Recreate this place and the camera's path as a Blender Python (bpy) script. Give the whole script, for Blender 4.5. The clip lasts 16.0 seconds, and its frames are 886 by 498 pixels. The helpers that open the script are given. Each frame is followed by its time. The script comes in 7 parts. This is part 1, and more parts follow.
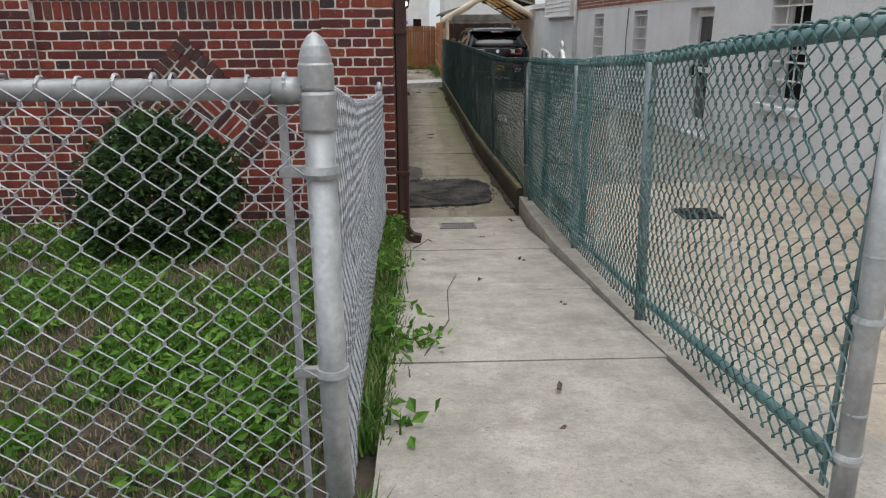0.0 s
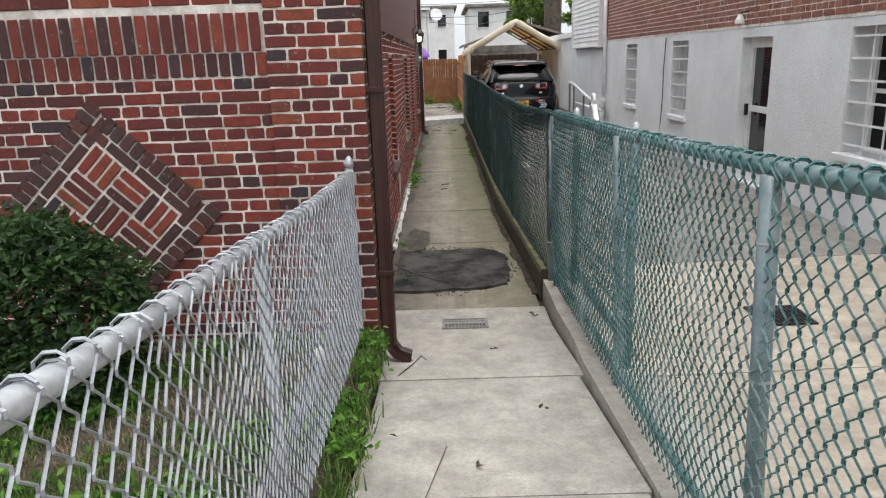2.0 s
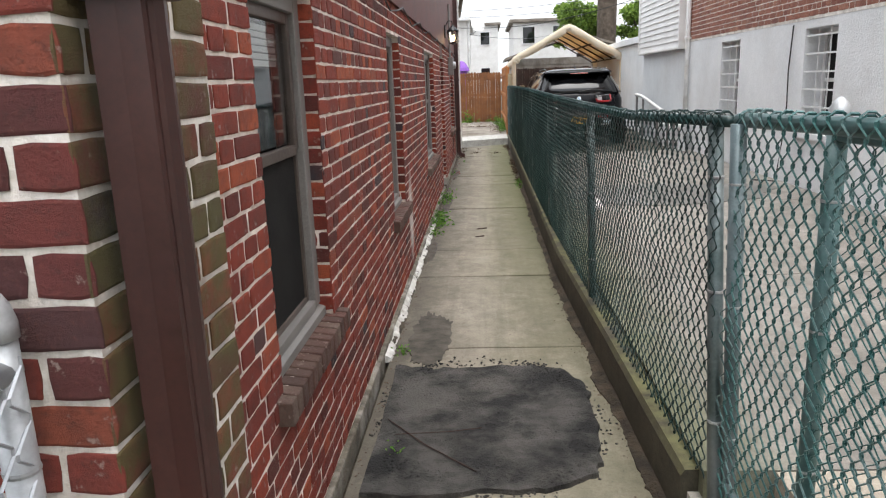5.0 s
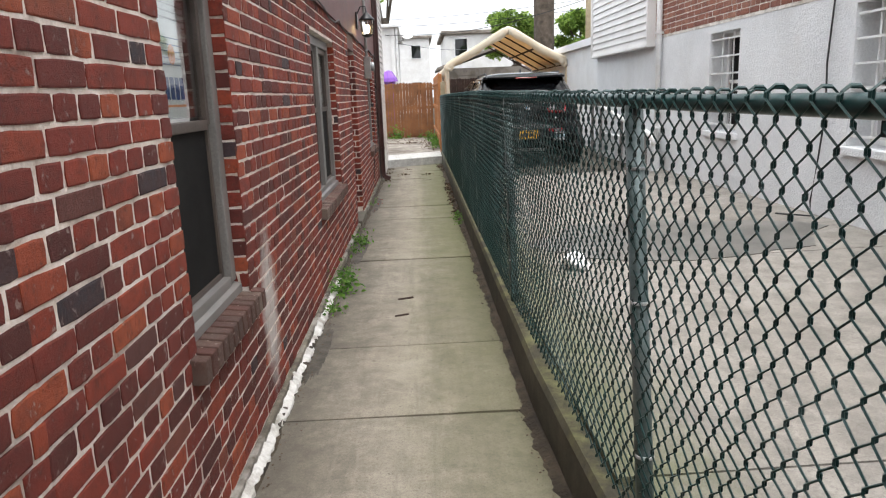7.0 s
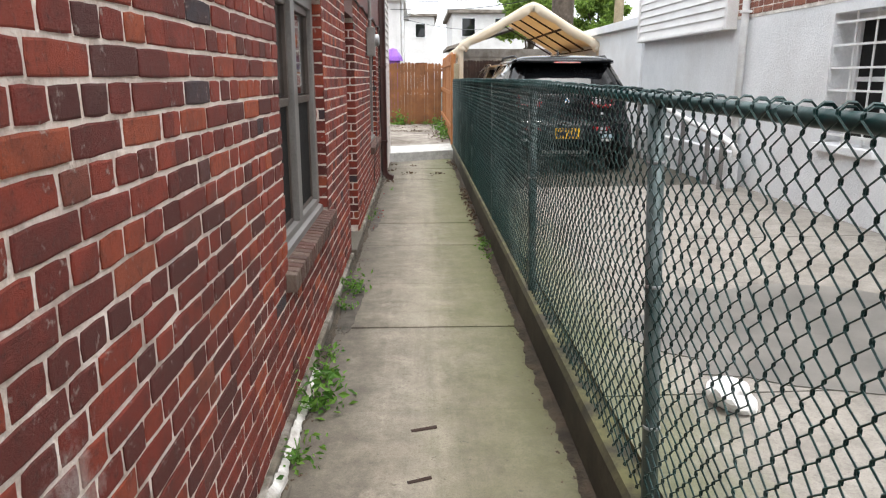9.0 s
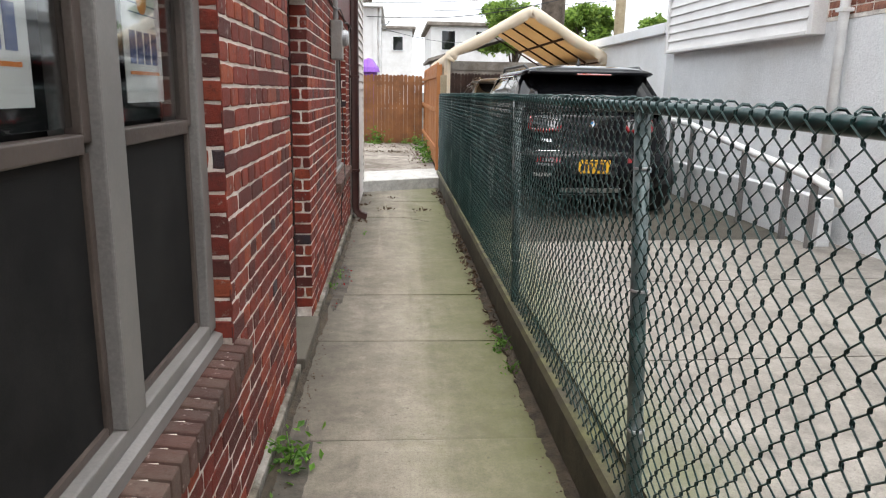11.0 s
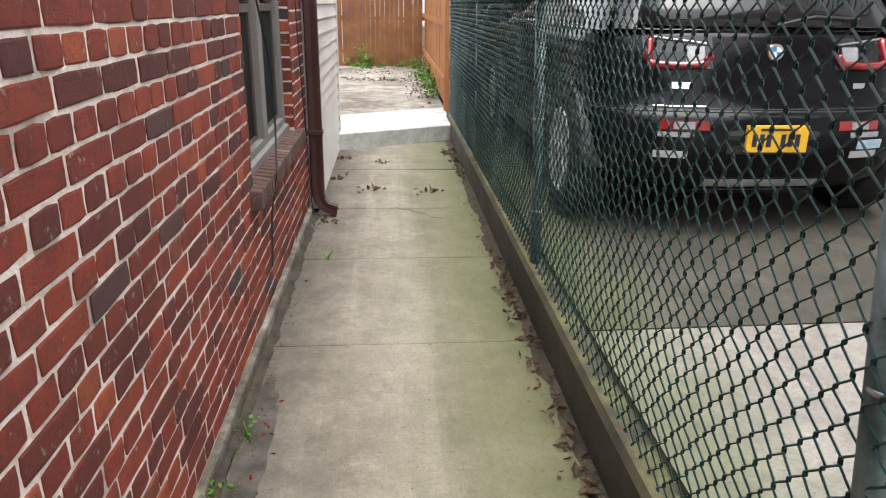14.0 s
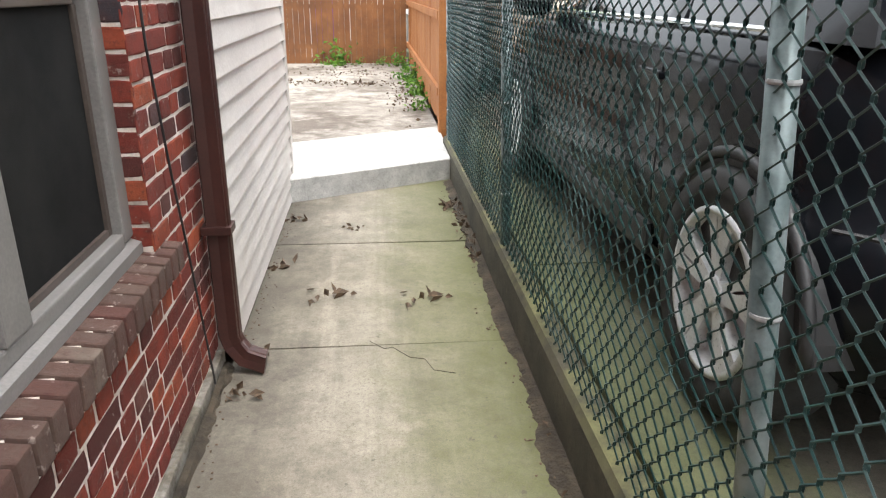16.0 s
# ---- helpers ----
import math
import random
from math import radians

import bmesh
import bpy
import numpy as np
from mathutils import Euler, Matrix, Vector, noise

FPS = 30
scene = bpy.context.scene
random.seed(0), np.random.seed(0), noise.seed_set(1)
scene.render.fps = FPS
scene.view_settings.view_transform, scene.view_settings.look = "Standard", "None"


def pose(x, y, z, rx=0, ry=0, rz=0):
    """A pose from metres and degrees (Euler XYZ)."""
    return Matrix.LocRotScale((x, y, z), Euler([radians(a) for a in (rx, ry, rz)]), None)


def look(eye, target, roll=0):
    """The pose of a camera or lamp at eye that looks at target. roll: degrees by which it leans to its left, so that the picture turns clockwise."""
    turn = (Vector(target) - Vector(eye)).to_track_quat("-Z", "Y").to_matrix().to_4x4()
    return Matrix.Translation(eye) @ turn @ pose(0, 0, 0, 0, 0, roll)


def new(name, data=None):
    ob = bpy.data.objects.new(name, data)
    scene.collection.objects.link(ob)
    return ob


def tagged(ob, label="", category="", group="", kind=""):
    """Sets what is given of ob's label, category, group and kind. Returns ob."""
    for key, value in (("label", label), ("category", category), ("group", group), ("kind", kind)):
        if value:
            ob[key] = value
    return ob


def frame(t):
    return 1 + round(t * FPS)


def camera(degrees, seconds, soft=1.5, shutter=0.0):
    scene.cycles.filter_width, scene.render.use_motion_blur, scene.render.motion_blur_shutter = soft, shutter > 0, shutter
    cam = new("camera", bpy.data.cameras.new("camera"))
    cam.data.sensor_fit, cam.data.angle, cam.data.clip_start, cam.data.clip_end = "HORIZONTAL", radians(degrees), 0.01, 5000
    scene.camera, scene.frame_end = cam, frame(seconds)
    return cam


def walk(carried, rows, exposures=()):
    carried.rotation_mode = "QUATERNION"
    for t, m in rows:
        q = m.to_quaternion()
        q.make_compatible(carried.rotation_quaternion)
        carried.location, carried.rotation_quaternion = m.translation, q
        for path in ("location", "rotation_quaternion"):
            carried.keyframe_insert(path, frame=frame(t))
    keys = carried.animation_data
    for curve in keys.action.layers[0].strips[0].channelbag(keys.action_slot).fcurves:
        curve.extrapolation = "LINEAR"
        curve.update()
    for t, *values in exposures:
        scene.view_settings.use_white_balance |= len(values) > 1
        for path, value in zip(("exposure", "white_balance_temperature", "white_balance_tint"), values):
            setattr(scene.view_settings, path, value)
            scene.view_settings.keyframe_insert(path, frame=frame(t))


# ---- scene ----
cam = camera(64.1, 16.0, 1.2)
PATH = [
    (0, (-0.145, 1.072, 1.757), (-0.07, 2.98, 1.163), -0.3),
    (0.5, (-0.048, 1.298, 1.852), (0.092, 3.208, 1.275), -1.9),
    (1, (0.051, 1.648, 1.869), (0.117, 3.565, 1.302), -1.6),
    (1.5, (0.083, 2.118, 1.876), (0.107, 4.041, 1.328), -2.2),
    (2, (0.124, 2.53, 1.891), (0.114, 4.461, 1.371), -1.8),
    (2.5, (0.115, 2.967, 1.857), (0.044, 4.896, 1.334), -2.1),
    (3, (0.14, 3.46, 1.831), (0.022, 5.382, 1.29), -2.3),
    (3.5, (0.159, 3.923, 1.791), (0.01, 5.839, 1.235), -2.8),
    (4, (0.157, 4.415, 1.765), (0.017, 6.326, 1.192), -3.1),
    (4.5, (0.176, 5.006, 1.694), (0.037, 6.933, 1.178), -2.4),
    (6.8, (0.273, 8.06, 1.437), (0.298, 10.017, 1.027), -2.1),
    (7, (0.285, 8.332, 1.455), (0.338, 10.286, 1.031), -2.2),
    (7.5, (0.285, 8.968, 1.507), (0.314, 10.927, 1.101), -1.5),
    (7.6, (0.249, 9.065, 1.491), (0.282, 11.024, 1.09), -1.6),
    (8, (0.227, 9.476, 1.501), (0.245, 11.432, 1.083), -1.4),
    (8.2, (0.211, 9.667, 1.518), (0.233, 11.621, 1.091), -1.1),
    (10.3, (0.028, 11.955, 1.465), (0.162, 13.88, 0.939), 1.6),
    (10.5, (0.029, 12.153, 1.465), (0.169, 14.08, 0.948), 1.7),
    (11, (0.063, 12.726, 1.489), (0.201, 14.673, 1.055), 1.1),
    (11.5, (0.057, 13.255, 1.487), (0.205, 15.215, 1.119), -0.1),
    (12, (0.09, 13.869, 1.453), (0.245, 15.81, 0.998), -0.3),
    (12.5, (0.093, 14.467, 1.412), (0.256, 16.393, 0.899), -0.4),
    (13, (0.114, 14.98, 1.385), (0.266, 16.893, 0.821), -0.5),
    (13.5, (0.138, 15.627, 1.395), (0.279, 17.515, 0.75), 0.1),
    (14, (0.124, 16.166, 1.411), (0.265, 18.049, 0.755), 0.8),
    (14.5, (0.135, 16.703, 1.432), (0.284, 18.587, 0.777), 1.0),
    (15, (0.141, 17.351, 1.425), (0.328, 19.229, 0.765), -0.1),
    (15.5, (0.198, 17.898, 1.437), (0.395, 19.774, 0.772), -0.0),
    (16, (0.185, 18.452, 1.401), (0.368, 20.32, 0.71), 0.4),
]
walk(cam, [(t, look(e, g, r)) for t, e, g, r in PATH], ((0, 0.42), (0.5, 0.5), (1.5, 0.75), (2.5, 0.97), (4.5, 1.22), (7, 1.38), (8, 1.47), (10.5, 1.57), (11.5, 1.24), (12.0, 1.17), (12.5, 1.43), (13.0, 1.48), (13.5, 1.72), (14.5, 1.76), (16, 2.0)))

# ---- light ----
world = bpy.data.worlds.new("overcast_sky")
scene.world = world
world.use_nodes = True
wn = world.node_tree
sky = wn.nodes.new("ShaderNodeTexSky")
sky.sky_type, sky.sun_disc = "NISHITA", False
sky.sun_elevation, sky.sun_rotation = radians(78), radians(167)
sky.air_density, sky.dust_density, sky.ozone_density = 1.0, 6.0, 1.0
soft_sky = wn.nodes.new("ShaderNodeHueSaturation")
soft_sky.inputs["Saturation"].default_value = 0.28
wn.links.new(sky.outputs["Color"], soft_sky.inputs["Color"])
cloud_veil = wn.nodes.new("ShaderNodeMix")
cloud_veil.data_type = "RGBA"
cloud_veil.inputs[0].default_value = 0.45
cloud_veil.inputs[7].default_value = (6.35, 6.75, 7.1, 1)
wn.links.new(soft_sky.outputs["Color"], cloud_veil.inputs[6])
wn.links.new(cloud_veil.outputs[2], wn.nodes["Background"].inputs["Color"])
wn.nodes["Background"].inputs["Strength"].default_value = 0.15

sun_data = bpy.data.lights.new("sun", "SUN")
sun_data.energy, sun_data.angle, sun_data.color = 0.5, radians(45), (1.0, 0.985, 0.96)
sun = new("sun", sun_data)
sun.matrix_world = look((1.2, 3, 24), (0, 8, 0))

# ---- materials ----
def material(name, rough=0.7, metal=0.0, coat=0.0):
    m = bpy.data.materials.new(name)
    m.use_nodes = True
    b = m.node_tree.nodes["Principled BSDF"]
    b.inputs["Roughness"].default_value = rough
    b.inputs["Metallic"].default_value = metal
    b.inputs["Coat Weight"].default_value = coat
    return m, m.node_tree, b


def tex(nt, kind, scale, detail=4.0, vector=None, rough=0.6):
    n = nt.nodes.new("ShaderNodeTex" + kind)
    n.inputs["Scale"].default_value = scale
    if kind == "Noise":
        n.inputs["Detail"].default_value = detail
        n.inputs["Roughness"].default_value = rough
    if vector is None:
        g = nt.nodes.new("ShaderNodeNewGeometry")
        vector = g.outputs["Position"]
    nt.links.new(vector, n.inputs["Vector"])
    return n


def ramp(nt, fac, stops):
    r = nt.nodes.new("ShaderNodeValToRGB")
    el = r.color_ramp.elements
    while len(el) < len(stops):
        el.new(0.5)
    for e, (p, c) in zip(el, stops):
        e.position, e.color = p, (*c, 1) if len(c) == 3 else c
    nt.links.new(fac, r.inputs["Fac"])
    return r.outputs["Color"]


def mix(nt, fac, a, b, mode="MIX"):
    n = nt.nodes.new("ShaderNodeMix")
    n.data_type, n.blend_type = "RGBA", mode
    for sock, v in ((n.inputs[0], fac), (n.inputs[6], a), (n.inputs[7], b)):
        if isinstance(v, (int, float)):
            sock.default_value = v
        elif isinstance(v, tuple):
            sock.default_value = (*v, 1)
        else:
            nt.links.new(v, sock)
    return n.outputs[2]


def bump(nt, b, height, strength=0.3, dist=0.01):
    n = nt.nodes.new("ShaderNodeBump")
    n.inputs["Strength"].default_value, n.inputs["Distance"].default_value = strength, dist
    nt.links.new(height, n.inputs["Height"])
    nt.links.new(n.outputs["Normal"], b.inputs["Normal"])


def grained(name, c1, c2, scale=6.0, fine=90.0, rough=0.75, metal=0.0, strength=0.25, dist=0.004, coat=0.0, spread=(0.35, 0.68), stain=None, amount=0.5):
    """A surface with blotches of two colours, fine grain and relief, and stains of a third colour where given."""
    m, nt, b = material(name, rough, metal, coat)
    big, small = tex(nt, "Noise", scale), tex(nt, "Noise", fine, 6)
    col = ramp(nt, big.outputs["Fac"], ((spread[0], c1), (spread[1], c2)))
    col = mix(nt, 0.35, col, ramp(nt, small.outputs["Fac"], ((0.3, (0.25, 0.25, 0.25)), (0.7, (0.75, 0.75, 0.75)))), "OVERLAY")
    if stain:
        st = tex(nt, "Noise", scale * 0.37, 8, rough=0.7)
        f = ramp(nt, st.outputs["Fac"], ((0.5, (0, 0, 0)), (0.66, (amount, amount, amount))))
        col = mix(nt, f, col, stain)
    nt.links.new(col, b.inputs["Base Color"])
    r = ramp(nt, small.outputs["Fac"], ((0.3, (rough - 0.1,) * 3), (0.7, (min(1, rough + 0.1),) * 3)))
    nt.links.new(r, b.inputs["Roughness"])
    bump(nt, b, small.outputs["Fac"], strength, dist)
    return m


def brick_material(name, stops, island, streak=False, moss=0.0):
    m, nt, b = material(name, 0.8)
    if island:
        rnd = nt.nodes.new("ShaderNodeNewGeometry").outputs["Random Per Island"]
    else:
        rnd = nt.nodes.new("ShaderNodeObjectInfo").outputs["Random"]
    col = ramp(nt, rnd, stops)
    blot, fine = tex(nt, "Noise", 14, 5), tex(nt, "Noise", 120, 8, rough=0.75)
    col = mix(nt, ramp(nt, blot.outputs["Fac"], ((0.42, (0, 0, 0)), (0.72, (0.6,) * 3))), col, (0.075, 0.017, 0.012))
    pits = tex(nt, "Noise", 55, 6, rough=0.75)
    col = mix(nt, ramp(nt, pits.outputs["Fac"], ((0.52, (0, 0, 0)), (0.68, (0.6,) * 3))), col, (0.05, 0.016, 0.012))
    col = mix(nt, ramp(nt, fine.outputs["Fac"], ((0.55, (0, 0, 0)), (0.8, (0.3,) * 3))), col, (0.33, 0.10, 0.055))
    white = tex(nt, "Noise", 2.3, 9, rough=0.75)
    col = mix(nt, ramp(nt, white.outputs["Fac"], ((0.6, (0, 0, 0)), (0.78, (0.14,) * 3))), col, (0.45, 0.38, 0.34))
    smear = tex(nt, "Noise", 28, 6, rough=0.7)
    col = mix(nt, ramp(nt, smear.outputs["Fac"], ((0.61, (0, 0, 0)), (0.68, (0.5,) * 3))), col, (0.45, 0.375, 0.33))
    soot = tex(nt, "Noise", 0.8, 8, rough=0.7)
    col = mix(nt, ramp(nt, soot.outputs["Fac"], ((0.55, (0, 0, 0)), (0.75, (0.4,) * 3))), col, (0.035, 0.02, 0.018))
    if streak:
        far = nt.nodes.new("ShaderNodeVectorMath")
        far.operation = "DISTANCE"
        sc = nt.nodes.new("ShaderNodeVectorMath")
        sc.operation = "MULTIPLY"
        sc.inputs[1].default_value = (1.0, 2.5, 1.0)
        nt.links.new(nt.nodes.new("ShaderNodeNewGeometry").outputs["Position"], sc.inputs[0])
        nt.links.new(sc.outputs[0], far.inputs[0])
        far.inputs[1].default_value = (-0.446, 11.55 * 2.5, 0.5)
        wob = tex(nt, "Noise", 9, 6, rough=0.75)
        add = nt.nodes.new("ShaderNodeMath")
        add.operation = "MULTIPLY_ADD"
        add.inputs[1].default_value = 0.5
        nt.links.new(wob.outputs["Fac"], add.inputs[0])
        nt.links.new(far.outputs["Value"], add.inputs[2])
        col = mix(nt, ramp(nt, add.outputs[0], ((0.46, (0.92,) * 3), (0.68, (0, 0, 0)))), col, (0.56, 0.51, 0.48))
    if moss:
        growth = tex(nt, "Noise", 4.5, 8, rough=0.75)
        col = mix(nt, ramp(nt, growth.outputs["Fac"], ((0.36, (0, 0, 0)), (0.56, (moss,) * 3))), col, (0.10, 0.088, 0.026))
    nt.links.new(col, b.inputs["Base Color"])
    bump(nt, b, fine.outputs["Fac"], 0.9, 0.008)
    return m


SIDE = ((0.0, (0.080, 0.015, 0.012)), (0.25, (0.155, 0.021, 0.013)), (0.5, (0.22, 0.027, 0.014)), (0.8, (0.29, 0.042, 0.018)), (0.94, (0.38, 0.078, 0.027)), (0.985, (0.038, 0.029, 0.036)))
FRONT = ((0.0, (0.046, 0.024, 0.027)), (0.15, (0.095, 0.021, 0.021)), (0.5, (0.18, 0.029, 0.022)), (0.8, (0.265, 0.044, 0.026)), (0.93, (0.28, 0.072, 0.034)), (0.97, (0.034, 0.029, 0.038)))
DARK = ((0.0, (0.05, 0.03, 0.03)), (0.4, (0.085, 0.03, 0.025)), (0.7, (0.06, 0.04, 0.042)), (0.95, (0.15, 0.04, 0.028)))
ORANGE = ((0.0, (0.25, 0.09, 0.055)), (0.4, (0.32, 0.12, 0.075)), (0.7, (0.22, 0.08, 0.055)), (0.95, (0.38, 0.17, 0.11)))
brick_side, brick_side_far = brick_material("side_brick", SIDE, False, True), brick_material("side_brick_far", SIDE, True, True)
brick_front, brick_front_far = brick_material("front_brick", FRONT, False), brick_material("front_brick_far", FRONT, True)
brick_mossy, brick_mossy_far = brick_material("mossy_brick", FRONT, False, False, 0.85), brick_material("mossy_brick_far", FRONT, True, False, 0.85)
brick_dark = brick_material("dark_brick", DARK, False)
brick_pale = brick_material("pale_brick_far", ORANGE, True)
mortar = grained("mortar", (0.60, 0.55, 0.49), (0.83, 0.79, 0.735), 11, 70, 0.92, strength=0.8, dist=0.006, stain=(0.22, 0.18, 0.15), amount=0.6)
mortar_joint = grained("pale_mortar", (0.66, 0.56, 0.49), (0.86, 0.78, 0.71), 11, 70, 0.92, strength=0.8, dist=0.008, stain=(0.22, 0.15, 0.11), amount=0.7)


def scaled(c, k):
    return tuple(min(0.8, v * k) for v in c)


def concrete_material(name, light, dark, moss=0.0, side=0, wear=1.0):
    """Worn concrete. side 1: moss towards +x and soot towards -x, as on the walkway; side -1: moss along the fence side of the driveway."""
    m, nt, b = material(name, 0.85)
    rnd = nt.nodes.new("ShaderNodeObjectInfo").outputs["Random"]
    where = nt.nodes.new("ShaderNodeNewGeometry").outputs["Position"]
    big, mid, fine = tex(nt, "Noise", 0.9, 7, rough=0.65), tex(nt, "Noise", 5, 10, rough=0.78), tex(nt, "Noise", 210, 4)
    col = ramp(nt, big.outputs["Fac"], ((0.36, dark), (0.62, light)))
    col = mix(nt, ramp(nt, mid.outputs["Fac"], ((0.42, (0, 0, 0)), (0.66, (0.7,) * 3))), col, scaled(dark, 0.5))
    cloud = tex(nt, "Noise", 2.1, 12, rough=0.8)
    col = mix(nt, ramp(nt, cloud.outputs["Fac"], ((0.5, (0, 0, 0)), (0.62, (0.2 + 0.35 * wear,) * 3))), col, scaled(dark, 0.45))
    pale = tex(nt, "Noise", 3.3, 10, rough=0.78)
    col = mix(nt, ramp(nt, pale.outputs["Fac"], ((0.55, (0, 0, 0)), (0.66, (0.5,) * 3))), col, scaled(light, 1.3))
    long = nt.nodes.new("ShaderNodeVectorMath")
    long.operation = "MULTIPLY"
    long.inputs[1].default_value = (6.5, 0.4, 1.0)
    nt.links.new(where, long.inputs[0])
    worn = tex(nt, "Noise", 1.0, 8, long.outputs[0], 0.7)
    col = mix(nt, ramp(nt, worn.outputs["Fac"], ((0.48, (0, 0, 0)), (0.66, (0.5 * wear,) * 3))), col, scaled(dark, 0.55))
    col = mix(nt, ramp(nt, worn.outputs["Fac"], ((0.32, (0.4 * wear,) * 3), (0.44, (0, 0, 0)))), col, scaled(light, 1.25))
    if moss:
        sep = nt.nodes.new("ShaderNodeSeparateXYZ")
        nt.links.new(where, sep.inputs[0])
        wob = tex(nt, "Noise", 3.4, 12, rough=0.82)
        edge = nt.nodes.new("ShaderNodeMath")
        edge.operation = "MULTIPLY_ADD"
        edge.inputs[1].default_value = 1.0 if side > 0 else -1.0
        nt.links.new(sep.outputs["X"], edge.inputs[0])
        nt.links.new(wob.outputs["Fac"], edge.inputs[2])
        if side > 0:
            bent = nt.nodes.new("ShaderNodeMath")
            bent.operation = "MULTIPLY_ADD"
            bent.inputs[1].default_value = 0.9
            nt.links.new(worn.outputs["Fac"], bent.inputs[0])
            off = nt.nodes.new("ShaderNodeMath")
            off.operation = "SUBTRACT"
            off.inputs[1].default_value = 0.45
            nt.links.new(sep.outputs["X"], off.inputs[0])
            nt.links.new(off.outputs[0], bent.inputs[2])
            stops = ((0.0, (0, 0, 0)), (0.16, (0.28,) * 3), (0.34, (0, 0, 0)))
            col = mix(nt, ramp(nt, bent.outputs[0], stops), col, scaled(light, 1.2))
            stops, tone = ((0.35, (0, 0, 0)), (0.53, (moss * 0.6,) * 3), (0.72, (moss,) * 3)), (0.105, 0.112, 0.038)
        else:
            tone = (0.1, 0.12, 0.035)
        if side > 0:
            along_y = nt.nodes.new("ShaderNodeMapRange")
            along_y.inputs["From Min"].default_value, along_y.inputs["From Max"].default_value = 9.0, 15.5
            along_y.inputs["To Min"].default_value, along_y.inputs["To Max"].default_value = 0.35, 1.0
            nt.links.new(sep.outputs["Y"], along_y.inputs["Value"])
            grown = nt.nodes.new("ShaderNodeMath")
            grown.operation = "MULTIPLY"
            eased = nt.nodes.new("ShaderNodeMath")
            eased.operation = "MULTIPLY"
            eased.inputs[1].default_value = 0.6
            nt.links.new(edge.outputs[0], eased.inputs[0])
            nt.links.new(ramp(nt, eased.outputs[0], stops), grown.inputs[0])
            nt.links.new(along_y.outputs["Result"], grown.inputs[1])
            col = mix(nt, grown.outputs[0], col, tone)
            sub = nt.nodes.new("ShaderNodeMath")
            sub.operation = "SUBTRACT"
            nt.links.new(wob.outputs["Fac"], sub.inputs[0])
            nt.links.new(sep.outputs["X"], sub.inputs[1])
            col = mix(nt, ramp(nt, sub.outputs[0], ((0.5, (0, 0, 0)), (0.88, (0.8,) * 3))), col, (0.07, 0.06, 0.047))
        else:
            lift = nt.nodes.new("ShaderNodeMath")
            lift.operation = "ADD"
            lift.inputs[1].default_value = 1.2
            nt.links.new(edge.outputs[0], lift.inputs[0])
            col = mix(nt, ramp(nt, lift.outputs[0], ((0.38, (0, 0, 0)), (0.75, (moss,) * 3))), col, tone)
    grit = tex(nt, "Noise", 75, 6, rough=0.8)
    col = mix(nt, ramp(nt, grit.outputs["Fac"], ((0.5, (0, 0, 0)), (0.66, (0.55,) * 3))), col, scaled(dark, 0.45))
    spots = tex(nt, "Noise", 26, 3)
    col = mix(nt, ramp(nt, spots.outputs["Fac"], ((0.68, (0, 0, 0)), (0.72, (0.6,) * 3))), col, scaled(dark, 0.35))
    col = mix(nt, 0.25, col, ramp(nt, rnd, ((0, (0.42, 0.42, 0.42)), (1, (0.6, 0.6, 0.58)))), "OVERLAY")
    col = mix(nt, 0.35, col, ramp(nt, fine.outputs["Fac"], ((0.3, (0.3,) * 3), (0.7, (0.7,) * 3))), "OVERLAY")
    nt.links.new(col, b.inputs["Base Color"])
    bump(nt, b, grit.outputs["Fac"], 0.45, 0.004)
    return m


def grow_moss(m, tone, low=0.42, high=0.6, most=0.8, size=5.0):
    """Moss or rotted leaves in ragged patches on the faces that look up."""
    nt = m.node_tree
    b = nt.nodes["Principled BSDF"]
    base = b.inputs["Base Color"].links[0].from_socket
    up = nt.nodes.new("ShaderNodeSeparateXYZ")
    nt.links.new(nt.nodes.new("ShaderNodeNewGeometry").outputs["Normal"], up.inputs[0])
    spread = ramp(nt, tex(nt, "Noise", size, 12, rough=0.72).outputs["Fac"], ((low, (0, 0, 0)), (high, (most,) * 3)))
    f = nt.nodes.new("ShaderNodeMath")
    f.operation, f.use_clamp = "MULTIPLY", True
    nt.links.new(spread, f.inputs[0])
    nt.links.new(up.outputs["Z"], f.inputs[1])
    nt.links.new(mix(nt, f.outputs[0], base, tone), b.inputs["Base Color"])


concrete_front = concrete_material("pale_concrete", (0.45, 0.425, 0.38), (0.375, 0.35, 0.308), wear=0.35)
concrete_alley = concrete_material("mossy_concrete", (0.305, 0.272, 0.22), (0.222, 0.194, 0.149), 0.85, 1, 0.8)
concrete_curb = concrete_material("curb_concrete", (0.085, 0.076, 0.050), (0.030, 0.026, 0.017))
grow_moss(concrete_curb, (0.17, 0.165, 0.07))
concrete_drive = concrete_material("driveway_concrete", (0.29, 0.268, 0.24), (0.235, 0.214, 0.188), 0.6, -1, 0.15)
concrete_drive_front = concrete_material("cream_driveway_concrete", (0.44, 0.385, 0.315), (0.37, 0.32, 0.26), wear=0.1)
# Darker slabs; the shade around the car is put into their colour too.
concrete_shaded_by_car = concrete_material("dark_shaded_driveway_concrete", (0.088, 0.079, 0.06), (0.052, 0.046, 0.034), 0.5, -1, 0.3)
concrete_yard = concrete_material("yard_concrete", (0.40, 0.37, 0.325), (0.21, 0.185, 0.155), wear=0.4)
grow_moss(concrete_yard, (0.075, 0.055, 0.04), 0.47, 0.62, 0.85, 1.25)
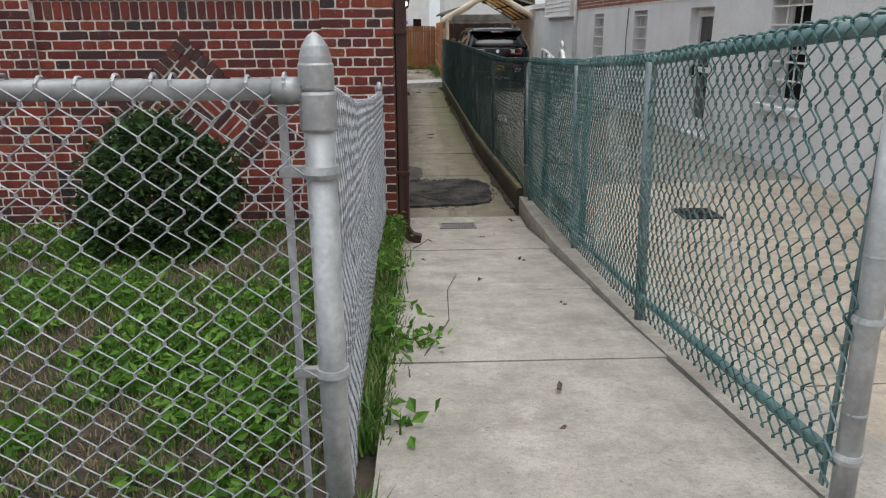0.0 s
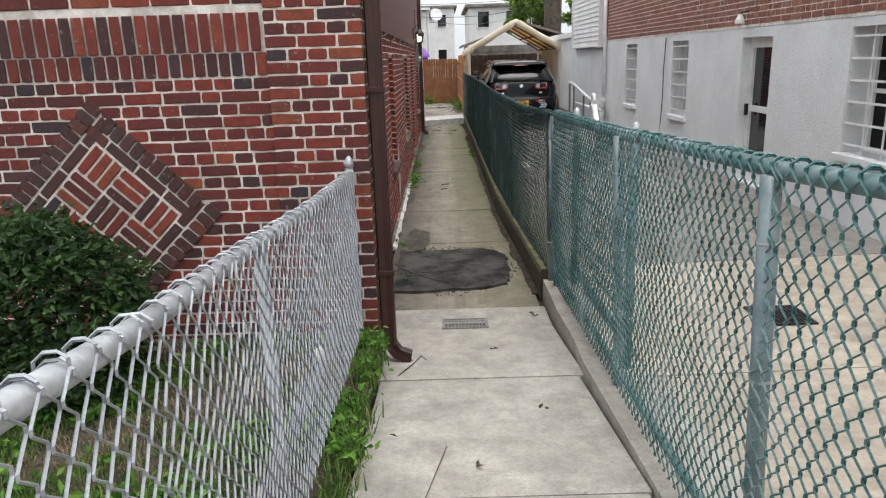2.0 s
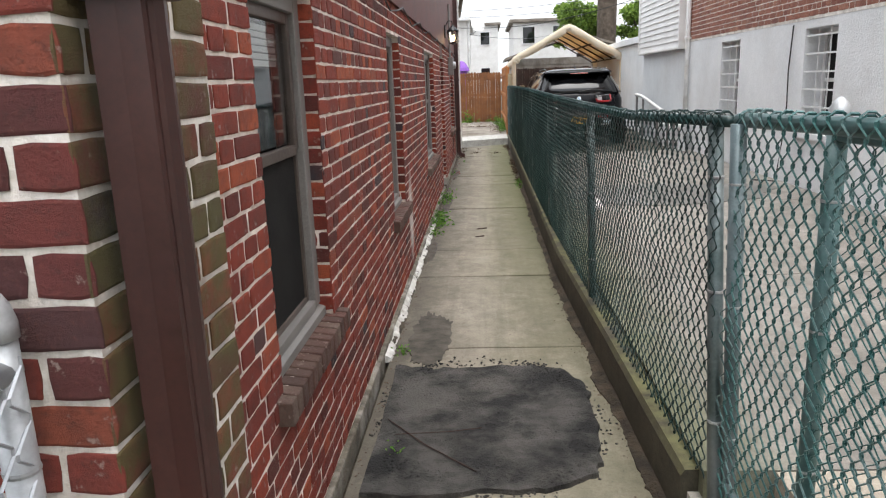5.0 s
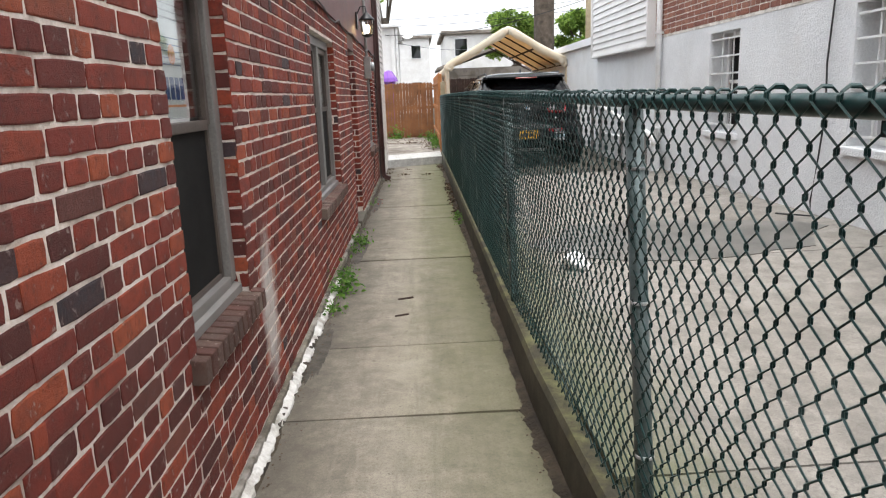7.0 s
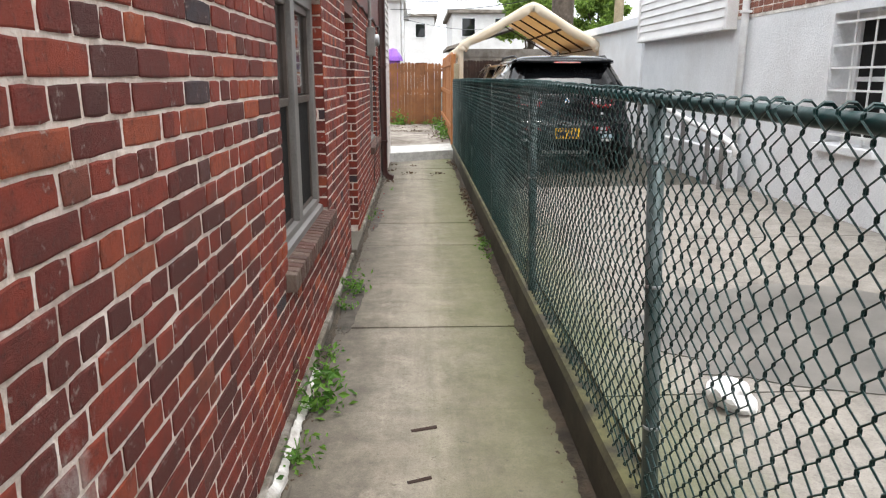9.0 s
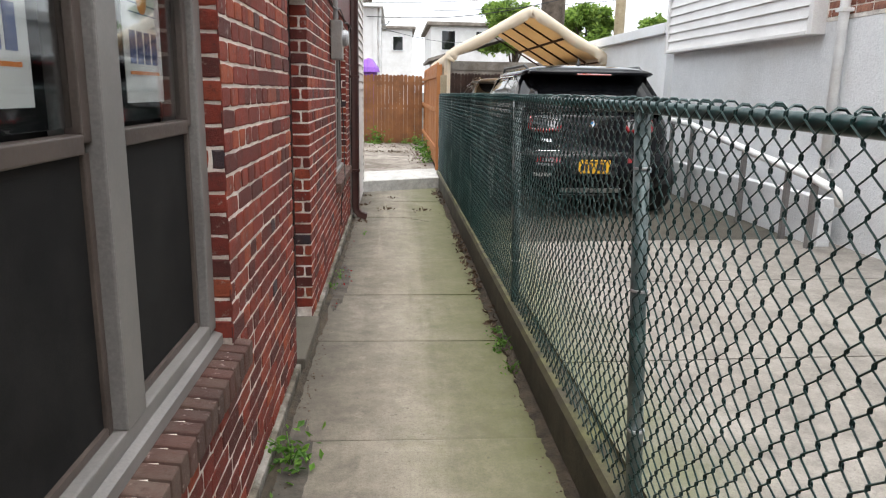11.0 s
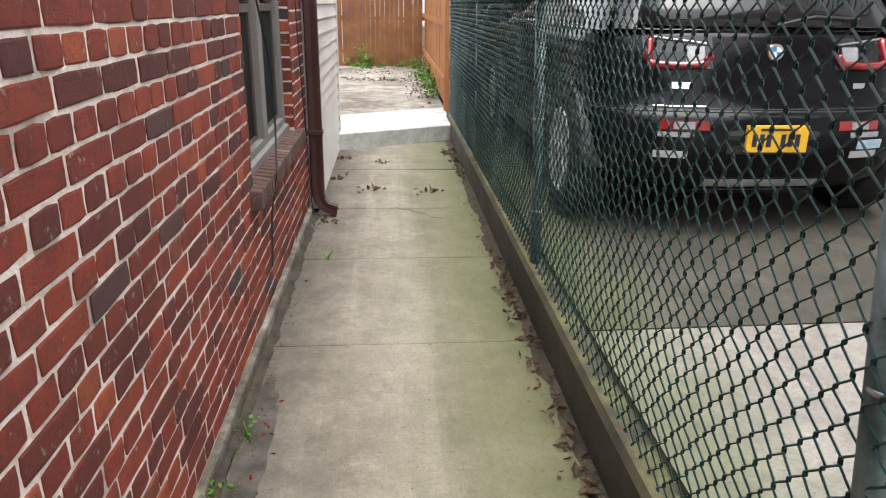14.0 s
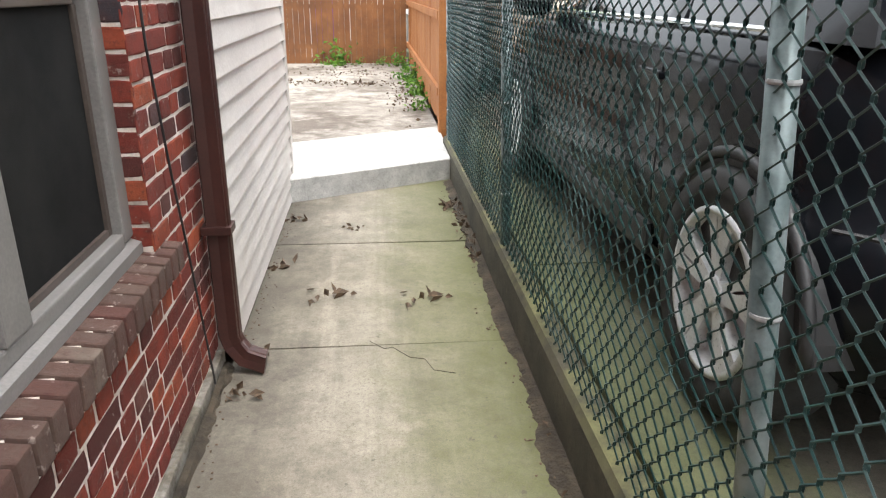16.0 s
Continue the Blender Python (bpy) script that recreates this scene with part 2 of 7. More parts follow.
concrete_sunlit_step = concrete_material("pale_sunlit_step_concrete", (0.55, 0.54, 0.515), (0.44, 0.43, 0.41), wear=0.2)
asphalt = grained("asphalt", (0.013, 0.0128, 0.0125), (0.085, 0.08, 0.073), 3.2, 95, 0.92, strength=1.0, dist=0.02, spread=(0.43, 0.6), stain=(0.13, 0.12, 0.105), amount=0.7)
foot_render = grained("old_foot_render", (0.07, 0.058, 0.042), (0.2, 0.175, 0.135), 8, 60, 0.92, strength=0.9, dist=0.012, stain=(0.5, 0.47, 0.43), amount=0.6)
dirt = grained("soil", (0.028, 0.022, 0.015), (0.085, 0.065, 0.043), 7, 60, 0.95, strength=0.9, dist=0.02)
stucco = grained("white_stucco", (0.66, 0.67, 0.68), (0.75, 0.76, 0.77), 1.4, 46, 0.85, strength=0.9, dist=0.012, stain=(0.52, 0.5, 0.47), amount=0.35)
wire_steel = grained("dull_steel_wire", (0.28, 0.295, 0.32), (0.44, 0.46, 0.49), 9, 140, 0.45, 0.3, 0.1, 0.001)
galvanised = grained("galvanised_steel", (0.36, 0.375, 0.39), (0.52, 0.535, 0.55), 7, 60, 0.5, 0.5, 0.15, 0.001, stain=(0.2, 0.2, 0.2), amount=0.5)
green_vinyl = grained("green_vinyl", (0.022, 0.085, 0.083), (0.07, 0.165, 0.16), 6, 200, 0.3, strength=0.1, dist=0.001, stain=(0.26, 0.33, 0.34), amount=0.7)
dark_green_vinyl = grained("dark_green_vinyl", (0.003, 0.022, 0.0215), (0.008, 0.042, 0.040), 6, 200, 0.4, strength=0.1, dist=0.001, stain=(0.10, 0.15, 0.15), amount=0.5)
blue_green_paint = grained("worn_green_paint", (0.05, 0.125, 0.125), (0.13, 0.21, 0.215), 5, 130, 0.5, 0.2, 0.2, 0.002, stain=(0.3, 0.35, 0.36), amount=0.7)
brown_metal = grained("brown_metal", (0.032, 0.011, 0.009), (0.055, 0.019, 0.015), 4, 90, 0.42, strength=0.1, dist=0.001)
red_paint = grained("dark_red_panel", (0.075, 0.016, 0.013), (0.11, 0.024, 0.018), 2.5, 70, 0.6, strength=0.3, dist=0.004)
grey_frame = grained("taupe_frame", (0.165, 0.155, 0.147), (0.215, 0.2, 0.19), 3, 120, 0.5, strength=0.1, dist=0.001)
sash_brown = grained("brown_sash", (0.06, 0.045, 0.038), (0.10, 0.078, 0.066), 5, 120, 0.45, strength=0.1, dist=0.001)
black_iron = grained("black_iron", (0.006, 0.006, 0.007), (0.02, 0.02, 0.022), 8, 110, 0.32, 0.3, 0.3, 0.002)
grey_plate = grained("grey_plate", (0.16, 0.15, 0.145), (0.22, 0.21, 0.2), 8, 100, 0.5)
# Serves the insect screens and the darkness of rooms behind glass.
screen_room_dark = grained("dark_screen_and_room", (0.012, 0.0118, 0.012), (0.022, 0.0215, 0.021), 6, 300, 0.7)
sill_brick = brick_material("sill_brick", ((0.0, (0.075, 0.042, 0.033)), (0.4, (0.11, 0.068, 0.052)), (0.7, (0.095, 0.035, 0.026)), (0.95, (0.16, 0.12, 0.095))), False)
weathered_pipe = grained("weathered_grey_green_pipe", (0.085, 0.125, 0.138), (0.18, 0.235, 0.25), 5, 130, 0.45, 0.3, 0.2, 0.002, stain=(0.28, 0.31, 0.32), amount=0.7)
screen_room_dark.node_tree.nodes["Principled BSDF"].inputs["Specular IOR Level"].default_value = 0.1
white_vinyl = grained("white_vinyl", (0.66, 0.645, 0.63), (0.76, 0.75, 0.74), 2, 90, 0.5, strength=0.08, dist=0.001, stain=(0.5, 0.47, 0.43), amount=0.3)
beige_vinyl = grained("beige_vinyl", (0.50, 0.46, 0.435), (0.60, 0.56, 0.53), 2, 90, 0.5, strength=0.08, dist=0.001, stain=(0.5, 0.45, 0.41), amount=0.3)
fence_brown = grained("brown_fence_wood", (0.15, 0.055, 0.016), (0.24, 0.10, 0.032), 3, 60, 0.75, strength=0.5, dist=0.006, stain=(0.09, 0.035, 0.014), amount=0.7)
fence_orange = grained("orange_fence_wood", (0.294, 0.105, 0.027), (0.364, 0.150, 0.047), 3, 60, 0.7, strength=0.5, dist=0.006)
dark_wood = grained("dark_wood", (0.03, 0.017, 0.013), (0.06, 0.032, 0.024), 4, 50, 0.85, strength=0.5, dist=0.006)
grey_wood = grained("grey_weathered_wood", (0.16, 0.135, 0.11), (0.30, 0.27, 0.235), 2.5, 30, 0.9, strength=0.8, dist=0.015, stain=(0.09, 0.07, 0.055), amount=0.8)
pine_wood = grained("weathered_post", (0.24, 0.19, 0.12), (0.36, 0.30, 0.20), 4, 50, 0.85)
white_paint = grained("white_paint", (0.66, 0.66, 0.66), (0.8, 0.8, 0.79), 6, 90, 0.45, strength=0.1, dist=0.001, stain=(0.45, 0.4, 0.34), amount=0.4)
rubber = grained("tyre_rubber", (0.012, 0.012, 0.012), (0.025, 0.025, 0.025), 10, 100, 0.8)
black_plastic = grained("black_plastic", (0.01, 0.01, 0.011), (0.022, 0.022, 0.023), 8, 150, 0.5)
alloy = grained("silver_alloy", (0.50, 0.51, 0.52), (0.64, 0.65, 0.66), 10, 120, 0.35, 0.3, 0.05, 0.001)
car_black = grained("black_car_paint", (0.004, 0.0045, 0.006), (0.007, 0.008, 0.010), 2, 300, 0.12, 0.0, 0.0, 0.001, coat=0.05)
car_black.node_tree.nodes["Principled BSDF"].inputs["Specular IOR Level"].default_value = 0.16
fence_post_paint = grained("worn_grey_green_post", (0.055, 0.085, 0.085), (0.16, 0.20, 0.205), 5, 130, 0.45, 0.35, 0.2, 0.002, stain=(0.30, 0.33, 0.34), amount=0.7)
car_silver = grained("tan_car_paint", (0.26, 0.22, 0.17), (0.34, 0.29, 0.23), 2, 300, 0.3, 0.4, 0.0, 0.001, coat=0.8)
chrome = grained("chrome", (0.7, 0.7, 0.7), (0.8, 0.8, 0.8), 5, 100, 0.12, 1.0, 0.0, 0.001)
plate_yellow = grained("yellow_plate", (0.75, 0.42, 0.02), (0.82, 0.48, 0.03), 10, 100, 0.4, strength=0.05)
ink = grained("dark_ink", (0.01, 0.012, 0.03), (0.02, 0.02, 0.05), 10, 100, 0.5)
lens_red = grained("red_lens", (0.20, 0.005, 0.008), (0.30, 0.009, 0.012), 8, 100, 0.15, strength=0.05, coat=1.0)
lens_white = grained("white_lens", (0.2, 0.2, 0.21), (0.32, 0.32, 0.33), 8, 100, 0.2, strength=0.05, coat=1.0)
blue_enamel = grained("blue_enamel", (0.02, 0.16, 0.42), (0.04, 0.22, 0.5), 8, 100, 0.25)
sticker_blue = grained("pale_blue_sticker", (0.42, 0.56, 0.66), (0.55, 0.68, 0.76), 8, 100, 0.35)
purple_plastic = grained("purple_plastic", (0.17, 0.05, 0.36), (0.24, 0.08, 0.46), 8, 100, 0.4)
paper = grained("white_paper", (0.7, 0.7, 0.69), (0.8, 0.8, 0.79), 10, 200, 0.7, strength=0.05)
orange_ink = grained("orange_ink", (0.75, 0.22, 0.05), (0.8, 0.28, 0.07), 10, 100, 0.6)
blue_ink = grained("blue_ink", (0.03, 0.06, 0.2), (0.05, 0.09, 0.26), 10, 100, 0.6)
bark = grained("bark", (0.06, 0.045, 0.033), (0.14, 0.11, 0.085), 5, 30, 0.95, strength=1.0, dist=0.05)
blind_white = grained("window_blind", (0.55, 0.55, 0.54), (0.66, 0.66, 0.65), 6, 100, 0.7)
dead_leaf = grained("dead_leaf", (0.05, 0.032, 0.02), (0.13, 0.085, 0.05), 30, 120, 0.8)
straw = grained("dry_straw", (0.15, 0.125, 0.06), (0.28, 0.225, 0.12), 20, 100, 0.9)


def leaf_material(name, stops):
    m, nt, b = material(name, 0.6)
    rnd = nt.nodes.new("ShaderNodeNewGeometry").outputs["Random Per Island"]
    col = ramp(nt, rnd, stops)
    fine = tex(nt, "Noise", 60, 3)
    col = mix(nt, 0.3, col, ramp(nt, fine.outputs["Fac"], ((0.3, (0.3,) * 3), (0.7, (0.7,) * 3))), "OVERLAY")
    nt.links.new(col, b.inputs["Base Color"])
    tr = nt.nodes.new("ShaderNodeBsdfTranslucent")
    nt.links.new(col, tr.inputs["Color"])
    ms = nt.nodes.new("ShaderNodeMixShader")
    ms.inputs[0].default_value = 0.4
    nt.links.new(b.outputs[0], ms.inputs[1])
    nt.links.new(tr.outputs[0], ms.inputs[2])
    nt.links.new(ms.outputs[0], nt.nodes["Material Output"].inputs["Surface"])
    return m


leaf_dark = leaf_material("bush_leaf", ((0, (0.012, 0.032, 0.010)), (0.5, (0.026, 0.064, 0.017)), (1, (0.075, 0.15, 0.035))))
leaf_bright = leaf_material("weed_leaf", ((0, (0.04, 0.115, 0.012)), (0.5, (0.095, 0.23, 0.024)), (1, (0.18, 0.34, 0.05))))
leaf_grass = leaf_material("grass_blade", ((0, (0.03, 0.085, 0.010)), (0.5, (0.07, 0.165, 0.020)), (0.85, (0.15, 0.24, 0.045)), (1, (0.26, 0.215, 0.09))))
leaf_tree = leaf_material("tree_leaf", ((0, (0.08, 0.14, 0.025)), (0.5, (0.17, 0.28, 0.045)), (1, (0.30, 0.42, 0.08))))


def canopy_material():
    m, nt, b = material("cream_tarpaulin", 0.6)
    n = tex(nt, "Noise", 3, 5)
    col = ramp(nt, n.outputs["Fac"], ((0.3, (0.70, 0.63, 0.49)), (0.7, (0.80, 0.74, 0.62))))
    nt.links.new(col, b.inputs["Base Color"])
    tr = nt.nodes.new("ShaderNodeBsdfTranslucent")
    nt.links.new(mix(nt, 0.5, col, (0.8, 0.5, 0.18)), tr.inputs["Color"])
    ms = nt.nodes.new("ShaderNodeMixShader")
    ms.inputs[0].default_value = 0.4
    out = nt.nodes["Material Output"]
    nt.links.new(b.outputs[0], ms.inputs[1])
    nt.links.new(tr.outputs[0], ms.inputs[2])
    nt.links.new(ms.outputs[0], out.inputs["Surface"])
    return m


tarpaulin = canopy_material()


def glass_material(name, tint, rough=0.03):
    m, nt, b = material(name, rough)
    b.inputs["Base Color"].default_value = (*tint, 1)
    b.inputs["Transmission Weight"].default_value = 1.0
    b.inputs["IOR"].default_value = 1.45
    return m


glass = glass_material("window_glass", (0.85, 0.88, 0.87))
lantern_glass = glass_material("lantern_glass", (0.95, 0.93, 0.88), 0.1)
car_glass, _nt, _b = material("tinted_car_glass", 0.03)
_b.inputs["Base Color"].default_value = (0.010, 0.011, 0.013, 1)
_b.inputs["Specular IOR Level"].default_value = 0.6
bulb_glow, _nt, _b = material("warm_bulb", 0.4)
_b.inputs["Emission Color"].default_value = (1.0, 0.72, 0.36, 1)
_b.inputs["Emission Strength"].default_value = 6.0


# ---- building helpers ----
def finish(name, bm, mat, smooth=False):
    me = bpy.data.meshes.new(name)
    bm.to_mesh(me)
    bm.free()
    me.materials.append(mat)
    if smooth:
        me.polygons.foreach_set("use_smooth", [True] * len(me.polygons))
    return me


def part(name, bm, mat, parent=None, label="", smooth=False, kind=""):
    ob = new(name, finish(name, bm, mat, smooth))
    ob.parent = parent
    return tagged(ob, label, kind=kind)


def mesh_part(name, verts, faces, mat, parent=None, label="", smooth=False, kind=""):
    me = bpy.data.meshes.new(name)
    me.from_pydata(verts, [], faces)
    me.materials.append(mat)
    if smooth:
        me.polygons.foreach_set("use_smooth", [True] * len(me.polygons))
    ob = new(name, me)
    ob.parent = parent
    return tagged(ob, label, kind=kind)


def thing(name, label, category, loc=(0, 0, 0), group="", kind=""):
    ob = new(name)
    ob.location = loc
    return tagged(ob, label, category, group, kind)


def box(bm, a, b, bevel=0.0):
    x0, y0, z0 = (min(p, q) for p, q in zip(a, b))
    x1, y1, z1 = (max(p, q) for p, q in zip(a, b))
    v = [bm.verts.new(c) for c in ((x0, y0, z0), (x1, y0, z0), (x1, y1, z0), (x0, y1, z0), (x0, y0, z1), (x1, y0, z1), (x1, y1, z1), (x0, y1, z1))]
    fs = [bm.faces.new([v[i] for i in f]) for f in ((3, 2, 1, 0), (4, 5, 6, 7), (0, 1, 5, 4), (1, 2, 6, 5), (2, 3, 7, 6), (3, 0, 4, 7))]
    if bevel:
        es = {e for f in fs for e in f.edges}
        bmesh.ops.bevel(bm, geom=list(es), offset=bevel, segments=2, affect="EDGES", profile=0.6)
    return bm


def boxes(*pairs, bevel=0.0):
    bm = bmesh.new()
    for a, b in pairs:
        box(bm, a, b, bevel)
    return bm


def rod(bm, p, q, r, n=10, r2=None):
    p, q = Vector(p), Vector(q)
    d = (q - p)
    z = d.normalized()
    x = z.orthogonal().normalized()
    y = z.cross(x)
    rings = []
    for c, rr in ((p, r), (q, r if r2 is None else r2)):
        rings.append([bm.verts.new(c + (x * math.cos(a) + y * math.sin(a)) * rr) for a in (2 * math.pi * i / n for i in range(n))])
    for i in range(n):
        bm.faces.new((rings[0][i], rings[0][(i + 1) % n], rings[1][(i + 1) % n], rings[1][i]))
    bm.faces.new(rings[0][::-1])
    bm.faces.new(rings[1])
    return bm


def tube(points, r, n=8):
    """A bent round bar through the points."""
    bm = bmesh.new()
    rings = []
    pts = [Vector(p) for p in points]
    for i, p in enumerate(pts):
        d = (pts[min(i + 1, len(pts) - 1)] - pts[max(i - 1, 0)]).normalized()
        x = d.cross(Vector((0.13, 0.21, 0.97))).normalized()
        y = d.cross(x)
        rings.append([bm.verts.new(p + (x * math.cos(a) + y * math.sin(a)) * r) for a in (2 * math.pi * k / n for k in range(n))])
    for a, b in zip(rings, rings[1:]):
        for k in range(n):
            bm.faces.new((a[k], a[(k + 1) % n], b[(k + 1) % n], b[k]))
    bm.faces.new(rings[0][::-1])
    bm.faces.new(rings[-1])
    return bm


def turned(profile, n=14, center=(0, 0, 0)):
    """A round body from (radius, height) pairs."""
    bm = bmesh.new()
    rings = []
    for r, z in profile:
        rings.append([bm.verts.new((center[0] + r * math.cos(2 * math.pi * k / n), center[1] + r * math.sin(2 * math.pi * k / n), center[2] + z)) for k in range(n)])
    for a, b in zip(rings, rings[1:]):
        for k in range(n):
            bm.faces.new((a[k], a[(k + 1) % n], b[(k + 1) % n], b[k]))
    bm.faces.new(rings[0][::-1])
    bm.faces.new(rings[-1])
    return bm


def walk_z(y):
    """Height of the walkway: a ramp from the street down to the drain, then level."""
    return 0.01 + max(0.0, 0.14 * (7.3 - y))


def strip_z(y):
    """Top of the raised edge under the fence."""
    return walk_z(y) if y < 4.0 else max(0.155, 0.472 - 0.105 * (y - 4.0))


def drive_z(x, y):
    return 0.26 + 0.015 * (x - 0.8) + max(0.0, 0.12 * (5.8 - y))


def yard_z(x, y):
    return 0.31 + 0.035 * (6.4 - y) + 0.03 * noise.noise((x * 1.5, y * 1.5, 0))


# ---- ground ----
def sheet(name, xs, ys, height, mat, label, thick=0.15, kind="structure", parent=None):
    """A ground slab that follows a height, with closed sides."""
    verts, faces = [], []
    nx, ny = len(xs), len(ys)
    for y in ys:
        for x in xs:
            verts.append((x, y, height(x, y)))
    for j in range(ny - 1):
        for i in range(nx - 1):
            a = j * nx + i
            faces.append((a, a + 1, a + nx + 1, a + nx))
    rim = [i for i in range(nx)] + [j * nx + nx - 1 for j in range(1, ny)] + [(ny - 1) * nx + i for i in range(nx - 2, -1, -1)] + [j * nx for j in range(ny - 2, 0, -1)]
    base = len(verts)
    verts += [(verts[k][0], verts[k][1], verts[k][2] - thick) for k in rim]
    n = len(rim)
    for k in range(n):
        faces.append((rim[(k + 1) % n], rim[k], base + k, base + (k + 1) % n))
    return mesh_part(name, verts, faces, mat, parent, label, kind=kind)


def steps(a, b, n):
    return [a + (b - a) * i / n for i in range(n + 1)]


ground = sheet("ground", steps(-700, 700, 8), steps(-700, 700, 8), lambda x, y: -0.12, dirt, "bare dark soil under and around the lots", 0.3)
tagged(ground, category="ground")

def kerb_x(y):
    """Face of the kerb wall beside the walkway."""
    return 0.757 + 0.11 * max(0.0, min(1.0, (11.4 - y) / 3.4))


# The walkway: separate slabs with open joints.
walkway = thing("pavement", "narrow concrete walkway beside a brick house", "walkway", kind="structure")
JOINTS = (0.2, 1.2, 2.35, 3.53, 4.75, 6.13, 7.72, 9.75, 11.38, 12.33, 13.5, 14.62, 15.55, 16.8, 17.79, 18.94, 20.04, 21.09, 22.35, 23.9)
def gap(y):
    """Half width of the joint at y: some are worn almost shut."""
    return 0.0026 if y in (17.79, 21.09, 13.5) else 0.0055


for a, b in zip(JOINTS, JOINTS[1:]):
    front = b < 7.8
    x0, x1 = (-0.265, 0.80 + 0.012 * (0.5 * (a + b) - 2.5)) if b < 6.5 else (-0.40, 0.868 if front else kerb_x(0.5 * (a + b)) - 0.008)
    t0, t1 = random.uniform(-0.004, 0.004), random.uniform(-0.004, 0.004)
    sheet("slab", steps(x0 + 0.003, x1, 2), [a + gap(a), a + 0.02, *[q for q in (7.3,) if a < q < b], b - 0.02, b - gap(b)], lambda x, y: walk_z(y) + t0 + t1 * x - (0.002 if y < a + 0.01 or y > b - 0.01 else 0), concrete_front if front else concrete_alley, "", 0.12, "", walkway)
joint_bed = sheet("joint_bed", [-0.42, 0.9], [0.2, 7.3, 23.9], lambda x, y: walk_z(y) - 0.045, dirt, "dark soil in the joints of the walkway", 0.05)
joint_bed.parent = walkway

strip_ys = [0.2, 1.2, 2.35, 3.53, 4.0, 4.75, 5.4, 6.13, 6.6, 7.2, 7.95]
kerb_strip = sheet("kerb_strip", [0.0, 1.0], strip_ys, lambda x, y: strip_z(y), concrete_front, "pale concrete edge strip under the front fence", 0.35)
for v in kerb_strip.data.vertices:
    base_x = 0.80 + 0.012 * (v.co.y - 2.5) if v.co.y < 6.4 else 0.872
    v.co.x = base_x + 0.018 + (0.0 if v.co.x < 0.5 else 0.33)
tagged(kerb_strip, category="kerb")
bm = bmesh.new()
prev = None
for y in steps(7.96, 24.35, 24):
    x, w = kerb_x(y) + 0.004 * noise.noise((y * 2, 0, 3)), 0.004 * noise.noise((y * 3, 1, 3))
    ring = [bm.verts.new(c) for c in ((x, y, -0.2), (x, y, 0.21 + w), (x + 0.015, y, 0.235 + w), (x + 0.1, y, 0.235 + w), (x + 0.1, y, -0.2))]
    if prev:
        for k in range(4):
            bm.faces.new((prev[k], prev[k + 1], ring[k + 1], ring[k]))
    else:
        bm.faces.new(ring)
    prev = ring
bm.faces.new(prev[::-1])
bmesh.ops.recalc_face_normals(bm, faces=bm.faces)
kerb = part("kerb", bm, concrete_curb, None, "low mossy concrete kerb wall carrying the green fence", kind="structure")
tagged(kerb, category="kerb")
soil_line = sheet("soil_line", [-0.055, -0.02, 0.003], steps(8.0, 23.7, 700), lambda x, y: 0.012 + 0.02 * max(0, noise.noise((x * 9, y * 2.5, 4))) + (0.012 if x > -0.03 else 0), dirt, "dirt and dead leaves gathered along the kerb", 0.02)
for v in soil_line.data.vertices:
    v.co.x += kerb_x(v.co.y) + (0.03 * noise.noise((v.co.y * 1.9, 5, 0)) + 0.022 * noise.noise((v.co.y * 7.3, 2, 0)) + 0.016 * noise.noise((v.co.y * 27, 2, 0)) if v.co.x < -0.03 else 0)
tagged(soil_line, category="soil")
soil_left = sheet("soil_line", [-0.42, -0.40, -0.381], steps(9.8, 20.95, 420), lambda x, y: 0.03 - 0.3 * (x + 0.42) + 0.012 * noise.noise((x * 9, y * 3, 8)), dirt, "dirt gathered along the foot of the wall", 0.03)
for v in soil_left.data.vertices:
    if v.co.x > -0.39:
        v.co.x += 0.035 * noise.noise((v.co.y * 2.3, 9, 0)) + 0.02 * noise.noise((v.co.y * 11, 9, 0)) + 0.01 * noise.noise((v.co.y * 33, 9, 0))
        v.co.z = min(v.co.z, 0.004)
tagged(soil_left, category="soil")

driveway = thing("road", "pale concrete driveway between two houses", "driveway", kind="structure")
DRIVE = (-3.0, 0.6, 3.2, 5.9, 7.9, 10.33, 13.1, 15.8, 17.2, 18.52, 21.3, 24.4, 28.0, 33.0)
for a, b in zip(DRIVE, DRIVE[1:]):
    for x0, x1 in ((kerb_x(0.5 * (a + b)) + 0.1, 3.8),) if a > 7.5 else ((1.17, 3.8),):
        sheet("slab", steps(x0, x1, 3), [a + 0.006, *[q for q in (5.8,) if a < q < b], b - 0.006], drive_z, concrete_shaded_by_car if a > 18 else concrete_drive if a > 7.5 else concrete_drive_front, "", 0.15, "", driveway)
drive_bed = sheet("joint_bed", [1.19, 3.82], [-3, 5.8, 33], lambda x, y: drive_z(x, y) - 0.02, dirt, "", 0.05)
drive_bed.parent = driveway

lawn = sheet("lawn", steps(-6.0, -0.28, 40), steps(0.0, 6.5, 44), yard_z, dirt, "patchy soil of a weedy front lawn", 0.4)
tagged(lawn, category="lawn")
street_pavement = sheet("street_pavement", steps(-30, 30, 4), [-6, -1, 0.19], lambda x, y: 0.93 + 0.02 * min(0, y), concrete_front, "pale concrete pavement along the street", 1.0)
tagged(street_pavement, category="pavement")

